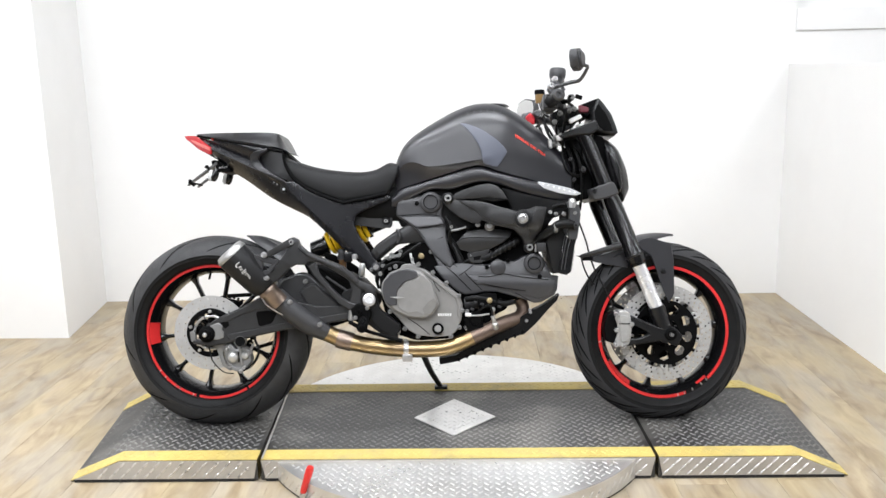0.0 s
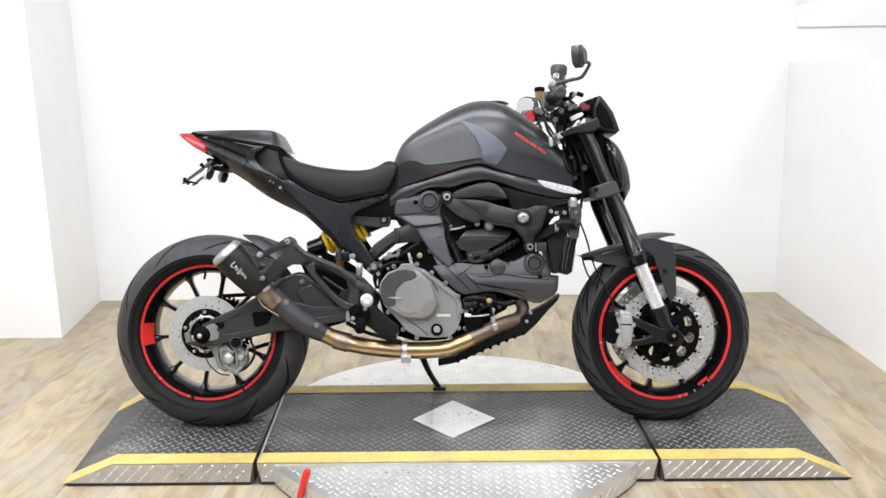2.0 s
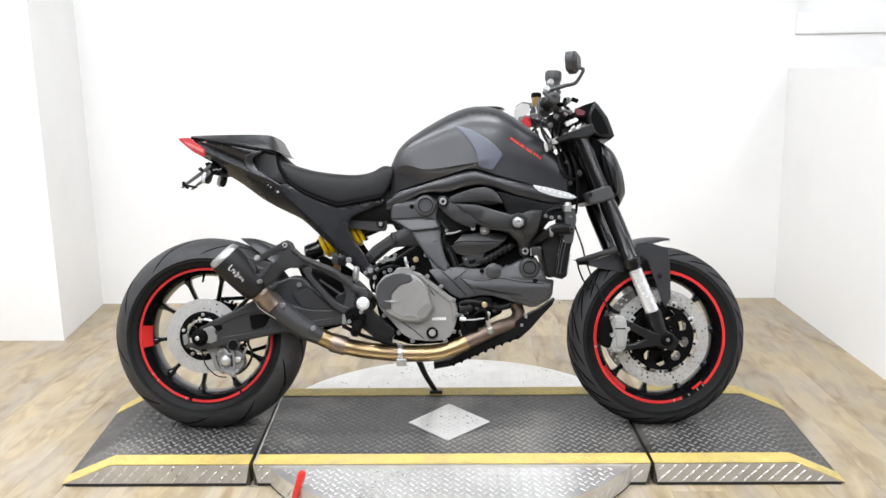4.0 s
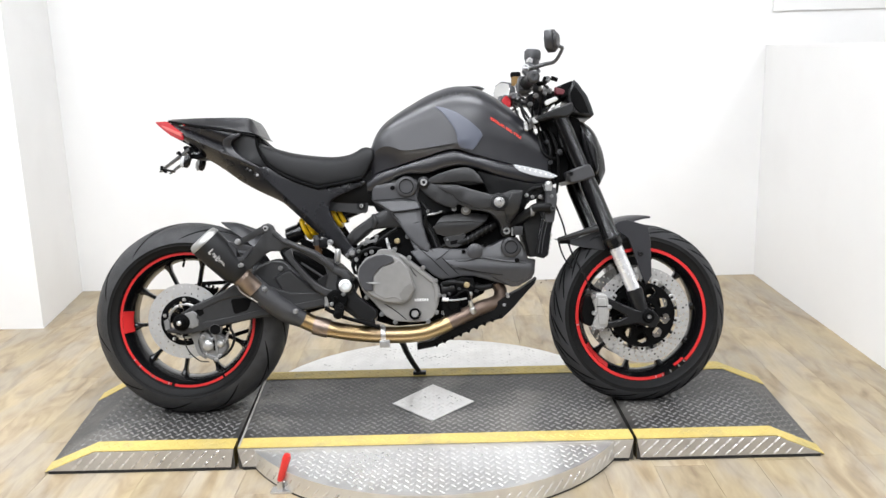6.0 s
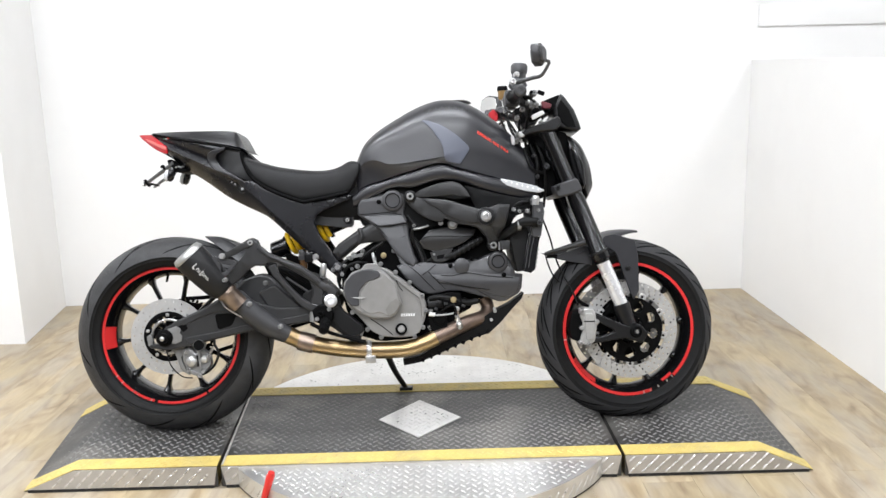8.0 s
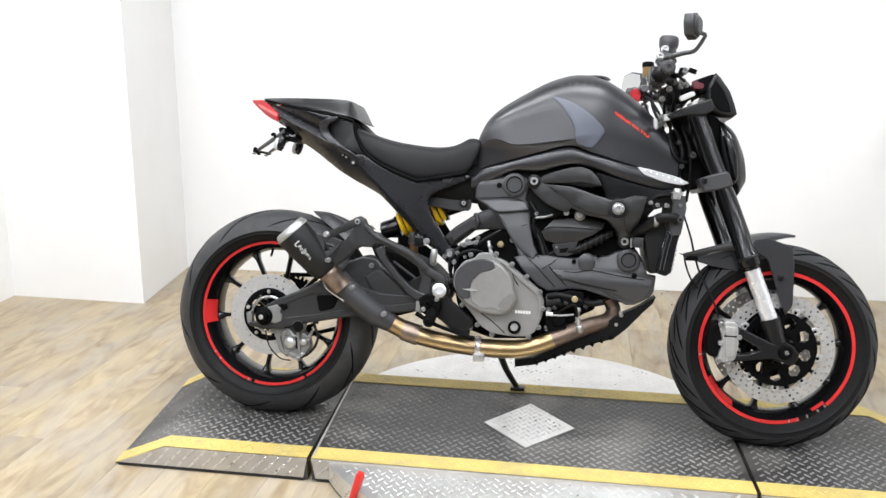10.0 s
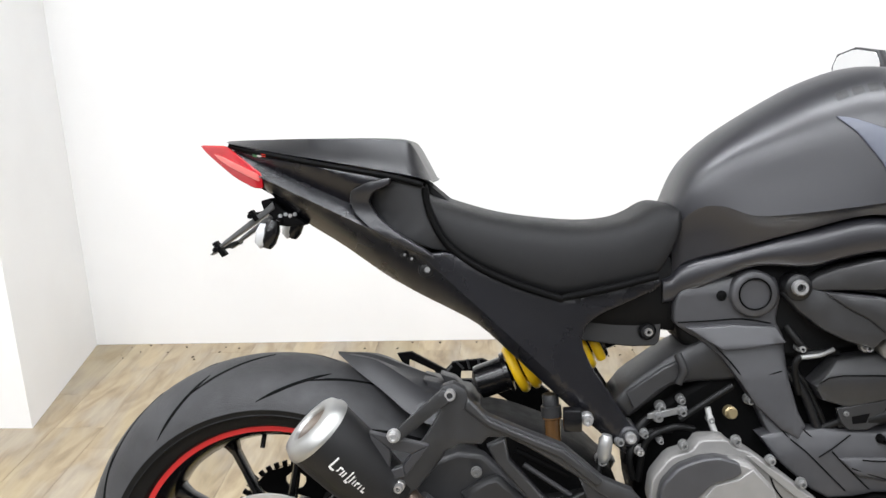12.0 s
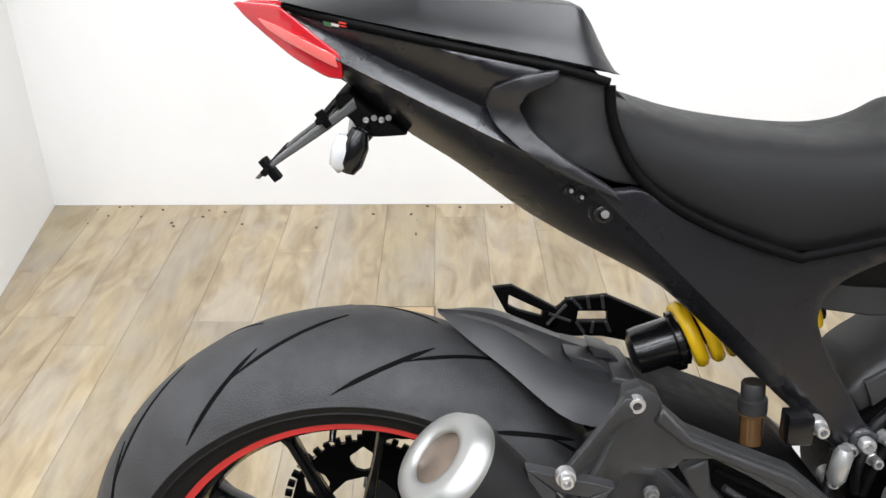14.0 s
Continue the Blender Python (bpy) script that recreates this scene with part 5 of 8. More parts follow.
part("brake_reservoir", turned((-0.305, -0.07, 0.542), (-0.303, -0.07, 0.498), [(0, 0), (0.014, 0), (0.015, 0.15), (0.012, 0.2), (0.012, 0.95), (0.006, 1), (0, 1)], 18), FLUID, bike, "small amber fluid reservoir with a black cap")
part("reservoir_cap", turned((-0.307, -0.07, 0.572), (-0.305, -0.07, 0.538), [(0, 0), (0.011, 0), (0.0125, 0.06), (0.0125, 0.5), (0.0155, 0.55), (0.0155, 1), (0, 1)], 18), PLASTIC, bike)
part("pump_head", turned((-0.231, -0.13, 0.527), (-0.237, -0.13, 0.487), [(0, 0), (0.007, 0), (0.010, 0.2), (0.010, 0.8), (0.006, 1), (0, 1)], 14), ALU, bike)
part("sensor_box", block(-0.013, 0.013, -0.012, 0.012, -0.016, 0.016, 0.003, None, Matrix.Translation((-0.279, -0.122, 0.548))), GLOSS_BLACK, bike)
part("reservoir_hose", tube([(-0.236, -0.12, 0.52), (-0.245, -0.13, 0.466), (-0.267, -0.15, 0.404)], 0.005, 8), CABLE, bike)
# far side hanger seen past the tyre
far = part("far_hanger", slab([(-0.566, 0.575), (-0.54, 0.578), (-0.478, 0.544), (-0.467, 0.555), (-0.455, 0.559), (-0.409, 0.563), (-0.373, 0.546), (-0.325, 0.523), (-0.288, 0.501), (-0.289, 0.487), (-0.332, 0.513), (-0.409, 0.553), (-0.451, 0.55), (-0.463, 0.542), (-0.477, 0.532), (-0.544, 0.565), (-0.545, 0.549), (-0.536, 0.535), (-0.547, 0.539)], 0.205, 0.217, 0.002, 0), CASE_BLACK, bike, "black cut-out passenger hanger")
part("far_hanger_lower", slab([(-0.545, 0.549), (-0.532, 0.542), (-0.497, 0.532), (-0.477, 0.533), (-0.465, 0.527), (-0.418, 0.522), (-0.379, 0.506), (-0.323, 0.489), (-0.289, 0.487), (-0.292, 0.454), (-0.319, 0.446), (-0.338, 0.48), (-0.386, 0.498), (-0.425, 0.506), (-0.472, 0.51), (-0.512, 0.52), (-0.539, 0.527)], 0.205, 0.217, 0.002, 0), CASE_BLACK, bike)
for flat in ([(-0.467, 0.557), (-0.409, 0.563), (-0.404, 0.542), (-0.454, 0.542)], [(-0.458, 0.525), (-0.405, 0.525), (-0.398, 0.505), (-0.472, 0.505)], [(-0.478, 0.544), (-0.463, 0.556), (-0.449, 0.542), (-0.451, 0.525), (-0.465, 0.505), (-0.492, 0.515)], [(-0.411, 0.563), (-0.381, 0.55), (-0.317, 0.521), (-0.288, 0.501), (-0.287, 0.463), (-0.32, 0.455), (-0.394, 0.505), (-0.408, 0.525)], [(-0.497, 0.542), (-0.474, 0.543), (-0.477, 0.515), (-0.5, 0.517)]):
    part("hanger_web", slab(flat, 0.203, 0.219, 0.002, 0), CASE_BLACK, far)

for ends in ([(-0.491, 0.523), (-0.466, 0.552)], [(-0.459, 0.561), (-0.445, 0.546)], [(-0.438, 0.564), (-0.434, 0.546)], [(-0.418, 0.565), (-0.415, 0.546)], [(-0.451, 0.527), (-0.44, 0.511)], [(-0.428, 0.527), (-0.43, 0.511)], [(-0.411, 0.527), (-0.404, 0.512)], [(-0.489, 0.539), (-0.459, 0.528)]):
    part("hanger_rib", tube([(x, 0.202, z) for x, z in ends], 0.0024, 6, 1), POD_GREY, far)

# rear shock
s0, s1 = (-0.431, 0.01, 0.564), (-0.15, 0.01, 0.666)
shock = part("shock_absorber", turned(s0, s1, [(0, 0.035), (0.014, 0.035), (0.020, 0.045), (0.026, 0.055), (0.027, 0.08), (0.027, 0.205), (0.032, 0.21), (0.032, 0.232), (0.017, 0.24), (0.017, 0.70), (0.031, 0.71), (0.031, 0.75), (0.020, 0.76), (0.018, 0.96), (0.012, 1.0), (0, 1.02)], 24), GLOSS_BLACK, bike, "black shock body with yellow spring")
a, b = Vector(s0), Vector(s1)
d = (b - a).normalized()
u = d.orthogonal().normalized()
v = d.cross(u)
coil = []
turns = 7.5
for k in range(int(turns * 14) + 1):
    f = k / (turns * 14)
    ang = 2 * math.pi * turns * f
    coil.append(a.lerp(b, 0.25 + 0.46 * f) + (u * math.cos(ang) + v * math.sin(ang)) * 0.033)
bm = bmesh.new()
tube(coil, 0.0080, 8, 1, bm)
part("spring", bm, YELLOW_SPRING, shock, "yellow coil spring")

part("linkage_cover", slab([(-0.432, 0.53), (-0.365, 0.517), (-0.252, 0.474), (-0.199, 0.42), (-0.253, 0.373), (-0.329, 0.403), (-0.404, 0.468)], -0.09, 0.10, 0.012, 1), CASE_BLACK, bike, "dark cover over the linkage")

# side stand
part("side_stand", tube([(-0.06, 0.13, 0.21), (-0.035, 0.20, 0.13), (0.0, 0.262, 0.058)], [0.012, 0.010, 0.009], 10), FRAME_BLACK, bike, "black side stand, folded out")
part("stand_foot", block(-0.022, 0.024, 0.245, 0.290, 0.050, 0.062, 0.003), FRAME_BLACK, bike)

# ---- tail, seat, rear panels ----
def bend_of(keys, tilt=0.0, z0=0.8):
    return lambda x, z: curve_at(keys, x) + tilt * (z - z0)


TAIL_W = [(-0.86, -0.030), (-0.80, -0.058), (-0.72, -0.088), (-0.60, -0.112), (-0.49, -0.124), (-0.40, -0.112), (-0.32, -0.103), (-0.24, -0.092), (-0.14, -0.076)]
FOLD, FOLD_LOW = (-0.717, 0.9195, -0.450), (-0.721, 0.903, -0.471)
FOLD_SPAR = (-0.42, 0.721, -0.977)
ROLL_TOP = [(-0.86, 0.968), (-0.721, 0.903), (-0.583, 0.838), (-0.50, 0.799), (-0.42, 0.721), (-0.20, 0.506)]
ROLL_LOW = [(-0.80, 0.940), (-0.74, 0.890), (-0.67, 0.832), (-0.62, 0.796), (-0.54, 0.743), (-0.46, 0.695), (-0.43, 0.678), (-0.393, 0.655), (-0.343, 0.610), (-0.283, 0.550), (-0.20, 0.475)]
ROLL_IN = [(-0.80, 0.030), (-0.70, 0.055), (-0.60, 0.080), (-0.50, 0.088), (-0.43, 0.075), (-0.36, 0.032), (-0.28, 0.015), (-0.20, 0.010)]


def on_fold(fold, x):
    return fold[1] + fold[2] * (x - fold[0])


def bend(x, z):
    """Depth of the tail's side: drawn in to a crease, out again over a narrow upward facet, then rolled under towards the lower edge."""
    top, low, crease = curve_at(ROLL_TOP, x), curve_at(ROLL_LOW, x), on_fold(FOLD, x)
    y = curve_at(TAIL_W, x)
    if z < top:
        return y + curve_at(ROLL_IN, x) * min(1.25, (top - z) / (top - low)) ** 1.3
    fade = min(1.0, max(0.0, (-0.50 - x) / 0.09))
    rise = max(0.0, crease - top)
    return y + fade * 0.95 * (z - top if z < crease else rise * max(0.0, 1 - (z - crease) / 0.035))


side = [(-0.779, 0.949), (-0.746, 0.94), (-0.641, 0.92), (-0.533, 0.899), (-0.566, 0.893), (-0.59, 0.88), (-0.592, 0.864), (-0.576, 0.843), (-0.536, 0.815), (-0.483, 0.792), (-0.452, 0.794), (-0.423, 0.775), (-0.367, 0.746), (-0.298, 0.721), (-0.283, 0.72), (-0.22, 0.731), (-0.149, 0.746), (-0.142, 0.739), (-0.152, 0.729), (-0.186, 0.715), (-0.235, 0.696), (-0.258, 0.679), (-0.262, 0.652), (-0.247, 0.616), (-0.21, 0.56), (-0.175, 0.503), (-0.179, 0.479), (-0.196, 0.481), (-0.221, 0.504), (-0.283, 0.56), (-0.343, 0.618), (-0.393, 0.663), (-0.418, 0.683), (-0.501, 0.722), (-0.552, 0.751), (-0.619, 0.803), (-0.67, 0.834), (-0.724, 0.878), (-0.74, 0.913), (-0.761, 0.932)]
panel = part("tail_panel", slab(side, -0.004, 0.010, 0.004, 1, bend, keep=0.16, step=0.011, folds=(FOLD, FOLD_LOW, FOLD_SPAR)), TAIL_BLACK, bike, "matte black tail side panel", sharp=24)
part("tail_panel", slab(side, 0.004, -0.010, 0.004, 1, lambda x, z: -bend(x, z), keep=0.16, step=0.02), TAIL_BLACK, bike, sharp=45)
scoop = [(-0.533, 0.899), (-0.483, 0.888), (-0.479, 0.864), (-0.472, 0.835), (-0.455, 0.805), (-0.447, 0.792), (-0.479, 0.798), (-0.527, 0.82), (-0.556, 0.843), (-0.569, 0.869), (-0.561, 0.883)]
part("tail_scoop", slab(scoop, 0.010, 0.020, 0.004, 1, bend), PLASTIC, bike, "recessed dark tail scoop")
lip = [(-0.531, 0.902), (-0.564, 0.896), (-0.59, 0.884), (-0.594, 0.869), (-0.586, 0.851), (-0.558, 0.827), (-0.526, 0.807), (-0.482, 0.79), (-0.471, 0.785), (-0.479, 0.795), (-0.521, 0.821), (-0.55, 0.843), (-0.565, 0.867), (-0.558, 0.881), (-0.533, 0.892)]
part("scoop_lip", slab(lip, -0.012, 0.006, 0.003, 1, bend), SATIN_LIP, panel)
for bx, bz, br in ((-0.516, 0.790, 0.0045), (-0.506, 0.784, 0.0045), (-0.484, 0.768, 0.0095)):
    by = bend(bx, bz) - 0.004
    part("panel_bolt", bolt(bx, by, bz, br, 0.006), FRAME_BLACK, panel)
    part("panel_bolt_pin", turned((bx + 0.001, by - 0.004, bz + 0.001), (bx + 0.001, by - 0.008, bz + 0.001), [(0, 0), (br * 0.42, 0), (br * 0.42, 1), (0, 1)], 10), BRIGHT_BOLT, panel)
part("frame_pad", slab([(-0.276, 0.659), (-0.261, 0.679), (-0.22, 0.697), (-0.141, 0.74), (-0.136, 0.698), (-0.143, 0.64), (-0.187, 0.639), (-0.239, 0.647), (-0.265, 0.65)], -0.056, -0.034, 0.004, 1), PLASTIC, bike, "dark plastic infill behind the seat rail")
part("frame_bolt", bolt(*(-0.161, -0.056, 0.663), 0.011, 0.010), FRAME_BLACK, bike)
part("frame_bolt_pin", turned((-0.161, -0.064, 0.663), (-0.16, -0.07, 0.663), [(0.003, 0), (0.006, 0), (0.006, 1), (0.003, 1), (0.003, 0)], 12), STEEL, bike)
part("panel_foot_bolt", bolt(*(-0.192, -0.094, 0.512), 0.0085, 0.010), BRIGHT_BOLT, bike)
part("panel_foot", lathe(disc_profile(0.015, -0.004, 0.05), Matrix.Translation((-0.193, -0.090, 0.512)), 24), MATT_BLACK, bike)

# inner tail: closed shell between the panels
inner_top = [(-0.80, 0.950), (-0.75, 0.947), (-0.62, 0.934), (-0.53, 0.915), (-0.475, 0.884), (-0.43, 0.84), (-0.36, 0.79), (-0.2, 0.76), (-0.1, 0.78)]
inner_bot = [(-0.80, 0.925), (-0.75, 0.89), (-0.62, 0.825), (-0.5, 0.755), (-0.36, 0.70), (-0.2, 0.67), (-0.1, 0.66)]
wid = [(-0.80, 0.020), (-0.72, 0.030), (-0.60, 0.034), (-0.49, 0.045), (-0.40, 0.060), (-0.24, 0.070), (-0.1, 0.06)]
part("inner_tail", body(inner_top, inner_bot, wid, [(0, 1), (0.9, 1), (0.97, 0.9), (0.97, 0.2), (0.8, 0), (0, 0)], 20), DARK_PLASTIC, bike)

# added black filler that closes the see-through gap between cowl and seat
part("tail_gap_filler", slab([(-0.535, 0.890), (-0.486, 0.890), (-0.479, 0.866), (-0.446, 0.846), (-0.446, 0.834), (-0.470, 0.825), (-0.520, 0.850)], -0.082, 0.082, 0.003, 0), CASE_BLACK, bike)

# seat cowl over the passenger place
cowl_top = [(-0.822, 0.953), (-0.80, 0.960), (-0.72, 0.962), (-0.62, 0.961), (-0.53, 0.958), (-0.505, 0.952), (-0.495, 0.934), (-0.482, 0.908), (-0.475, 0.892)]
cowl_bot = [(-0.785, 0.951), (-0.747, 0.942), (-0.694, 0.931), (-0.642, 0.921), (-0.584, 0.91), (-0.526, 0.898), (-0.484, 0.89), (-0.465, 0.887), (-0.436, 0.882)]
cowl_bot = [(x, z + 0.007) for x, z in cowl_bot]
cowl_w = [(-0.825, 0.046), (-0.76, 0.070), (-0.66, 0.097), (-0.56, 0.116), (-0.50, 0.120), (-0.468, 0.112)]
part("seat_cowl", body(cowl_top, cowl_bot, cowl_w, [(0, 1), (0.46, 1.0), (0.66, 0.97), (0.70, 0.94), (0.88, 0.40), (0.90, 0.36), (1, 0.06), (0.96, 0), (0, 0)], 40), COWL_BLACK, bike, "black passenger seat cowl", sharp=30)

# tail light
part("tail_light", slab([(-0.836, 0.957), (-0.786, 0.954), (-0.773, 0.945), (-0.746, 0.925), (-0.726, 0.911), (-0.724, 0.889), (-0.74, 0.89), (-0.772, 0.906), (-0.801, 0.927), (-0.822, 0.943)], 0.0, 0.012, 0.003, 1, bend_of([(-0.88, -0.004), (-0.86, -0.014), (-0.79, -0.058), (-0.72, -0.092)]), step=0.012), LENS_RED, bike, "red tail light lens")
part("tail_light", slab([(-0.836, 0.957), (-0.786, 0.954), (-0.773, 0.945), (-0.746, 0.925), (-0.726, 0.911), (-0.724, 0.889), (-0.74, 0.89), (-0.772, 0.906), (-0.801, 0.927), (-0.822, 0.943)], 0.0, -0.012, 0.003, 1, lambda x, z: -bend_of([(-0.88, -0.004), (-0.86, -0.014), (-0.79, -0.058), (-0.72, -0.092)])(x, z), step=0.012), LENS_RED, bike)
part("lamp_strip", slab([(-0.808, 0.943), (-0.787, 0.936), (-0.755, 0.921), (-0.731, 0.911), (-0.728, 0.899), (-0.747, 0.907), (-0.779, 0.922), (-0.798, 0.933)], -0.004, 0.002, 0.001, 1, bend_of([(-0.88, -0.004), (-0.86, -0.014), (-0.79, -0.058), (-0.72, -0.092)]), step=0.012), LENS_PINK, bike, "pale inner strip of the tail light")
for a, b, m in (("-0.735", 0.0, GREEN), ("-0.723", 0.0, LETTER_WHITE), ("-0.711", 0.0, LETTER_RED)):
    x0 = -0.742 + (float(a) + 0.735) * 0.62
    part("flag_sticker", slab([(x0, 0.9405), (x0 + 0.0072, 0.9392), (x0 + 0.0072, 0.9350), (x0, 0.9363)], -0.0052, -0.0035, 0.0004, 0, bend), m, panel)

# number plate bracket with indicators
plate_arm = part("plate_bracket", slab([(-0.818, 0.79), (-0.796, 0.81), (-0.773, 0.827), (-0.751, 0.843), (-0.729, 0.859), (-0.718, 0.869), (-0.715, 0.858), (-0.729, 0.848), (-0.744, 0.837), (-0.77, 0.82), (-0.796, 0.803), (-0.814, 0.789)], -0.062, -0.040, 0.003, 0), BRACKET_GREY, bike, "dark grey tail tidy bracket with no plate")
part("bracket_far_arm", slab([(-0.818, 0.79), (-0.796, 0.81), (-0.751, 0.843), (-0.729, 0.859), (-0.715, 0.858), (-0.744, 0.837), (-0.796, 0.803), (-0.814, 0.789)], 0.040, 0.060, 0.003, 0), BRACKET_GREY, plate_arm)
for spot in ((-0.707, -0.062, 0.847), (-0.699, -0.062, 0.849), (-0.692, -0.062, 0.847), (-0.685, -0.062, 0.849)):
    part("bracket_bolt", bolt(*spot, 0.0022, 0.003), BRIGHT_BOLT, plate_arm)
for a, b, half in (((-0.813, -0.05, 0.807), (-0.798, -0.05, 0.79), 0.006), ((-0.756, -0.05, 0.853), (-0.745, -0.05, 0.843), 0.006)):
    part("bracket_tab", slab([(a[0], a[2]), (a[0] + half, a[2] + half * 0.6), (b[0] + half, b[2]), (b[0], b[2] - half * 0.6)], -0.066, -0.048, 0.002, 0), CASE_BLACK, plate_arm)
    part("bracket_bar", tube([(a[0] * 0.5 + b[0] * 0.5, -0.075, (a[2] + b[2]) / 2), (a[0] * 0.5 + b[0] * 0.5, 0.065, (a[2] + b[2]) / 2)], 0.004, 6), CASE_BLACK, plate_arm)
part("bracket_root", slab([(-0.737, 0.87), (-0.722, 0.874), (-0.703, 0.856), (-0.672, 0.838), (-0.667, 0.832), (-0.697, 0.83), (-0.713, 0.833), (-0.721, 0.847), (-0.732, 0.854)], -0.060, 0.055, 0.004, 1), CASE_BLACK, plate_arm)
for y in (-0.085, 0.085):
    stalk = (-0.719, -0.085, 0.828)
    ind = part("indicator", turned((stalk[0] + 0.008, y, stalk[2] + 0.012), (stalk[0] - 0.005, y, stalk[2] - 0.028), [(0, -0.1), (0.008, -0.05), (0.013, 0.3), (0.012, 0.75), (0.007, 0.97), (0, 1)], 16), GLOSS_BLACK, bike, "small black indicator with clear lens")
    part("indicator_lens", turned((stalk[0] - 0.005, y, stalk[2] + 0.010), (stalk[0] - 0.014, y, stalk[2] - 0.028), [(0, 0), (0.008, 0.05), (0.0115, 0.35), (0.010, 0.8), (0, 1)], 14), LENS_CLEAR, ind)
    part("indicator_stalk", tube([(stalk[0] + 0.006, y, stalk[2] + 0.008), (stalk[0] + 0.015, y * 0.5, stalk[2] + 0.015)], 0.005, 8), CASE_BLACK, ind)

# rider seat
seat_top = [(-0.537, 0.89), (-0.504, 0.879), (-0.481, 0.873), (-0.44, 0.859), (-0.382, 0.842), (-0.313, 0.831), (-0.245, 0.826), (-0.2, 0.831), (-0.173, 0.842), (-0.149, 0.856), (-0.11, 0.847)]
seat_bot = [(-0.484, 0.886), (-0.478, 0.848), (-0.455, 0.805), (-0.423, 0.777), (-0.367, 0.748), (-0.299, 0.723), (-0.284, 0.723), (-0.221, 0.734), (-0.15, 0.75), (-0.128, 0.789), (-0.11, 0.828)]
seat_w = [(-0.50, 0.112), (-0.46, 0.114), (-0.40, 0.113), (-0.33, 0.111), (-0.26, 0.106), (-0.20, 0.100), (-0.14, 0.094), (-0.11, 0.088)]
part("seat", body(seat_top, seat_bot, seat_w, [(0, 1.0), (0.30, 1.0), (0.60, 0.985), (0.80, 0.93), (0.92, 0.80), (0.985, 0.55), (1.0, 0.28), (0.985, 0.06), (0.95, 0), (0, 0)], 30), VINYL, bike, "black vinyl rider seat", sub=1)

# black tubes standing in for the shaded gaps round the seat and below the cowl
edge = [(-0.484, 0.886), (-0.481, 0.862), (-0.472, 0.835), (-0.455, 0.806), (-0.423, 0.778), (-0.367, 0.749), (-0.299, 0.7245), (-0.284, 0.7245), (-0.221, 0.7355), (-0.152, 0.751)]
part("seat_gap_line", tube([(x, -curve_at(seat_w, x) - 0.004, z) for x, z in edge], 0.0052, 8, 5), CASE_BLACK, bike, "black line for the shaded gap round the seat")
edge = [(-0.782, 0.9535), (-0.746, 0.9445), (-0.694, 0.934), (-0.642, 0.9235), (-0.584, 0.9125), (-0.530, 0.902), (-0.486, 0.890)]
part("cowl_gap_line", tube([(x, bend(x, z) - 0.001, z) for x, z in edge], 0.0040, 8, 5), CASE_BLACK, bike, "black line for the shaded gap below the seat cowl")

# ---- tank and covers ----
tank_top = [(-0.137, 0.829), (-0.124, 0.864), (-0.104, 0.906), (-0.077, 0.936), (-0.042, 0.962), (0.011, 0.994), (0.069, 1.024), (0.127, 1.044), (0.172, 1.048), (0.213, 1.042), (0.255, 1.024), (0.306, 0.991), (0.358, 0.947), (0.399, 0.904), (0.435, 0.856), (0.46, 0.799)]
tank_bot = [(-0.125, 0.745), (-0.111, 0.762), (-0.04, 0.785), (0.051, 0.812), (0.141, 0.834), (0.204, 0.815), (0.276, 0.793), (0.347, 0.774), (0.445, 0.755)]
tank_w = [(-0.135, 0.058), (-0.11, 0.080), (-0.06, 0.099), (0.0, 0.113), (0.06, 0.126), (0.13, 0.138), (0.20, 0.140), (0.27, 0.130), (0.34, 0.110), (0.40, 0.092), (0.455, 0.078)]
tank_fold = [(-0.135, 0.800), (-0.10, 0.842), (-0.065, 0.850), (-0.02, 0.836), (0.04, 0.838), (0.136, 0.850), (0.19, 0.857), (0.236, 0.871), (0.30, 0.860), (0.36, 0.842), (0.41, 0.815), (0.455, 0.780)]
tank_under = [(-0.135, 0.004), (-0.09, 0.014), (-0.03, 0.018), (0.10, 0.018), (0.16, 0.010), (0.22, 0.003), (0.455, 0.002)]
tank_knee = [(-0.12, 0.0), (-0.06, 0.35), (-0.02, 1.0), (0.11, 1.0), (0.155, 0.35), (0.19, 0.0)]
FOLDS = 16


def tank_side(x):
    """Half section of the tank at x as (depth, height) points: a rounded crown, a hollow for the knee, a fold along the side and an undercut below it."""
    zt, zb, w = curve_at(tank_top, x), curve_at(tank_bot, x), curve_at(tank_w, x)
    zc = max(zb + 0.006, min(curve_at(tank_fold, x), zt - 0.012))
    under, knee = curve_at(tank_under, x), curve_at(tank_knee, x)
    out = []
    for k in range(FOLDS + 1):
        a = math.pi / 2 * k / FOLDS
        z = zc + (zt - zc) * math.cos(a) ** 0.62
        v = 1 - (z - zc) / (zt - zc)
        hollow = 0.0055 * knee * math.exp(-((v - 0.66) / 0.24) ** 2)
        out.append((max(0.0, w * math.sin(a) ** 0.92 - hollow), z))
    for f in (0.06, 0.5, 0.94):
        out.append((w - under * f ** 0.6, zc + (zb - zc) * f))
    return out + [(w - under - 0.004, zb), (0.0, zb)]


bm = bmesh.new()
rows = []
for k in range(97):
    x = -0.125 + 0.570 * k / 96
    half = tank_side(x)
    rows.append([bm.verts.new((x, -y, z)) for y, z in half] + [bm.verts.new((x, y, z)) for y, z in half[-2:0:-1]])
for p, q in zip(rows, rows[1:]):
    for i in range(len(p)):
        bm.faces.new((p[i], p[(i + 1) % len(p)], q[(i + 1) % len(q)], q[i]))
bm.faces.new(rows[0])
bm.faces.new(rows[-1][::-1])
tank = part("fuel_tank", bm, MATT_BLACK, bike, "matte black sculpted fuel tank with red lettering", sharp=32)


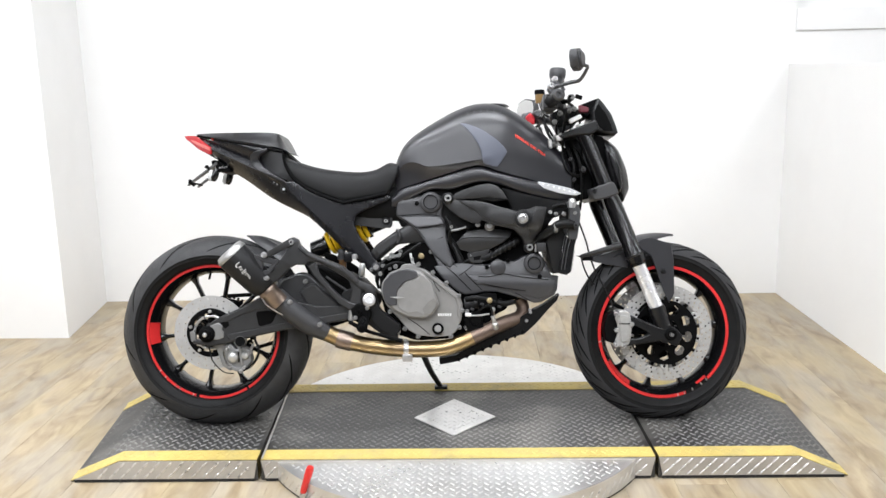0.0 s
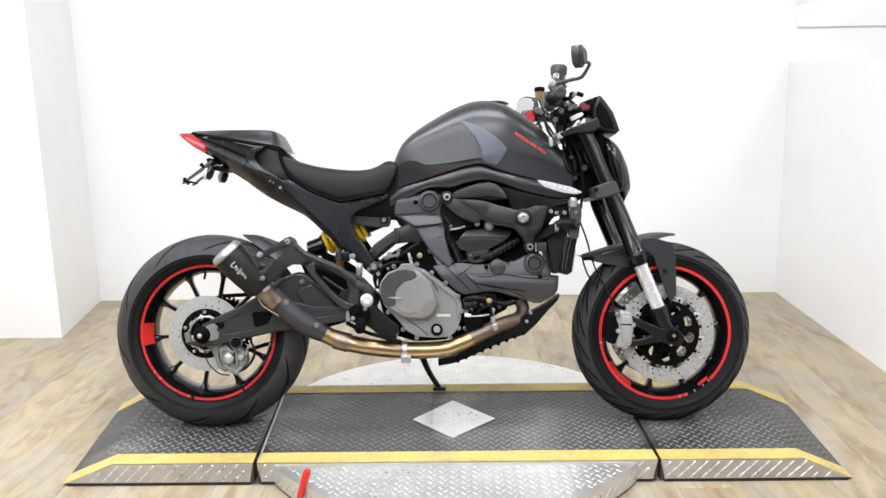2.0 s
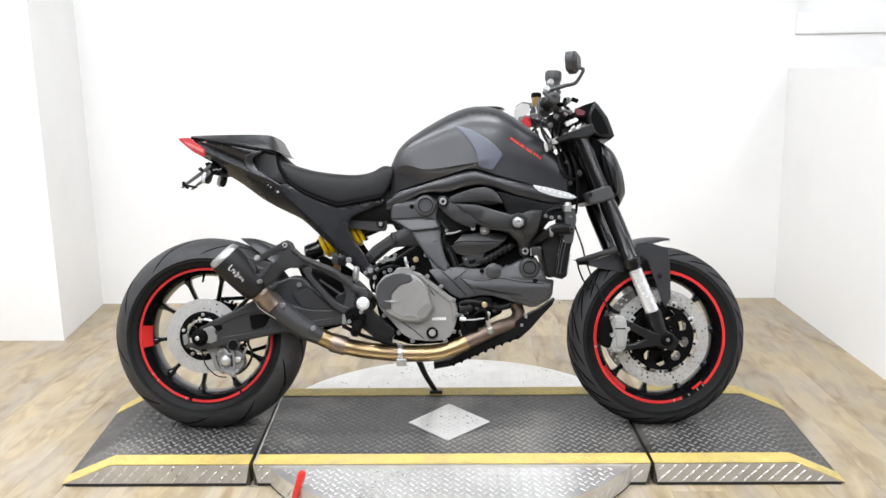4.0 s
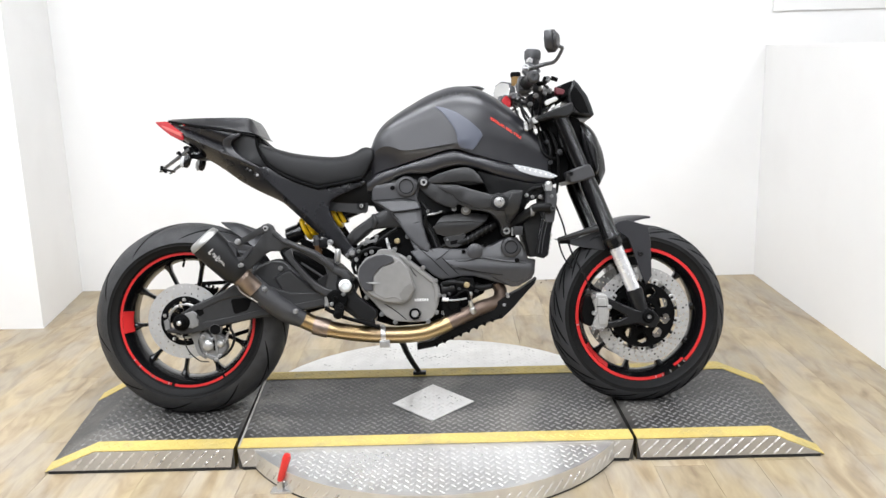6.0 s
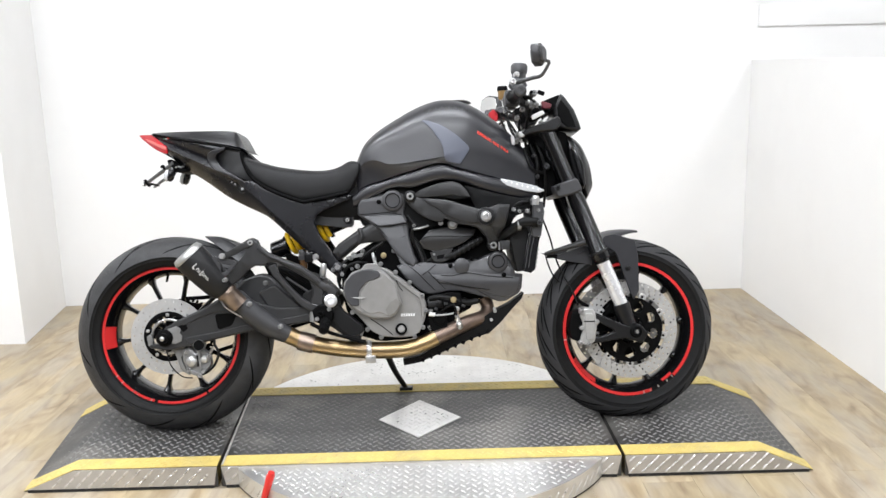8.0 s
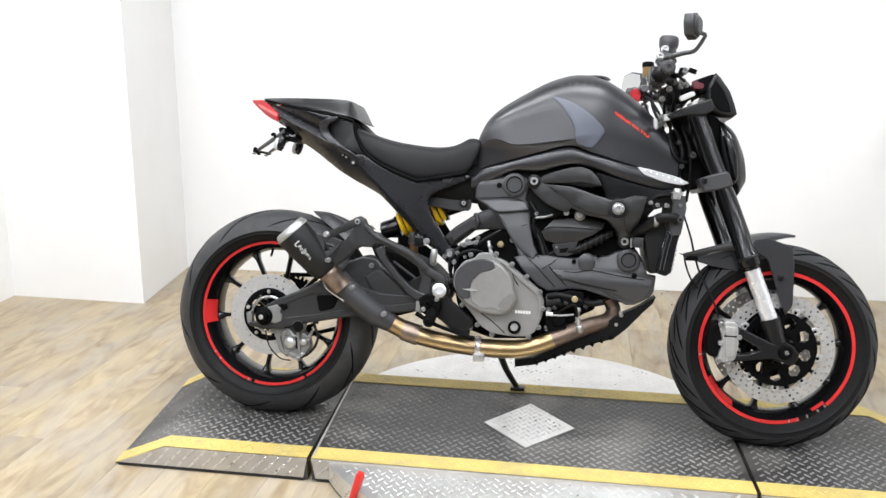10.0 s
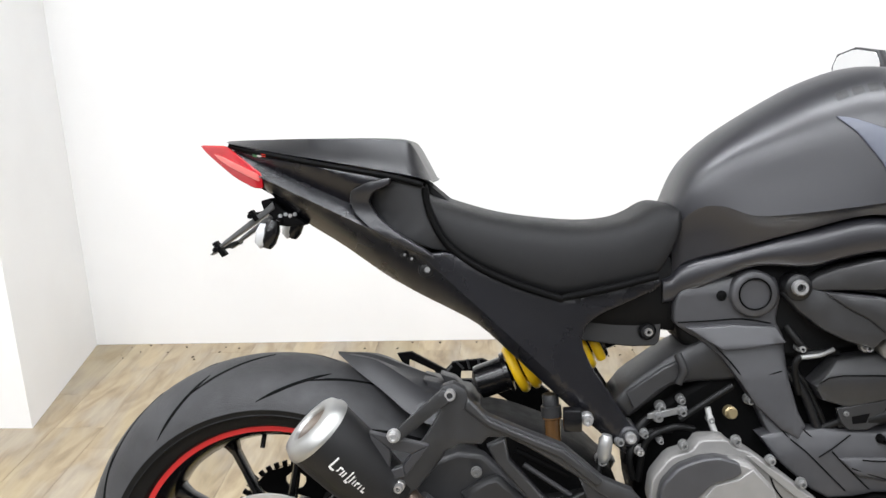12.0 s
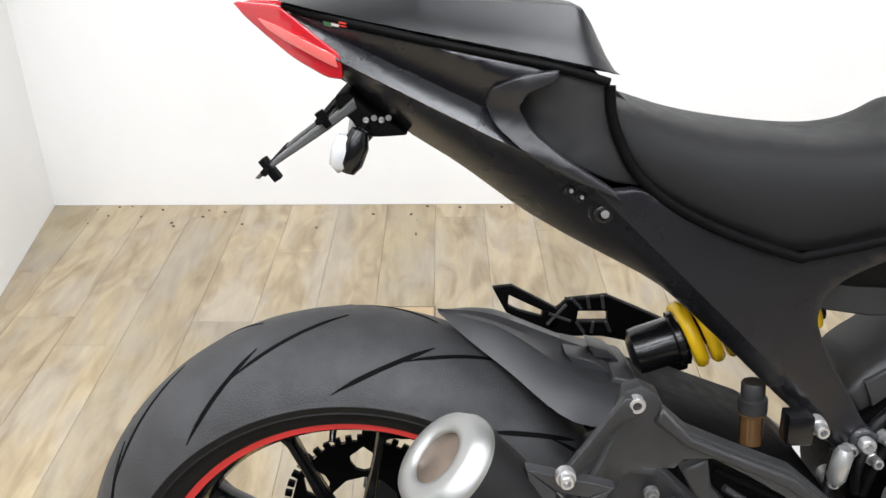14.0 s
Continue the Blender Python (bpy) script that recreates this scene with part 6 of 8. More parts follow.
def tank_skin(x, z):
    """Depth of the tank's side at x, z."""
    half = tank_side(max(-0.125, min(0.445, x)))
    for (ya, za), (yb, zb) in zip(half, half[1:]):
        if zb <= z <= za and za > zb:
            return -(ya + (yb - ya) * (za - z) / (za - zb))
    return -half[-2][0]


shield = [(0.086, 0.972), (0.109, 0.968), (0.155, 0.949), (0.199, 0.918), (0.231, 0.886), (0.236, 0.872), (0.218, 0.845), (0.203, 0.827), (0.161, 0.838), (0.156, 0.856), (0.154, 0.879), (0.144, 0.903), (0.114, 0.946)]
part("tank_shield", slab(shield, -0.0035, 0.004, 0.0018, 1, tank_skin, step=0.009), SATIN_GREY, tank, "grey faceted shoulder plate")
bm = bmesh.new()
L0, L1 = Vector((0.262, -0.125, 0.928)), Vector((0.36, -0.12, 0.865))
for k in range(8):
    for f0, f1, lo, hi in ((0.04, 0.30, 0.0, 1.0), (0.66, 0.92, 0.0, 1.0), (0.30, 0.66, 0.72, 1.0), (0.30, 0.66, 0.0, 0.30)):
        if (k, lo, f0) in ((2, 0.72, 0.30), (3, 0.0, 0.66), (5, 0.0, 0.66), (6, 0.0, 0.30), (7, 0.72, 0.30)):
            continue
        out = []
        for f, h in ((f0, lo), (f1, lo), (f1, hi), (f0, hi)):
            s = (k + f) / 8
            out.append((L0.x + (L1.x - L0.x) * s, L0.z + (L1.z - L0.z) * s + (h - 0.5) * 0.0086))
        slab(out, -0.002, 0.001, 0.0002, 0, lambda x, z: tank_skin(x, z), bm=bm, step=0.05)
part("lettering", bm, LETTER_RED, tank, "red lettering strokes")
bm = bmesh.new()
for k in range(7):
    x0 = 0.095 + 0.021 * k
    out = [(x0, curve_at(tank_top, x0) - 0.030), (x0 + 0.015, curve_at(tank_top, x0 + 0.015) - 0.030), (x0 + 0.015, curve_at(tank_top, x0 + 0.015) - 0.041), (x0, curve_at(tank_top, x0) - 0.041)]
    slab(out, -0.0012, 0.001, 0.0002, 0, lambda x, z: tank_skin(x, z), bm=bm, step=0.05)
part("lettering", bm, PLASTIC, tank, "faint grey lettering strokes")
cap = (0.205, 0, curve_at(tank_top, 0.205))
part("filler_cap", lathe([(0, 0.001), (0.034, 0.001), (0.040, -0.001), (0.046, -0.006), (0, -0.006)], Matrix.Translation(cap) @ pose(0, 0, 0, 90, 0, 0), 32), FRAME_BLACK, tank)

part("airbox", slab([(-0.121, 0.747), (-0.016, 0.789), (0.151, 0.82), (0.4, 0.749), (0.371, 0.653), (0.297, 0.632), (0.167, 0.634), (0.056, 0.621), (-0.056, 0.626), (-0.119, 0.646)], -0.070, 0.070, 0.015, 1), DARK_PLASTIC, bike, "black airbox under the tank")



def line(flat, y):
    """A line in space from (x, z) points at one depth."""
    return [(x, y, z) for x, z in flat]


def grooves(parent, y, *lines, r=0.0011):
    """Fine parting grooves on a cover."""
    for flat in lines:
        part("parting_groove", tube(line(flat, y), r, 6, 3), CASE_BLACK, parent)


# band below the tank: side cover from the seat to the fork
BAND = bend_of([(-0.14, -0.068), (-0.07, -0.084), (0.0, -0.099), (0.07, -0.114), (0.14, -0.127), (0.20, -0.131), (0.28, -0.130), (0.36, -0.120), (0.45, -0.106)])
band_top = [(-0.131, 0.741), (-0.116, 0.761), (-0.041, 0.782), (0.051, 0.808), (0.141, 0.829), (0.203, 0.812), (0.275, 0.791), (0.375, 0.769), (0.468, 0.743)]
band_low = [(-0.132, 0.705), (-0.073, 0.736), (-0.014, 0.761), (0.059, 0.761), (0.104, 0.774), (0.146, 0.782), (0.178, 0.78), (0.221, 0.768), (0.292, 0.743), (0.365, 0.724), (0.42, 0.716), (0.467, 0.723)]
for s in (-1, 1):
    bm = bmesh.new()
    rows = []
    for k in range(49):
        x = -0.140 + 0.592 * k / 48
        zt, zb = curve_at(band_top, x), curve_at(band_low, x)
        rows.append([bm.verts.new((x, -s * (BAND(x, 0) + o), zb + (zt - zb) * f)) for f, o in ((0.04, 0.03), (0.0, 0.010), (0.02, 0.004), (0.10, 0.0), (0.45, -0.004), (0.75, -0.004), (0.93, -0.001), (0.99, 0.004), (1.0, 0.012), (1.22, 0.045))])
    for p, q in zip(rows, rows[1:]):
        for i in range(10):
            bm.faces.new((p[i], p[(i + 1) % 10], q[(i + 1) % 10], q[i]))
    bm.faces.new(rows[0])
    bm.faces.new(rows[-1][::-1])
    part("tank_band", bm, MATT_BLACK, bike, "matte black side cover below the tank", sharp=60)
drl = [(0.33, 0.781), (0.37, 0.773), (0.441, 0.755), (0.473, 0.739), (0.452, 0.732), (0.402, 0.74), (0.341, 0.761)]
strip = part("indicator_strip", slab(drl, -0.126, -0.104, 0.004, 1), LENS_CLEAR, bike, "clear lens indicator strip on the side cover")
for k in range(7):
    c = Vector((0.35, -0.126, 0.771)).lerp(Vector((0.45, -0.126, 0.742)), k / 6)
    part("strip_bead", lathe([(0, -0.003), (0.0028, -0.002), (0.0038, 0.001), (0, 0.001)], Matrix.Translation(c), 10), WHITE_TAPE, strip)
RAIL_Y = [(0.02, -0.092), (0.10, -0.112), (0.20, -0.146), (0.28, -0.164), (0.36, -0.160)]


def rail_depth(x, z):
    """Depth of the front frame: it flares forwards and draws in towards its lower foot."""
    return curve_at(RAIL_Y, x) + 0.95 * max(0.0, 0.64 - z)


for s in (-1, 1):
    def flare(x, z, s=s):
        return -s * rail_depth(x, z)

    part("side_infill", slab([(0.211, 0.767), (0.294, 0.74), (0.393, 0.717), (0.456, 0.723), (0.428, 0.687), (0.374, 0.659), (0.346, 0.602), (0.327, 0.539), (0.291, 0.566), (0.265, 0.639), (0.248, 0.694)], s * -0.035, s * -0.060, 0.006, 1, flare), DARK_PLASTIC, bike, "dark air duct panel")
    duct = part("air_duct", slab([(0.053, 0.732), (0.07, 0.748), (0.095, 0.759), (0.144, 0.772), (0.178, 0.775), (0.203, 0.766), (0.221, 0.748), (0.235, 0.722), (0.179, 0.732), (0.131, 0.729), (0.077, 0.727)], s * 0.002, s * -0.050, 0.005, 0, flare), PLASTIC, bike, "black intake cover")
    part("duct_facet", slab([(0.08, 0.73), (0.131, 0.733), (0.177, 0.737), (0.21, 0.73), (0.233, 0.722), (0.192, 0.717), (0.149, 0.724)], s * -0.002, s * -0.05, 0.003, 0, flare), DARK_PLASTIC, duct)
    main_rail = part("frame_rail", slab([(0.028, 0.72), (0.034, 0.738), (0.05, 0.745), (0.064, 0.732), (0.077, 0.726), (0.148, 0.72), (0.172, 0.714), (0.214, 0.699), (0.261, 0.686), (0.297, 0.69), (0.322, 0.699), (0.357, 0.697), (0.35, 0.661), (0.339, 0.625), (0.32, 0.595), (0.329, 0.573), (0.315, 0.552), (0.293, 0.56), (0.283, 0.596), (0.255, 0.627), (0.224, 0.636), (0.196, 0.64), (0.153, 0.66), (0.142, 0.646), (0.112, 0.654), (0.081, 0.669), (0.049, 0.695)], s * 0.0, s * -0.040, 0.005, 0, flare), PLASTIC, bike, "black cast front frame rail")
    part("rail_face", slab([(0.08, 0.724), (0.148, 0.718), (0.172, 0.712), (0.214, 0.697), (0.262, 0.682), (0.265, 0.646), (0.23, 0.641), (0.194, 0.651), (0.155, 0.669), (0.134, 0.688), (0.109, 0.702)], s * 0.006, s * -0.003, 0.005, 0, flare), PLASTIC, main_rail)
    part("rail_gusset", slab([(0.297, 0.635), (0.323, 0.692), (0.352, 0.693), (0.344, 0.659), (0.333, 0.627), (0.317, 0.595), (0.308, 0.599)], s * 0.004, s * -0.003, 0.003, 0, flare), PLASTIC, main_rail)
for px, r in (((0.045, -0.102, 0.732), 0.0115), ((0.306, -0.102, 0.57), 0.0115)):
    part("rail_bolt", bolt(*px, r), BRIGHT_BOLT, bike, "bright steel bolt")
    part("rail_boss", lathe(disc_profile(r * 1.65, -0.003, 0.03), Matrix.Translation(px), 24), FRAME_BLACK, bike)
px = (0.281, -0.170, 0.662)
part("rail_boss", lathe([(0, -0.002), (0.016, -0.002), (0.020, -0.007), (0.027, -0.006), (0.029, 0.03), (0, 0.03)], Matrix.Translation(px), 28), FRAME_BLACK, bike)
part("rail_bolt", bolt(px[0], px[1] - 0.004, px[2], 0.013, 0.010), BRIGHT_BOLT, bike, "bright steel bolt")

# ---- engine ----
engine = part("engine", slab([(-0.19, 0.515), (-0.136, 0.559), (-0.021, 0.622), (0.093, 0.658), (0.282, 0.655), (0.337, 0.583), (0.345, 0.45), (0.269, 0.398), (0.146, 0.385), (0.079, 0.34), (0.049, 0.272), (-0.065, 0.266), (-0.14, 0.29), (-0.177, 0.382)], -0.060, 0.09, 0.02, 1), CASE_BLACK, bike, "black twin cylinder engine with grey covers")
cover = part("clutch_cover", slab([(-0.173, 0.432), (-0.169, 0.465), (-0.144, 0.497), (-0.113, 0.507), (-0.102, 0.522), (-0.066, 0.523), (-0.052, 0.51), (-0.03, 0.503), (0.024, 0.462), (0.077, 0.42), (0.088, 0.389), (0.084, 0.347), (0.067, 0.306), (0.046, 0.291), (0.003, 0.288), (-0.057, 0.294), (-0.089, 0.313), (-0.118, 0.35), (-0.157, 0.392)], -0.142, -0.10, 0.004, 1), ENGINE_GREY, engine, "grey cast clutch cover")
part("cover_rim", slab([(-0.038, 0.5), (-0.029, 0.501), (0.024, 0.461), (0.076, 0.419), (0.084, 0.39), (0.08, 0.35), (0.071, 0.354), (0.073, 0.386), (0.065, 0.412), (0.02, 0.448), (-0.01, 0.474)], -0.148, -0.140, 0.003, 0), ENGINE_GREY, cover)
dome = part("cover_dome", slab([(-0.163, 0.441), (-0.157, 0.469), (-0.135, 0.492), (-0.106, 0.501), (-0.061, 0.504), (-0.038, 0.496), (-0.006, 0.46), (0.004, 0.417), (0.013, 0.395), (-0.008, 0.361), (-0.031, 0.35), (-0.087, 0.355), (-0.127, 0.375), (-0.155, 0.401)], -0.170, -0.140, 0.011, 1), ENGINE_GREY, cover)
part("cover_facet", slab([(-0.057, 0.476), (-0.037, 0.49), (-0.009, 0.458), (0.001, 0.416), (0.008, 0.397), (-0.011, 0.368), (-0.032, 0.359), (-0.057, 0.372), (-0.086, 0.366), (-0.117, 0.386), (-0.115, 0.438), (-0.088, 0.468)], -0.1728, -0.165, 0.003, 0), ENGINE_GREY, cover)
part("cover_patch", slab([(-0.039, 0.38), (-0.021, 0.404), (-0.003, 0.415), (0.008, 0.397), (-0.01, 0.368), (-0.032, 0.362)], -0.1740, -0.168, 0.001, 0), ENGINE_MID, cover)
part("cover_dark", slab([(-0.166, 0.445), (-0.16, 0.47), (-0.138, 0.494), (-0.109, 0.505), (-0.084, 0.508), (-0.056, 0.5), (-0.052, 0.484), (-0.063, 0.477), (-0.092, 0.469), (-0.118, 0.442), (-0.12, 0.415), (-0.12, 0.394), (-0.144, 0.392), (-0.161, 0.412)], -0.1745, -0.150, 0.005, 1), ENGINE_DARK, cover, "darker grey shoulder of the cover")
part("cover_scuff", slab([(-0.142, 0.42), (-0.117, 0.422), (-0.095, 0.418), (-0.117, 0.415)], -0.1768, -0.174, 0.0004, 0), LETTER_GREY, cover, "pale scuff mark")
for spot in ((-0.125, -0.143, 0.515), (-0.052, -0.143, 0.521), (-0.006, -0.149, 0.494), (0.037, -0.149, 0.461), (0.076, -0.149, 0.419), (0.086, -0.149, 0.372), (0.076, -0.143, 0.318), (0.049, -0.143, 0.289), (-0.056, -0.143, 0.29), (-0.099, -0.143, 0.316), (-0.145, -0.143, 0.371)):
    part("cover_bolt", bolt(*spot, 0.0055, 0.007), CAST_GREY, cover)
part("oil_cap", turned((0.007, -0.142, 0.315), (0.008, -0.156, 0.316), [(0, 0), (0.0185, 0), (0.0185, 0.8), (0.0165, 1), (0.0135, 1), (0.0125, 0.7), (0, 0.7)], 28), CASE_BLACK, cover, "dark ringed sight cap")
part("oil_cap_face", turned((0.008, -0.15, 0.316), (0.008, -0.157, 0.317), [(0, 0), (0.0115, 0), (0.0105, 1), (0, 1)], 24), ENGINE_GREY, cover)
mark = [(0.008, 0.355), (0.053, 0.354)]
bm = bmesh.new()
for k in range(6):
    x0 = mark[0][0] + (mark[1][0] - mark[0][0]) * k / 6
    slab([(x0, mark[0][1]), (x0 + 0.0055, mark[0][1]), (x0 + 0.0055, mark[0][1] + 0.0085), (x0, mark[0][1] + 0.0085)], -0.1432, -0.140, 0.0002, 0, bm=bm)
part("cover_mark", bm, LETTER_WHITE, cover, "pale cast lettering bars")
grooves(cover, -0.1425, [(-0.088, 0.349), (-0.056, 0.328), (-0.02, 0.297)], [(-0.01, 0.488), (0.001, 0.454), (0.015, 0.434)], r=0.0014)
# upper covers beside the cylinder
up = part("belt_cover", slab([(-0.126, 0.678), (-0.125, 0.705), (-0.118, 0.723), (-0.087, 0.741), (-0.037, 0.755), (-0.006, 0.763), (0.022, 0.748), (0.029, 0.716), (0.021, 0.679), (0.035, 0.654), (0.003, 0.643), (-0.052, 0.648), (-0.095, 0.656)], -0.078, -0.03, 0.006, 1, lambda x, z: 0.5 * max(0.0, z - 0.728), step=0.012), ENGINE_DARK, engine, "dark grey upper engine cover")
arm = part("belt_cover_arm", slab([(-0.118, 0.674), (-0.038, 0.678), (0.021, 0.674), (0.036, 0.65), (0.038, 0.601), (0.052, 0.546), (0.063, 0.525), (0.05, 0.508), (0.025, 0.522), (-0.011, 0.558), (-0.031, 0.59), (-0.057, 0.626), (-0.082, 0.648)], -0.090, -0.04, 0.007, 0, lambda x, z: 0.22 * max(0.0, z - 0.600) - 0.10 * max(0.0, 0.600 - z) + 0.4 * max(0.0, x - 0.012 - 0.28 * (0.65 - z)), step=0.010), ENGINE_DARK, up, sharp=26)
part("belt_cover_shelf", slab([(-0.108, 0.672), (-0.038, 0.676), (0.02, 0.672), (0.032, 0.65), (-0.015, 0.643), (-0.058, 0.64), (-0.08, 0.653)], -0.094, -0.076, 0.004, 0, lambda x, z: 0.32 * (z - 0.650), step=0.010), ENGINE_DARK, up)
grooves(up, -0.0885, [(-0.067, 0.644), (-0.044, 0.619), (-0.03, 0.6), (-0.014, 0.575), (0.013, 0.542), (0.037, 0.522), (0.05, 0.52)], [(-0.019, 0.593), (0.003, 0.6), (0.028, 0.607)])
grooves(up, -0.0785, [(-0.12, 0.679), (-0.072, 0.681), (-0.029, 0.683), (0.014, 0.676)])
part("round_cap", lathe([(0, -0.004), (0.022, -0.004), (0.024, -0.007), (0.031, -0.007), (0.034, -0.004), (0.034, 0.03), (0, 0.03)], Matrix.Translation((-0.012, -0.083, 0.721)), 40), ENGINE_DARK, up)
grooves(up, -0.0905, [((-0.012, -0.14, 0.721)[0] + 0.0225 * math.cos(a), (-0.012, -0.14, 0.721)[2] + 0.0225 * math.sin(a)) for a in (math.pi * k / 8 for k in range(17))], r=0.0013)
part("cap_hole", lathe(disc_profile(0.0075, -0.0815, -0.07), Matrix.Translation(((-0.057, -0.13, 0.718)[0], 0, (-0.057, -0.13, 0.718)[2])), 16), CASE_BLACK, up)
trunk = part("intake_trunk", slab([(-0.213, 0.560), (-0.189, 0.588), (-0.130, 0.628), (-0.072, 0.658), (-0.036, 0.656), (-0.008, 0.626), (-0.020, 0.590), (-0.060, 0.588), (-0.092, 0.588), (-0.129, 0.584), (-0.163, 0.556), (-0.192, 0.533)], -0.078, 0.03, 0.010, 1, lambda x, z: 0.30 * max(0.0, z - 0.600 - 0.55 * (x + 0.15)) + 0.22 * max(0.0, 0.580 + 0.5 * (x + 0.15) - z), step=0.012), PLASTIC, engine, "dark grey intake trunk")
part("trunk_face", slab([(-0.196, 0.576), (-0.142, 0.612), (-0.112, 0.626), (-0.104, 0.604), (-0.150, 0.577), (-0.184, 0.548)], -0.083, -0.070, 0.004, 0), PLASTIC, trunk)
part("trunk_collar", tube([(-0.122, -0.086, 0.634), (-0.114, -0.090, 0.610), (-0.120, -0.086, 0.590)], 0.006, 8), PLASTIC, trunk)
# back arm of the lower cover, with its parting lines
back_arm = part("lower_cover_arm", slab([(-0.017, 0.574), (0.012, 0.564), (0.065, 0.515), (0.083, 0.520), (0.121, 0.509), (0.100, 0.475), (0.068, 0.441), (0.037, 0.474), (0.009, 0.517)], -0.094, -0.04, 0.005, 0, lambda x, z: 0.25 * max(0.0, z - 0.50), step=0.012), ENGINE_DARK, engine)
grooves(back_arm, -0.0925, [(-0.006, 0.560), (0.038, 0.508), (0.082, 0.457)], [(0.070, 0.510), (0.036, 0.540)])
part("belt_post", tube([(0.026, -0.072, 0.611), (0.050, -0.075, 0.590), (0.066, -0.078, 0.566), (0.083, -0.080, 0.518)], 0.007, 10), FRAME_BLACK, engine)
part("belt_post", tube([(0.044, -0.072, 0.611), (0.066, -0.075, 0.585), (0.078, -0.078, 0.560), (0.094, -0.080, 0.522)], 0.004, 8), CABLE, engine)
for chip, r in (((-0.151, 0.541), 0.006), ((-0.116, 0.549), 0.0055), ((-0.075, 0.537), 0.0045), ((-0.171, 0.516), 0.005), ((-0.148, 0.506), 0.004)):
    part("hose_fitting", bolt(chip[0], -0.092, chip[1], r, 0.010), CAST_GREY, engine)
part("vent_pipe", tube([(-0.080, -0.094, 0.556), (-0.076, -0.096, 0.536), (-0.070, -0.094, 0.520)], 0.0045, 8), MACHINED, engine, "pale vent pipe")
part("clip_plate", slab([(-0.165, 0.545), (-0.110, 0.556), (-0.106, 0.548), (-0.150, 0.538), (-0.166, 0.538)], -0.090, -0.084, 0.001, 0), CAST_GREY, engine)
# cylinder head cover and hoses
head = part("head_cover", slab([(0.070, 0.588), (0.104, 0.624), (0.161, 0.632), (0.211, 0.629), (0.251, 0.622), (0.243, 0.604), (0.218, 0.585), (0.181, 0.567), (0.119, 0.554), (0.082, 0.566)], -0.106, -0.04, 0.005, 0, lambda x, z: 0.55 * max(0.0, z - 0.604) + 0.30 * max(0.0, 0.586 - z), step=0.009), PLASTIC, engine, "black faceted head cover", sharp=24)
plate_low = part("head_bracket", slab([(0.103, 0.553), (0.177, 0.565), (0.164, 0.529), (0.147, 0.521), (0.120, 0.521), (0.110, 0.532)], -0.098, -0.090, 0.003, 0), PLASTIC, head)
part("bracket_slot", slab([(0.124, 0.541), (0.150, 0.546), (0.145, 0.532), (0.126, 0.530)], -0.0988, -0.095, 0.001, 0), CASE_BLACK, plate_low)
part("bracket_bolt", bolt(0.116, -0.098, 0.546, 0.0035, 0.005), CAST_GREY, plate_low)
grooves(head, -0.1075, [(0.074, 0.592), (0.108, 0.604), (0.240, 0.600)])
part("head_bolt", bolt(*(0.178, -0.102, 0.642), 0.010), BRIGHT_BOLT, engine)
part("head_boss", lathe(disc_profile(0.016, -0.004, 0.03), Matrix.Translation((0.178, -0.10, 0.64)), 20), ENGINE_GREY, engine)
part("coolant_hose", tube([(0.11, -0.08, 0.529), (0.175, -0.09, 0.541), (0.228, -0.092, 0.571), (0.27, -0.085, 0.592)], 0.012, 12), CABLE, engine)
for k in range(6):
    f = k / 5
    part("hose_ring", lathe(ring_profile(0.0115, 0.0155, -0.003, 0.003), Matrix.Translation(Vector((0.182, -0.090, 0.545)).lerp(Vector((0.257, -0.090, 0.585)), f)) @ pose(0, 0, 0, 0, 25, 90), 16), FRAME_BLACK, engine)
# lower belt cover running forward
low = part("lower_cover", slab([(-0.004, 0.511), (0.026, 0.52), (0.061, 0.519), (0.086, 0.521), (0.169, 0.516), (0.2, 0.525), (0.259, 0.526), (0.285, 0.54), (0.308, 0.548), (0.341, 0.548), (0.358, 0.522), (0.374, 0.479), (0.397, 0.475), (0.393, 0.433), (0.384, 0.415), (0.342, 0.391), (0.319, 0.389), (0.288, 0.401), (0.199, 0.427), (0.157, 0.428), (0.126, 0.421), (0.094, 0.419), (0.067, 0.434), (0.024, 0.473)], -0.100, -0.04, 0.006, 0, lambda x, z: 0.30 * max(0.0, z - 0.488) + 0.25 * max(0.0, 0.425 - z), step=0.012), ENGINE_DARK, engine, "dark grey lower belt cover")
part("lower_cover_step", slab([(0.105, 0.481), (0.176, 0.482), (0.223, 0.49), (0.289, 0.48), (0.389, 0.468), (0.385, 0.436), (0.37, 0.418), (0.338, 0.401), (0.299, 0.412), (0.234, 0.434), (0.13, 0.456)], -0.1075, -0.094, 0.004, 0, lambda x, z: 0.22 * abs(z - 0.462 + 0.05 * (x - 0.10)), step=0.010), ENGINE_DARK, low)
grooves(low, -0.1008, [(0.078, 0.482), (0.099, 0.496), (0.122, 0.515)], [(0.097, 0.49), (0.116, 0.469), (0.15, 0.434)], [(0.037, 0.509), (0.059, 0.491), (0.087, 0.462), (0.116, 0.432)])
grooves(low, -0.1060, [(0.138, 0.479), (0.175, 0.477), (0.222, 0.485), (0.288, 0.473), (0.365, 0.465)], [(0.123, 0.467), (0.173, 0.45), (0.234, 0.438), (0.291, 0.429)], [(0.257, 0.424), (0.284, 0.409), (0.305, 0.398)])
part("round_cap", lathe([(0, -0.003), (0.019, -0.003), (0.021, -0.006), (0.029, -0.006), (0.032, -0.003), (0.032, 0.03), (0, 0.03)], Matrix.Translation((0.319, -0.106, 0.518)), 40), ENGINE_DARK, low)
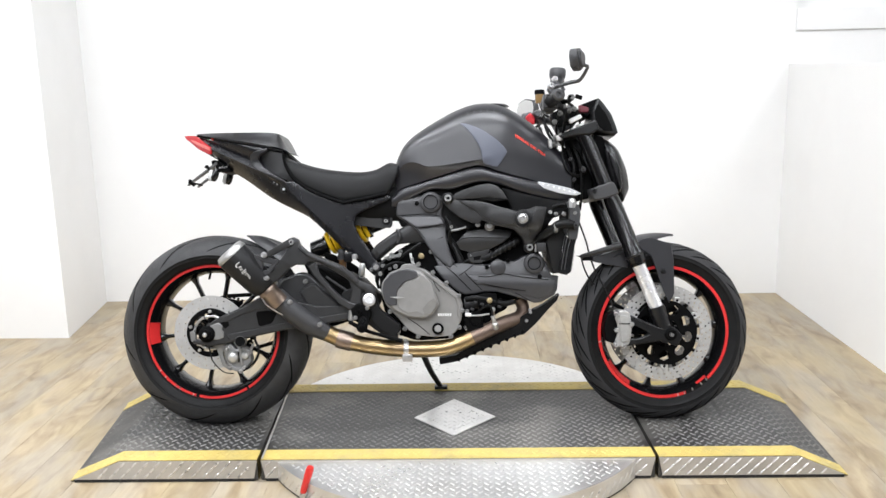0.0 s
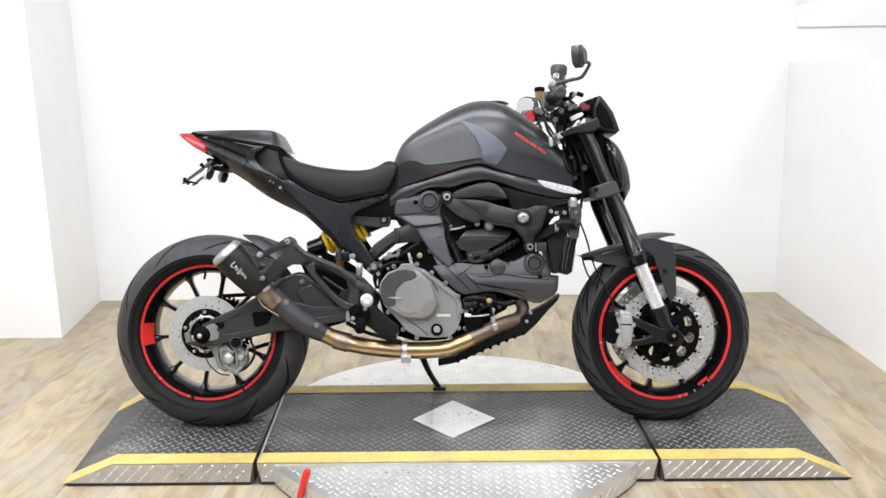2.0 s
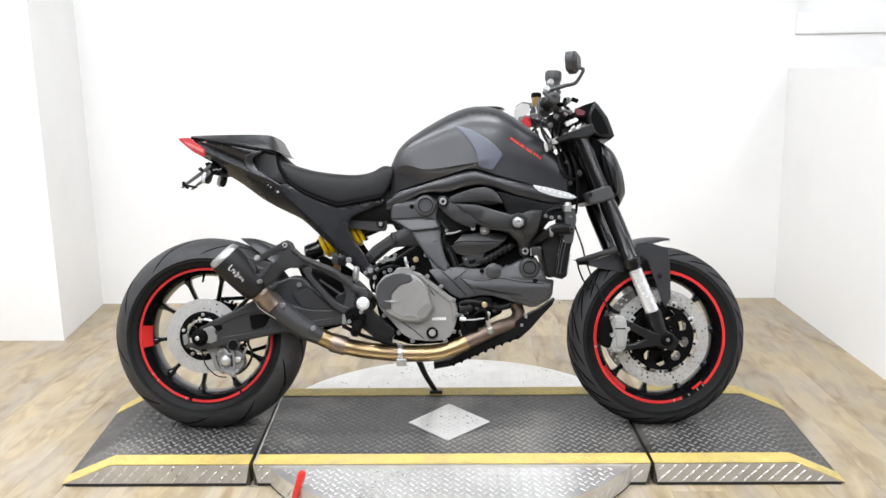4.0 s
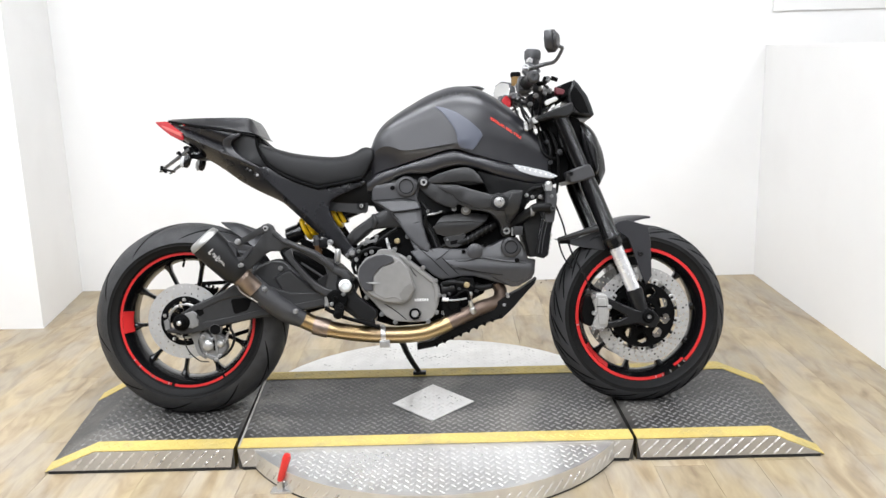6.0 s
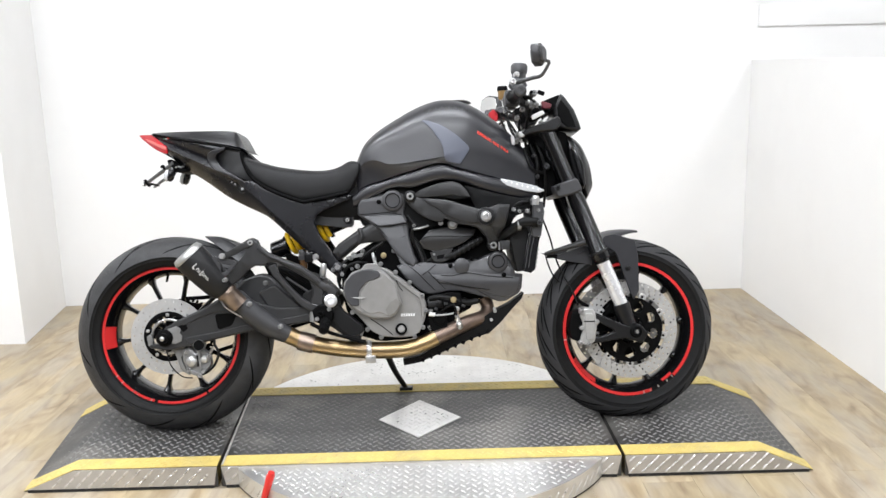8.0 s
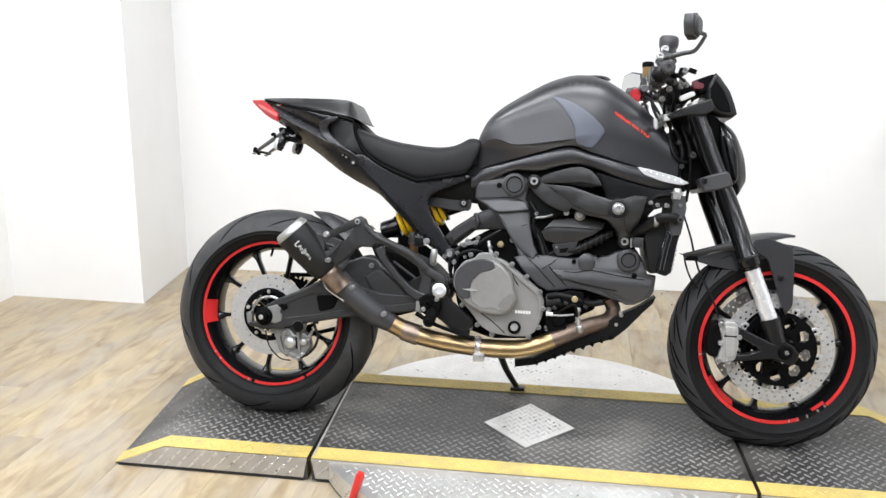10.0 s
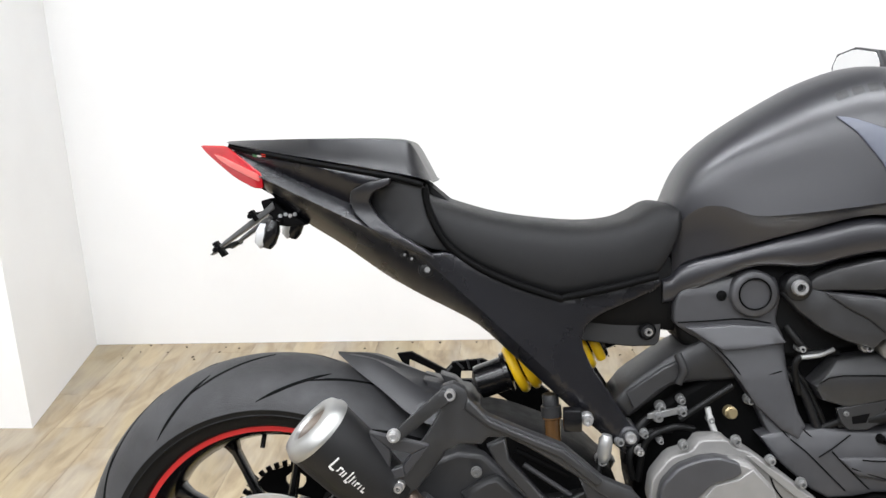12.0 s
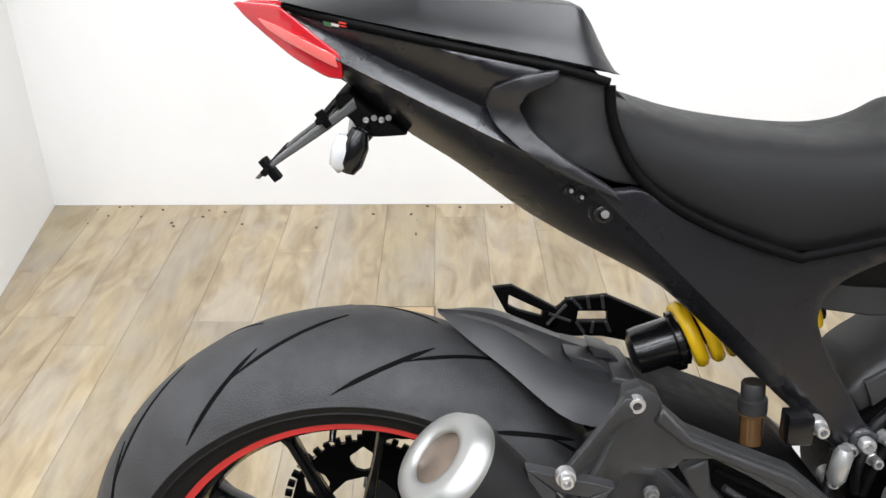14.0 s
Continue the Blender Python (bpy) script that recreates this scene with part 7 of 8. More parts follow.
grooves(low, -0.1125, [((0.319, -0.15, 0.518)[0] + 0.0198 * math.cos(a), (0.319, -0.15, 0.518)[2] + 0.0198 * math.sin(a)) for a in (math.pi * k / 8 for k in range(17))], r=0.0013)
part("round_cap", lathe([(0, -0.004), (0.018, -0.004), (0.025, 0.0), (0.025, 0.03), (0, 0.03)], Matrix.Translation((0.203, -0.104, 0.507)), 30), ENGINE_DARK, low)
part("cover_hole", lathe(disc_profile(0.0075, -0.1075, -0.10), Matrix.Translation(((0.337, -0.147, 0.475)[0], 0, (0.337, -0.147, 0.475)[2])), 14), CASE_BLACK, low)
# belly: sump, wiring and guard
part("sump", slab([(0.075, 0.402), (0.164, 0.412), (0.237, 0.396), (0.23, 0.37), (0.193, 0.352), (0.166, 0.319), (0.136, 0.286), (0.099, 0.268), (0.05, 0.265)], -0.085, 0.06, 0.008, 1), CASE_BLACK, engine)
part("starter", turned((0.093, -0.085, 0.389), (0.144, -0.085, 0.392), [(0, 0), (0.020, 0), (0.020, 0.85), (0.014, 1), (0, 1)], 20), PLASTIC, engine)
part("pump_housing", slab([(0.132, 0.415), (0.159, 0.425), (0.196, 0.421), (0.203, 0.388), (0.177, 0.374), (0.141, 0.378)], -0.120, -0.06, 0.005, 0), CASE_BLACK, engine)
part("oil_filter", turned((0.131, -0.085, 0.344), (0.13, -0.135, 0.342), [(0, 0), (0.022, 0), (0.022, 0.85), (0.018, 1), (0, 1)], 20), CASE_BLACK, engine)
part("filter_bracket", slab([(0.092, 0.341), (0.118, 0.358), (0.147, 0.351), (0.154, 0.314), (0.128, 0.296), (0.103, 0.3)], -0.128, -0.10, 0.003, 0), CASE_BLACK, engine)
part("wire_lead", tube([(0.095, -0.14, 0.359), (0.118, -0.14, 0.355), (0.147, -0.14, 0.356), (0.172, -0.13, 0.359)], 0.0028, 8), LETTER_GREY, engine, "pale sensor lead")
part("wire_plug", tube([(0.095, -0.14, 0.359), (0.114, -0.14, 0.357)], 0.006, 8), WHITE_TAPE, engine)
part("brass_switch", turned((0.174, -0.112, 0.400), (0.174, -0.132, 0.402), [(0, 0), (0.0095, 0), (0.0095, 0.6), (0.0065, 0.7), (0.0065, 1), (0, 1)], 14), BRONZE, engine)
part("brass_switch", turned((-0.046, -0.080, 0.546), (-0.045, -0.100, 0.547), [(0, 0), (0.0095, 0), (0.0095, 0.6), (0.0065, 0.7), (0.0065, 1), (0, 1)], 14), BRONZE, engine)
part("speed_sensor", tube([(0.185, -0.122, 0.370), (0.186, -0.124, 0.345), (0.186, -0.122, 0.313)], 0.0048, 10), COLLAR, engine, "bronze sensor stem")
part("sensor_boot", lathe([(0, -0.008), (0.006, -0.006), (0.008, 0.0), (0.006, 0.006), (0, 0.008)], Matrix.Translation((0.185, -0.122, 0.372)), 14), BRIGHT_BOLT, engine)
part("oil_line", tube([(0.098, -0.100, 0.404), (0.130, -0.112, 0.410), (0.172, -0.114, 0.404), (0.214, -0.108, 0.390), (0.250, -0.100, 0.394)], 0.009, 10), CABLE, engine)
for fx, fz in ((0.128, 0.396), (0.150, 0.389), (0.205, 0.381), (0.118, 0.374)):
    part("line_clip", block(-0.006, 0.006, -0.004, 0.004, -0.004, 0.004, 0.001, None, Matrix.Translation((fx, -0.122, fz)) @ pose(0, 0, 0, 0, 20, 0)), PLASTIC, engine)
guard = part("belly_guard", slab([(0.008, 0.211), (0.062, 0.22), (0.1, 0.242), (0.156, 0.275), (0.213, 0.308), (0.259, 0.333), (0.286, 0.35), (0.312, 0.362), (0.353, 0.382), (0.401, 0.415), (0.394, 0.397), (0.362, 0.364), (0.324, 0.321), (0.287, 0.288), (0.249, 0.278), (0.186, 0.254), (0.124, 0.225), (0.062, 0.2), (0.01, 0.191)], -0.085, -0.015, 0.003, 0), DARK_PLASTIC, bike, "black ribbed belly guard")
for k in range(9):
    c = Vector((0.072, -0.085, 0.208)).lerp(Vector((0.281, -0.085, 0.294)), k / 8)
    part("guard_rib", block(-0.006, 0.006, -0.003, 0.03, -0.007, 0.006, 0.001, None, Matrix.Translation(c) @ pose(0, 0, 0, 0, 25, 0)), CASE_BLACK, guard)
for spot in ((0.307, -0.088, 0.358), (0.294, -0.088, 0.331), (0.305, -0.088, 0.366)):
    part("guard_bolt", bolt(*spot, 0.004, 0.005), STEEL, guard)
for spots, r in (([(-0.120, -0.094, 0.538), (-0.087, -0.098, 0.562), (-0.045, -0.096, 0.588)], 0.005),
                 ([(-0.178, -0.078, 0.440), (-0.168, -0.092, 0.505), (-0.130, -0.094, 0.526), (-0.098, -0.088, 0.522)], 0.005), ([(-0.193, -0.068, 0.464), (-0.178, -0.078, 0.519), (-0.145, -0.068, 0.545)], 0.007),
                 ([(-0.186, -0.078, 0.443), (-0.192, -0.088, 0.483), (-0.171, -0.078, 0.511), (-0.127, -0.078, 0.518)], 0.005),
                 ([(0.056, -0.078, 0.57), (0.048, -0.088, 0.621), (0.084, -0.088, 0.635), (0.111, -0.078, 0.631)], 0.005), ([(0.036, -0.078, 0.672), (0.054, -0.088, 0.646), (0.079, -0.078, 0.628)], 0.006),
                 ([(0.082, -0.078, 0.515), (0.128, -0.088, 0.536), (0.2, -0.088, 0.541)], 0.006), ([(0.11, -0.088, 0.309), (0.143, -0.098, 0.326), (0.175, -0.088, 0.306)], 0.006), ([(0.097, -0.078, 0.395), (0.13, -0.088, 0.403), (0.155, -0.083, 0.391), (0.191, -0.068, 0.371)], 0.007), ([(0.093, -0.078, 0.377), (0.122, -0.088, 0.377), (0.147, -0.078, 0.365)], 0.006), ([(0.206, -0.078, 0.401), (0.227, -0.078, 0.386), (0.258, -0.09, 0.394)], 0.007)):
    part("engine_hose", tube(spots, r, 8), CABLE, engine)
part("hose_clip", tube([(0.053, -0.093, 0.628), (0.079, -0.093, 0.631), (0.101, -0.088, 0.638)], 0.0035, 8), CAST_GREY, engine)
for spot, r, mt in (((-0.013, -0.070, 0.56), 0.006, CAST_GREY), ((0.117, -0.098, 0.301), 0.008, STEEL), ((0.099, -0.098, 0.312), 0.007, BRIGHT_BOLT), ((0.146, -0.098, 0.312), 0.005, BRIGHT_BOLT), ((0.1, -0.088, 0.366), 0.006, STEEL), ((-0.144, -0.075, 0.551), 0.006, CAST_GREY), ((-0.114, -0.075, 0.562), 0.005, CAST_GREY), ((-0.237, -0.12, 0.487), 0.007, STEEL), ((-0.258, -0.125, 0.548), 0.007, BRIGHT_BOLT), ((0.14, -0.105, 0.645), 0.006, BRIGHT_BOLT), ((0.236, -0.098, 0.528), 0.005, CASE_BLACK), ((0.167, -0.098, 0.507), 0.005, CASE_BLACK), ((0.055, -0.085, 0.640), 0.005, CAST_GREY), ((-0.178, -0.09, 0.49), 0.006, STEEL), ((-0.207, -0.09, 0.505), 0.006, CAST_GREY)):
    part("engine_fitting", bolt(*spot, r, 0.012), mt, engine)
part("spark_coil", block(-0.014, 0.014, -0.012, 0.012, -0.014, 0.014, 0.002, None, Matrix.Translation((0.34, -0.14, 0.57))), PLASTIC, engine)
part("coil_plate", tube([(0.322, -0.14, 0.581), (0.322, -0.14, 0.555)], 0.003, 6), STEEL, engine)

# ---- radiator ----
rad = part("radiator", slab([(0.368, 0.638), (0.401, 0.644), (0.422, 0.601), (0.416, 0.489), (0.377, 0.485), (0.356, 0.584)], -0.135, 0.135, 0.006, 0), RADIATOR_FIN, bike, "black radiator with side shroud and hoses")
for s in (-1, 1):
    shroud = part("shroud", slab([(0.419, 0.712), (0.459, 0.702), (0.464, 0.670), (0.452, 0.595), (0.427, 0.593), (0.421, 0.618), (0.428, 0.642), (0.429, 0.689)], s * 0.160, s * 0.130, 0.004, 0), POD_GREY, rad, "dark grey radiator bracket")
    part("shroud_bolt", bolt(0.446, s * 0.160 if s < 0 else 0.130, 0.676, 0.005, 0.006), CAST_GREY, shroud)
    tank_end = part("radiator_tank", slab([(0.413, 0.611), (0.427, 0.595), (0.450, 0.594), (0.445, 0.576), (0.432, 0.491), (0.417, 0.481), (0.396, 0.486), (0.392, 0.501), (0.400, 0.536)], s * 0.155, s * 0.120, 0.004, 0), GLOSS_BLACK, rad, "gloss black radiator end tank")
    for dx in (0.0, 0.010):
        part("tank_seam", tube([(0.420 + dx, s * 0.1555, 0.598 - dx * 0.6), (0.410 + dx, s * 0.1555, 0.552), (0.401 + dx, s * 0.1555, 0.498)], 0.0013, 6, 4), POD_GREY, tank_end)
    for k in range(5):
        part("tank_notch", block(-0.002, 0.002, -0.002, 0.002, -0.004, 0.004, 0.0005, None, Matrix.Translation((0.4335 + 0.0022 * k, s * 0.1535, 0.502 + 0.013 * k))), CAST_GREY, tank_end)
hose = part("radiator_hose", tube([(0.440, -0.168, 0.638), (0.418, -0.172, 0.642), (0.396, -0.168, 0.640), (0.376, -0.155, 0.626), (0.346, -0.130, 0.604), (0.326, -0.095, 0.584)], 0.0150, 14), CABLE, rad)
part("hose_clamp", lathe(ring_profile(0.0145, 0.0175, -0.006, 0.006), Matrix.Translation((0.384, -0.160, 0.632)) @ pose(0, 0, 0, 0, 25, 90), 18), CAST_GREY, rad)
part("radiator_cap", turned((0.439, -0.15, 0.722), (0.437, -0.15, 0.693), [(0, 0), (0.010, 0), (0.012, 0.3), (0.015, 0.35), (0.014, 1), (0, 1)], 18), ALU, rad, "bare radiator neck")
part("shroud_bolt", bolt(*(0.446, -0.178, 0.637), 0.008), POD_GREY, rad)
for spots in ([(0.372, -0.12, 0.688), (0.393, -0.13, 0.702), (0.418, -0.13, 0.705)], [(0.361, -0.12, 0.674), (0.386, -0.13, 0.67), (0.412, -0.12, 0.684)]):
    part("loom", tube(spots, 0.006, 8), CABLE, rad)
for spot in ((0.371, -0.13, 0.681), (0.389, -0.13, 0.675), (0.414, -0.13, 0.676)):
    part("loom_clip", bolt(*spot, 0.005), STEEL, rad)

# ---- fork ----
def leg(top, low, sgn):
    """Upside-down fork leg: black outer tube, bright slider, cast foot to the axle."""
    a, b = Vector(top), Vector(low)
    d = b - a
    L = d.length
    ob = part("fork_leg", turned(a, b, [(0, -0.03), (0.024, -0.03), (0.025, 0.0), (0.025, 0.36), (0.0275, 0.40), (0.0275, 0.675), (0.030, 0.68), (0.031, 0.70), (0.030, 0.732), (0.024, 0.737), (0.024, 0.75), (0, 0.75)], 28), GLOSS_BLACK, bike, "gloss black fork leg with polished slider")
    part("slider", turned(a, b, [(0.0215, 0.73), (0.0215, 1.02)], 28), CHROME, ob, "polished steel slider")
    part("collar_mark", turned(a, b, [(0.0304, 0.687), (0.0316, 0.690), (0.0316, 0.698), (0.0304, 0.701)], 28), FRAME_BLACK, ob)
    part("leg_cap", turned(a, b, [(0, -0.06), (0.014, -0.06), (0.016, -0.03), (0.022, -0.03)], 20), ALU, ob)
    y = a.y
    ax, az = FRONT_AXLE
    foot = turned((b.x - 0.002, y, b.z + 0.006), (ax - 0.002, y, az + 0.004), [(0, 0), (0.026, 0), (0.0265, 0.15), (0.023, 0.8), (0.024, 1), (0, 1)], 24)
    lathe([(0, -0.022), (0.026, -0.022), (0.029, -0.018), (0.029, 0.018), (0.026, 0.022), (0, 0.022)], Matrix.Translation((ax, y, az)), 28, foot)
    part("fork_foot", foot, FRAME_BLACK, ob)
    return ob


right_leg = leg((0.484, -0.105, 0.929), (0.71, -0.105, 0.368), -1)
left_leg = leg(((0.484, -0.105, 0.929)[0] - 0.016, 0.105, (0.484, -0.105, 0.929)[2]), ((0.71, -0.105, 0.368)[0] - 0.016, 0.105, (0.71, -0.105, 0.368)[2]), 1)
arm = slab([(0.572, 0.366), (0.616, 0.352), (0.723, 0.302), (0.763, 0.309), (0.788, 0.279), (0.769, 0.247), (0.719, 0.266), (0.669, 0.259), (0.582, 0.245), (0.571, 0.264), (0.651, 0.274), (0.687, 0.288), (0.619, 0.325)], -0.128, -0.100, 0.005, 1)
part("calliper_mount", arm, FRAME_BLACK, right_leg)
part("calliper_mount", slab([(0.572, 0.366), (0.616, 0.352), (0.723, 0.302), (0.763, 0.309), (0.788, 0.279), (0.769, 0.247), (0.719, 0.266), (0.669, 0.259), (0.582, 0.245), (0.571, 0.264), (0.651, 0.274), (0.687, 0.288), (0.619, 0.325)], 0.128, 0.100, 0.005, 1), FRAME_BLACK, left_leg)
for s in (-1, 1):
    cal = part("front_calliper", slab([(0.577, 0.357), (0.591, 0.364), (0.616, 0.36), (0.623, 0.345), (0.625, 0.298), (0.619, 0.259), (0.604, 0.246), (0.579, 0.248), (0.572, 0.266), (0.581, 0.292), (0.58, 0.321), (0.573, 0.339)], s * 0.130, s * 0.050, 0.006, 1), CALIPER, bike, "cast radial front brake calliper")
    part("calliper_bridge", slab([(0.55, 0.352), (0.579, 0.359), (0.585, 0.308), (0.57, 0.257), (0.545, 0.265), (0.538, 0.308)], s * 0.120, s * 0.055, 0.006, 1), CASE_BLACK, cal)
    part("calliper_face", slab([(0.587, 0.35), (0.614, 0.347), (0.615, 0.266), (0.59, 0.263), (0.588, 0.303)], s * 0.135, s * 0.126, 0.003, 1), CALIPER, cal)
    for spot in ((0.578, -0.13, 0.301), (0.626, -0.13, 0.32)):
        part("piston_cover", lathe([(0, -0.003), (0.006, -0.003), (0.0075, -0.001), (0.0075, 0.02), (0, 0.02)], Matrix.Translation((spot[0], s * 0.128, spot[2])), 20), ALU, cal)
    part("calliper_groove", slab([(0.585, 0.324), (0.618, 0.324), (0.617, 0.32), (0.585, 0.321)], s * 0.1356, s * 0.12, 0.0005, 0), CASE_BLACK, cal)
    for spot in ((0.578, -0.13, 0.353), (0.574, -0.13, 0.254), (0.599, -0.13, 0.25)):
        part("calliper_bolt", bolt(spot[0], s * 0.130, spot[2], 0.0065), STEEL, cal)
# yokes
part("upper_yoke", slab([(0.427, 0.937), (0.493, 0.961), (0.518, 0.972), (0.529, 0.946), (0.507, 0.925), (0.449, 0.922), (0.408, 0.912), (0.398, 0.923)], -0.142, 0.142, 0.008, 1), FRAME_BLACK, bike, "black upper fork yoke")
part("lower_yoke", slab([(0.498, 0.752), (0.524, 0.762), (0.571, 0.776), (0.589, 0.736), (0.549, 0.722), (0.509, 0.716)], -0.142, 0.142, 0.008, 1), POD_GREY, bike, "dark grey lower fork yoke")
part("steering_head", turned((0.452, 0, 0.95), (0.532, 0, 0.735), [(0, 0), (0.030, 0), (0.034, 0.1), (0.032, 0.9), (0.028, 1), (0, 1)], 24), FRAME_BLACK, bike)
part("head_infill", slab([(0.428, 0.898), (0.473, 0.886), (0.502, 0.832), (0.524, 0.776), (0.508, 0.727), (0.463, 0.717), (0.433, 0.751), (0.419, 0.826)], -0.05, 0.05, 0.012, 1), CASE_BLACK, bike)
for spots, r in (([(0.436, -0.06, 0.891), (0.455, -0.08, 0.827), (0.448, -0.07, 0.765), (0.467, -0.06, 0.718)], 0.006), ([(0.45, -0.07, 0.901), (0.472, -0.09, 0.837), (0.479, -0.08, 0.764), (0.474, -0.06, 0.688)], 0.0045), ([(0.416, -0.07, 0.88), (0.431, -0.09, 0.819), (0.465, -0.08, 0.798), (0.494, -0.06, 0.813)], 0.005)):
    part("head_cable", tube(spots, r, 8), CABLE, bike)
for spot, r in (((0.482, -0.09, 0.818), 0.008), ((0.454, -0.08, 0.787), 0.006), ((0.444, -0.08, 0.853), 0.005)):
    part("cable_clip", bolt(*spot, r, 0.01), POD_GREY, bike)
part("yoke_bolt", bolt(*(0.51, -0.144, 0.746), 0.006), FRAME_BLACK, bike)
part("leg_brace", tube([(0.6, -0.105, 0.573), (0.548, -0.09, 0.558), (0.473, -0.076, 0.537)], [0.011, 0.009, 0.006], 10), PLASTIC, bike)

# front mudguard
ax, az = FRONT_AXLE
bm = bmesh.new()
rows = []
for k in range(19):
    t = k / 18
    a = radians(130 - 49 * t)
    half = 0.004 + 0.080 * math.sin(math.pi * (0.25 + 0.74 * t))
    sag = 0.032 * math.sin(math.pi * (0.15 + 0.80 * t))
    lift = 0.020 + 0.010 * t + 0.006 * math.sin(math.pi * t)
    ring = [(f, 0.293 + lift - sag * abs(f) ** 2) for f in (-1, -0.8, -0.4, 0, 0.4, 0.8, 1)] + [(f, 0.289 + lift - sag * abs(f) ** 2) for f in (0.8, 0.4, 0, -0.4, -0.8)]
    rows.append([bm.verts.new((ax + r * math.cos(a), f * half, az + r * math.sin(a))) for f, r in ring])
for p, q in zip(rows, rows[1:]):
    for i in range(len(p)):
        bm.faces.new((p[i], p[(i + 1) % len(p)], q[(i + 1) % len(q)], q[i]))
bm.faces.new(rows[0])
bm.faces.new(rows[-1][::-1])
fender = part("front_mudguard", bm, MATT_BLACK, bike, "matte black front mudguard with side struts")
for s in (-1, 1):
    part("mudguard_side", slab([(0.651, 0.568), (0.662, 0.59), (0.695, 0.596), (0.76, 0.575), (0.763, 0.566), (0.77, 0.522), (0.771, 0.413), (0.754, 0.384), (0.742, 0.407), (0.722, 0.468), (0.698, 0.536)], s * 0.088, s * 0.080, 0.003, 0), MATT_BLACK, fender)
    part("mudguard_flap", slab([(0.474, 0.537), (0.514, 0.533), (0.599, 0.559), (0.628, 0.55), (0.624, 0.498), (0.602, 0.502), (0.551, 0.51), (0.507, 0.522)], s * 0.074, s * 0.066, 0.002, 0), MATT_BLACK, fender)
    spot = (0.736, -0.088, 0.486)
    part("mudguard_bolt", bolt(spot[0], s * 0.089 if s < 0 else 0.080, spot[2], 0.007, 0.006), FRAME_BLACK, fender)
part("brake_hose", tube([(0.455, -0.07, 0.690), (0.469, -0.085, 0.644), (0.489, -0.085, 0.587), (0.501, -0.075, 0.544), (0.520, -0.08, 0.486), (0.554, -0.09, 0.420), (0.572, -0.1, 0.371)], 0.0028, 8), CABLE, bike)
part("brake_hose", tube([(0.474, -0.07, 0.540), (0.483, -0.07, 0.502), (0.500, -0.07, 0.465), (0.532, -0.06, 0.430)], 0.0026, 8), CABLE, bike)
part("hose_clip", block(-0.02, 0.012, -0.01, 0.01, -0.006, 0.006, 0.002, None, Matrix.Translation((0.5, -0.07, 0.529))), CASE_BLACK, bike)

# ---- headlight and cowl ----
lamp_top = [(0.552, 0.925), (0.574, 0.917), (0.6, 0.894), (0.618, 0.86), (0.633, 0.815), (0.638, 0.759)]
lamp_bot = [(0.551, 0.895), (0.566, 0.824), (0.584, 0.76), (0.598, 0.726), (0.617, 0.706), (0.638, 0.747)]
part("headlight", body(lamp_top, lamp_bot, [(0.53, 0.050), (0.56, 0.080), (0.60, 0.088), (0.63, 0.060), (0.65, 0.03)], [(0, 1), (0.5, 0.98), (0.85, 0.85), (1, 0.5), (0.85, 0.15), (0.5, 0.02), (0, 0)], 18), GLOSS_BLACK, bike, "gloss black oval headlight shell", sub=1)
part("headlight_rim", slab([(0.55, 0.887), (0.579, 0.872), (0.6, 0.824), (0.607, 0.762), (0.596, 0.737), (0.578, 0.763), (0.56, 0.818)], -0.100, -0.070, 0.008, 1, dome=0.004), GLOSS_BLACK, bike)
cowl = part("instrument_cowl", slab([(0.535, 1.05), (0.548, 1.038), (0.577, 0.997), (0.591, 0.96), (0.598, 0.936), (0.585, 0.925), (0.552, 0.932), (0.525, 0.941), (0.509, 0.986), (0.518, 1.019)], -0.085, 0.085, 0.014, 0), FRAME_BLACK, bike, "satin black instrument cowl")
part("cowl_face", slab([(0.534, 1.03), (0.559, 0.997), (0.575, 0.96), (0.58, 0.94), (0.551, 0.942), (0.526, 0.968), (0.521, 1.005)], -0.0895, -0.082, 0.003, 0), CASE_BLACK, cowl)
part("instrument", slab([(0.475, 1.028), (0.535, 1.05), (0.546, 1.019), (0.493, 0.987)], -0.07, 0.07, 0.006, 1), CASE_BLACK, bike, "black instrument panel")

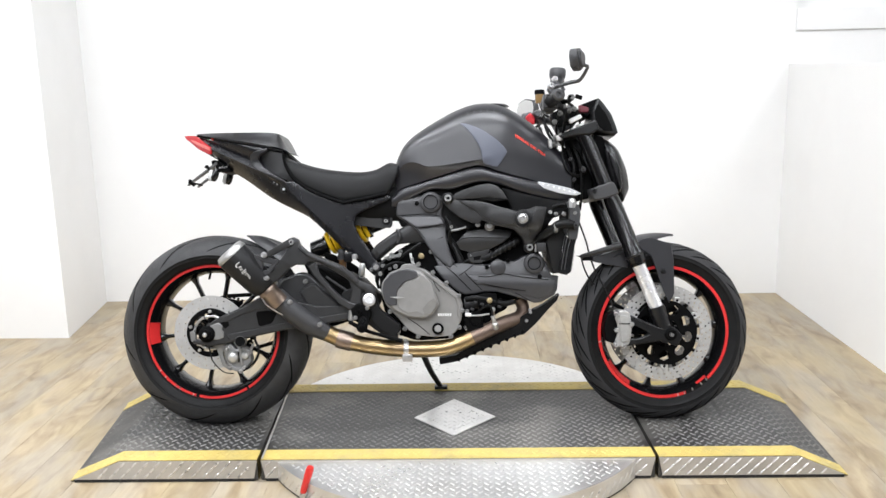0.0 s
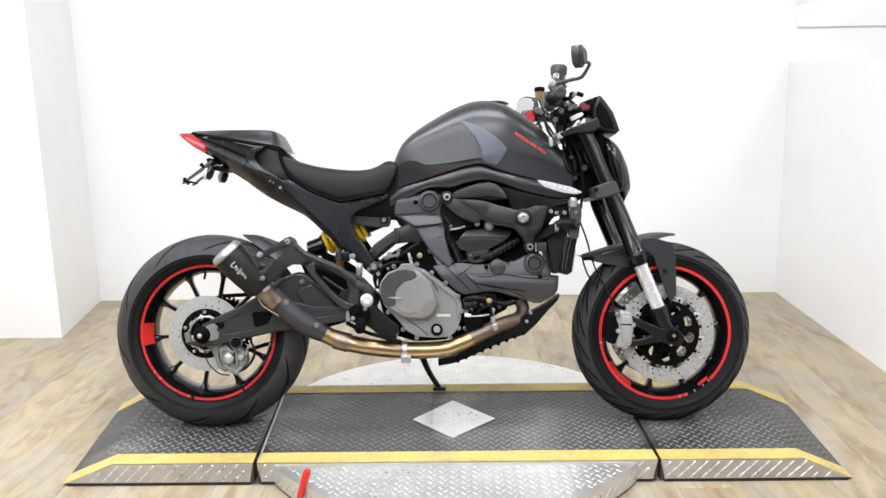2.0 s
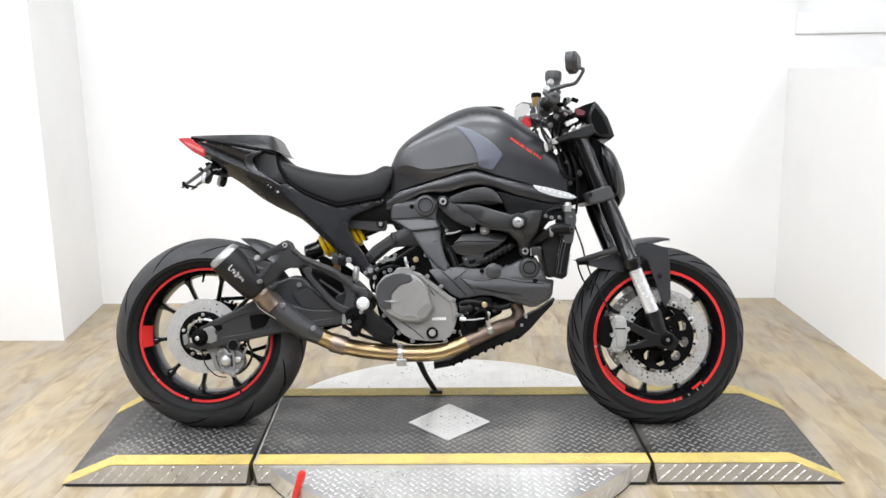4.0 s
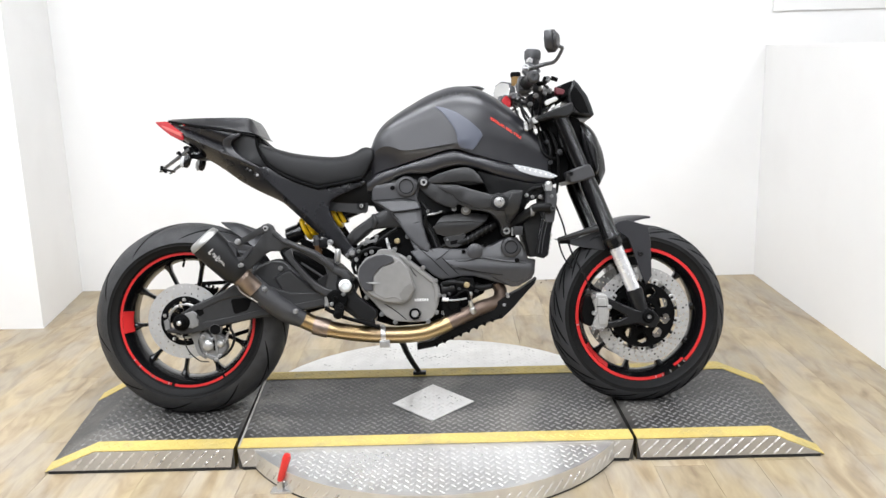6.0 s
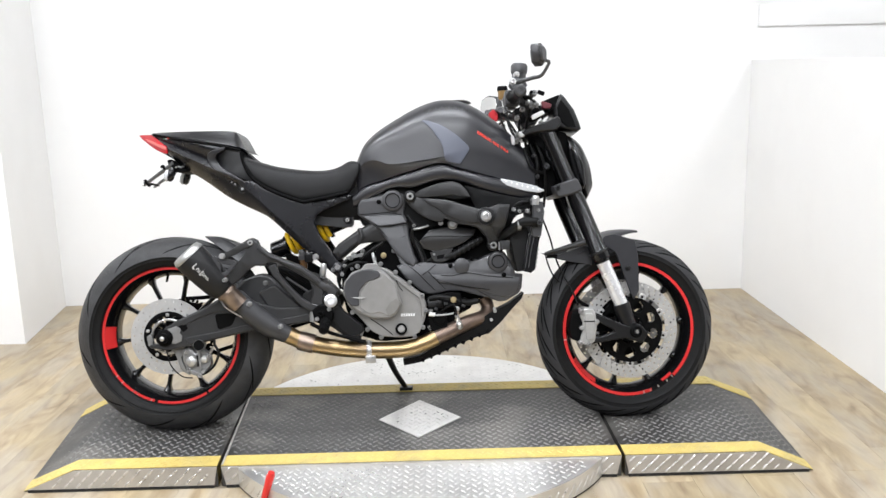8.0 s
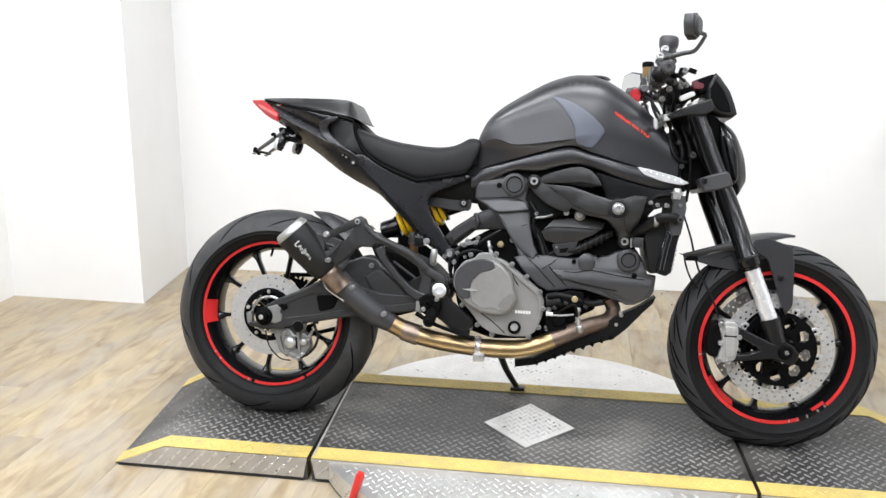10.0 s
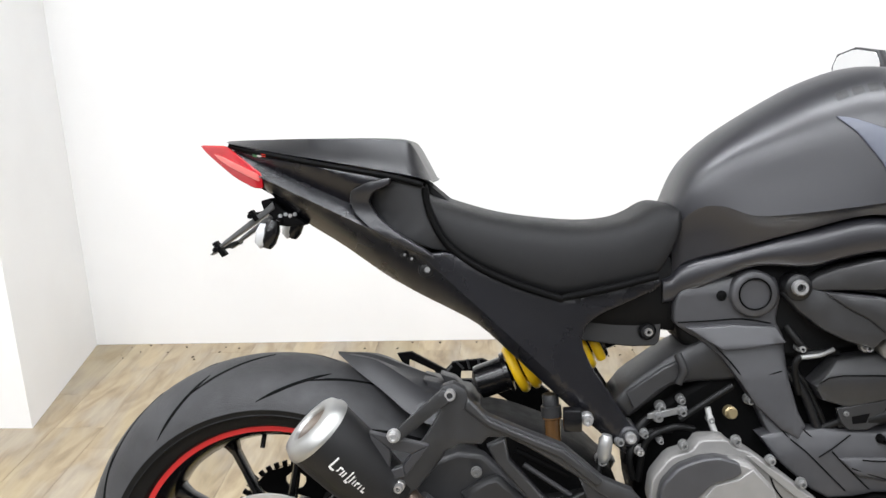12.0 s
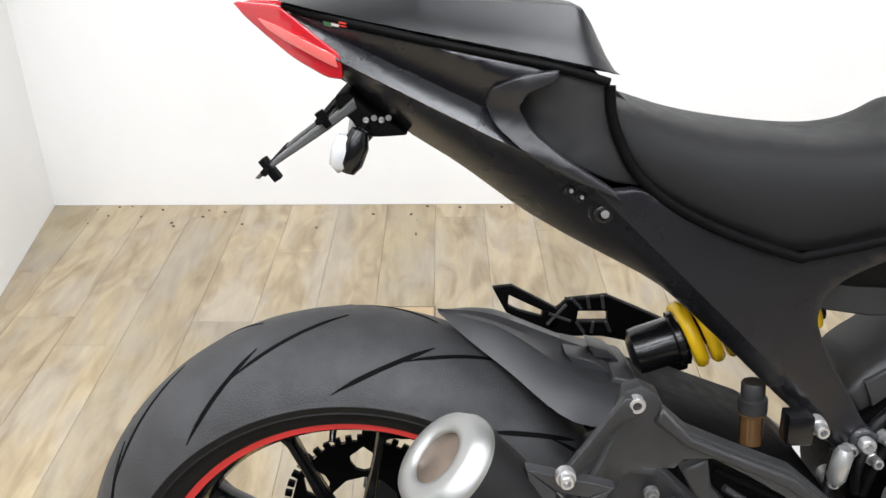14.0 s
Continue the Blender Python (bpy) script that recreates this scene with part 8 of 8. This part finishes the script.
# ---- bars and controls ----
BAR_R, BAR_L = Vector((0.375, -0.385, 1.012)), Vector((0.318, 0.385, 1.026))
bar = part("handlebar", tube([BAR_R, BAR_R.lerp(BAR_L, 0.14), Vector((0.412, -0.17, 1.002)), Vector((0.430, -0.07, 0.990)), Vector((0.422, 0.07, 0.990)), Vector((0.388, 0.17, 1.010)), BAR_R.lerp(BAR_L, 0.86), BAR_L], 0.0125, 12), FRAME_BLACK, bike, "black tapered handlebar")
for p, q in ((BAR_R, BAR_R.lerp(BAR_L, 0.17)), (BAR_L, BAR_L.lerp(BAR_R, 0.17))):
    part("grip", turned(p, q, [(0, 0), (0.017, 0), (0.0185, 0.04), (0.0165, 0.1), (0.0165, 0.9), (0.021, 0.93), (0.021, 1), (0, 1)], 18), CABLE, bar, "black rubber grip")
    part("bar_end", turned(p, p + (p - q) * 0.10, [(0, 0), (0.016, 0), (0.018, 0.4), (0.012, 1), (0.006, 1), (0.005, 0.7), (0, 0.7)], 18), POD_GREY, bar)
    s = -1 if p.y < 0 else 1
    c = q + (q - p) * 0.16
    part("switch_pod", block(-0.022, 0.022, -0.028, 0.028, -0.024, 0.022, 0.008, None, Matrix.Translation(c)), POD_GREY, bar, "grey switch pod")
    lev0 = c + Vector((0.034, -s * 0.03, 0.004))
    part("lever", tube([lev0, lev0 + Vector((0.024, s * 0.05, -0.004)), lev0 + Vector((0.012, s * 0.13, -0.012)), lev0 + Vector((0.008, s * 0.19, -0.012))], [0.008, 0.006, 0.0045, 0.005], 8), CASE_BLACK, bar, "black control lever")
    part("master_cylinder", turned(c + Vector((0.02, -s * 0.01, 0.012)), c + Vector((0.03, -s * 0.08, 0.012)), [(0, 0), (0.014, 0), (0.014, 0.8), (0.009, 1), (0, 1)], 16), GREY_METAL, bar)
    part("lever_pivot", bolt(*(c + Vector((0.036, -s * 0.03, 0.020))), 0.009), GREY_METAL, bar)
    part("switch_face", block(-0.018, 0.016, -0.032, -0.028, -0.018, 0.016, 0.003, None, Matrix.Translation(c)), GREY_METAL, bar)
    part("perch_clamp", lathe(ring_profile(0.013, 0.022, -0.010, 0.010), Matrix.Translation(c + (q - p) * 0.3), 18), GREY_METAL, bar)
# reservoirs
front_res = part("brake_reservoir", turned((0.383, -0.27, 1.048), (0.384, -0.27, 1.086), [(0, 0), (0.016, 0), (0.021, 0.25), (0.021, 1), (0, 1)], 22), GREY_METAL, bar, "grey brake fluid reservoir with ribbed cap")
part("reservoir_cap", turned((0.384, -0.27, 1.081), (0.386, -0.27, 1.11), [(0, 0), (0.0235, 0), (0.025, 0.3), (0.025, 0.8), (0.021, 1), (0, 1)], 22), POD_GREY, front_res)
part("perch_body", slab([(0.353, 1.057), (0.367, 1.067), (0.394, 1.057), (0.404, 1.04), (0.39, 1.02), (0.363, 1.024), (0.35, 1.041)], -0.315, -0.285, 0.004, 0), GREY_METAL, bar)
part("clamp_bolt", bolt(*(0.36, -0.318, 1.051), 0.008), BRIGHT_BOLT, bar)
part("clamp_bolt", bolt(*(0.385, -0.318, 1.037), 0.005), BRIGHT_BOLT, bar)
part("clamp_bolt", bolt(*(0.373, -0.31, 1.072), 0.007), STEEL, bar)
clutch_res = part("clutch_reservoir", turned((0.372, 0.22, 1.079), (0.372, 0.22, 1.115), [(0, 0), (0.012, 0), (0.0165, 0.15), (0.0165, 1), (0, 1)], 20), FLUID_PALE, bar, "amber clutch fluid reservoir with black cap")
part("reservoir_cap", turned((0.372, 0.22, 1.111), (0.372, 0.22, 1.127), [(0, 0), (0.018, 0), (0.019, 0.5), (0.017, 1), (0, 1)], 20), CASE_BLACK, clutch_res)
part("reservoir_stay", tube([(0.374, 0.22, 1.078), (0.384, 0.2, 1.043), (0.405, 0.17, 1.019)], 0.005, 8), FRAME_BLACK, clutch_res)
part("red_clamp", slab([(0.316, 1.024), (0.334, 1.040), (0.350, 1.022), (0.349, 0.998), (0.326, 0.999)], 0.16, 0.22, 0.004, 1), RED_ANOD, bar, "red anodised clamp")
part("red_button", slab([(0.469, 1.025), (0.502, 1.013), (0.498, 0.999), (0.472, 0.999)], -0.11, -0.08, 0.004, 1), DARK_RED, bar, "dark red switch")
part("ignition_barrel", turned((0.44, 0, 0.965), (0.467, 0, 1.006), [(0, 0), (0.018, 0), (0.020, 0.6), (0.014, 1), (0, 1)], 18), STEEL, bike)
part("clamp_block", slab([(0.387, 1.008), (0.439, 1.022), (0.483, 1.01), (0.49, 0.991), (0.449, 0.966), (0.408, 0.96), (0.39, 0.982)], -0.06, 0.03, 0.004, 0), CASE_BLACK, bike)
part("lamp_bracket", slab([(0.522, 0.937), (0.552, 0.925), (0.581, 0.842), (0.61, 0.739), (0.583, 0.726), (0.558, 0.786), (0.529, 0.862)], -0.06, 0.06, 0.006, 0), CASE_BLACK, bike)
part("yoke_clamp", slab([(0.405, 1.019), (0.446, 1.03), (0.457, 1), (0.427, 0.982), (0.405, 0.993)], -0.06, 0.04, 0.005, 1), FRAME_BLACK, bike)
part("bar_riser", slab([(0.392, 0.985), (0.433, 0.999), (0.451, 0.961), (0.414, 0.943)], -0.055, 0.055, 0.004, 0), FRAME_BLACK, bike)
for spots, r in (([(0.395, -0.22, 1.036), (0.422, -0.16, 0.999), (0.421, -0.1, 0.949), (0.421, -0.06, 0.892), (0.447, -0.05, 0.822)], 0.005), ([(0.408, -0.2, 1.028), (0.459, -0.12, 1.004), (0.482, -0.05, 0.947), (0.487, -0.03, 0.86)], 0.004),
                 ([(0.382, 0.18, 1.028), (0.385, 0.1, 0.967), (0.411, 0.04, 0.902)], 0.005), ([(0.356, 0.16, 1.01), (0.372, 0.08, 0.945), (0.4, 0.02, 0.885)], 0.004)):
    part("control_cable", tube(spots, r, 8), CABLE, bike)
for spot, r in (((0.4, -0.06, 0.925), 0.009), ((0.388, -0.08, 0.901), 0.007), ((0.446, -0.08, 1.024), 0.008), ((0.445, -0.12, 1.047), 0.008)):
    part("cable_fitting", bolt(*spot, r, 0.012), CAST_GREY, bike)

# bright fittings between the yoke and the bars
for corners, y0, y1, mat in (([(0.350, 1.004), (0.376, 1.006), (0.378, 0.984), (0.352, 0.982)], -0.215, -0.190, GREY_METAL), ([(0.367, 0.912), (0.378, 0.914), (0.381, 0.884), (0.370, 0.886)], -0.130, -0.110, BRIGHT_BOLT), ([(0.424, 0.966), (0.461, 0.981), (0.468, 0.970), (0.430, 0.952)], -0.205, -0.190, MACHINED), ([(0.392, 0.924), (0.409, 0.928), (0.411, 0.909), (0.394, 0.907)], -0.140, -0.120, STEEL)):
    part("bar_fitting", slab(corners, y0, y1, 0.003, 1), mat, bike)
for spot, r in (((0.398, -0.215, 0.984), 0.006), ((0.412, -0.21, 1.004), 0.005), ((0.428, -0.20, 0.992), 0.005), ((0.444, -0.19, 1.000), 0.006), ((0.384, -0.18, 0.962), 0.006), ((0.350, 0.12, 0.962), 0.007), ((0.366, 0.14, 0.978), 0.006), ((0.340, 0.14, 0.985), 0.005)):
    part("bar_fitting", bolt(*spot, r, 0.010), CAST_GREY, bike)
part("switch_rocker", block(-0.010, 0.012, -0.006, 0.006, -0.006, 0.006, 0.002, None, Matrix.Translation((0.457, -0.19, 1.036)) @ pose(0, 0, 0, 0, 20, 0)), CASE_BLACK, bar)
for spots, r in (([(0.330, 0.16, 1.000), (0.352, 0.10, 0.968), (0.380, 0.04, 0.930)], 0.0035), ([(0.352, 0.17, 1.020), (0.376, 0.12, 0.996), (0.398, 0.08, 0.956), (0.410, 0.04, 0.920)], 0.004), ([(0.404, -0.20, 1.010), (0.396, -0.14, 0.968), (0.400, -0.09, 0.930), (0.430, -0.05, 0.880)], 0.004)):
    part("control_cable", tube(spots, r, 8), CABLE, bike)

# mirrors
def mirror_set(root, elbow, neck, centre, sgn, turn, size=1.0):
    ob = part("mirror_stem", tube([root, Vector(root).lerp(Vector(elbow), 0.6), elbow, neck], [0.0065, 0.006, 0.0055, 0.0045], 10, 6), STEM, bike, "grey metal mirror stem")
    part("mirror_joint", tube([Vector(neck), Vector(neck).lerp(Vector(centre), 0.75)], 0.0052, 8), STEM, ob)
    pts = [(-0.046, 0.010), (-0.036, 0.030), (-0.004, 0.037), (0.034, 0.028), (0.042, 0.006), (0.030, -0.030), (-0.010, -0.038), (-0.040, -0.024)]
    pts = [(x * size, z * size) for x, z in pts]
    m = Matrix.Translation(centre) @ pose(0, 0, 0, 0, 0, turn)
    bm = slab(pts, 0.004, 0.028, 0.004, 0)
    slab([(x * 0.8, z * 0.8) for x, z in pts], 0.024, 0.036, 0.010, 0, bm=bm)
    part("mirror_shell", bm, POD_GREY, ob, "black angular mirror shell", at=m)
    part("mirror_glass", slab(inset(pts, 0.004), 0.0028, 0.0062, 0.0006, 1), MIRROR, ob, "mirror glass", at=m)
    return ob


mirror_set((0.369, -0.31, 1.047), (0.441, -0.36, 1.06), (0.462, -0.38, 1.093), (0.411, -0.39, 1.112), -1, -112, 0.86)
mirror_set((0.335, 0.30, 1.03), (0.392, 0.36, 1.05), (0.395, 0.40, 1.075), (0.333, 0.42, 1.081), 1, -58, 1.3)

# ---- floor boards ----
floor = tagged(part("floor", block(SHOP_W, SHOP_E, SHOP_S, BACK + T, -0.12, -0.004, 0), UNSEEN_FLOOR), "pale greyed oak vinyl plank floor, lightly soiled", "floor", kind="structure")
PLANK_W, PLANK_L, PLANK_FROM = 0.152, 1.22, -2.6


def plank_mesh(w, l):
    bm = bmesh.new()
    e = 0.0004
    lo = [bm.verts.new(p) for p in ((0, 0, -0.004), (w, 0, -0.004), (w, l, -0.004), (0, l, -0.004))]
    mid = [bm.verts.new(p) for p in ((0, 0, -e), (w, 0, -e), (w, l, -e), (0, l, -e))]
    hi = [bm.verts.new(p) for p in ((e, e, 0), (w - e, e, 0), (w - e, l - e, 0), (e, l - e, 0))]
    for a, b in ((lo, mid), (mid, hi)):
        for i in range(4):
            bm.faces.new((a[i], a[(i + 1) % 4], b[(i + 1) % 4], b[i]))
    bm.faces.new(hi)
    me = bpy.data.meshes.new("plank")
    bm.to_mesh(me)
    bm.free()
    me.materials.append(OAK)
    return me


board = plank_mesh(PLANK_W - 0.0007, PLANK_L - 0.0007)
cut = {}
rng = random.Random(5)
x, row = LEFT - 0.06, 0
# boards run on unseen behind the half wall to bounce light
while x < BEYOND:
    y = PLANK_FROM - rng.random() * PLANK_L
    while y < BACK:
        y0, y1 = max(y, PLANK_FROM), min(y + PLANK_L, BACK)
        if y1 - y0 > 0.03:
            if y1 - y0 > PLANK_L - 0.001:
                me = board
            else:
                me = plank_mesh(PLANK_W - 0.0007, y1 - y0 - 0.0007)
            ob = new("plank", me)
            ob.parent, ob.location = floor, (x, y0, 0)
        y += PLANK_L
    x += PLANK_W
hatch = thing("floor_hatch", "small square tan vinyl cover let into the floor", "hatch", pose(-0.733, 1.11, 0))
part("cover", block(-0.076, 0.076, -0.076, 0.076, -0.002, 0.0035, 0.001), HATCH, hatch)
bm = bmesh.new()
for a, b, c, d in ((-0.081, 0.081, -0.081, -0.0765), (-0.081, 0.081, 0.0765, 0.081), (-0.081, -0.0765, -0.0765, 0.0765), (0.0765, 0.081, -0.0765, 0.0765)):
    block(a, b, c, d, -0.002, 0.003, 0, bm)
part("rim", bm, HATCH_RIM, hatch)

# grit swept against the back wall
rng = random.Random(41)
bm = bmesh.new()
for k in range(70):
    x, y = rng.uniform(-1.84, 1.2), BACK - 0.012 - abs(rng.gauss(0, 0.09))
    size = rng.uniform(0.0012, 0.0042)
    block(-size, size, -size * rng.uniform(0.4, 1), size * 0.7, 0, size * 0.8, 0, bm, Matrix.Translation((x, y, 0.0005)) @ pose(0, 0, 0, 0, 0, rng.uniform(0, 180)))
tagged(part("floor_grit", bm, GRIT), "small dark grit specks on the floor along the wall", "grit", kind="stuff")
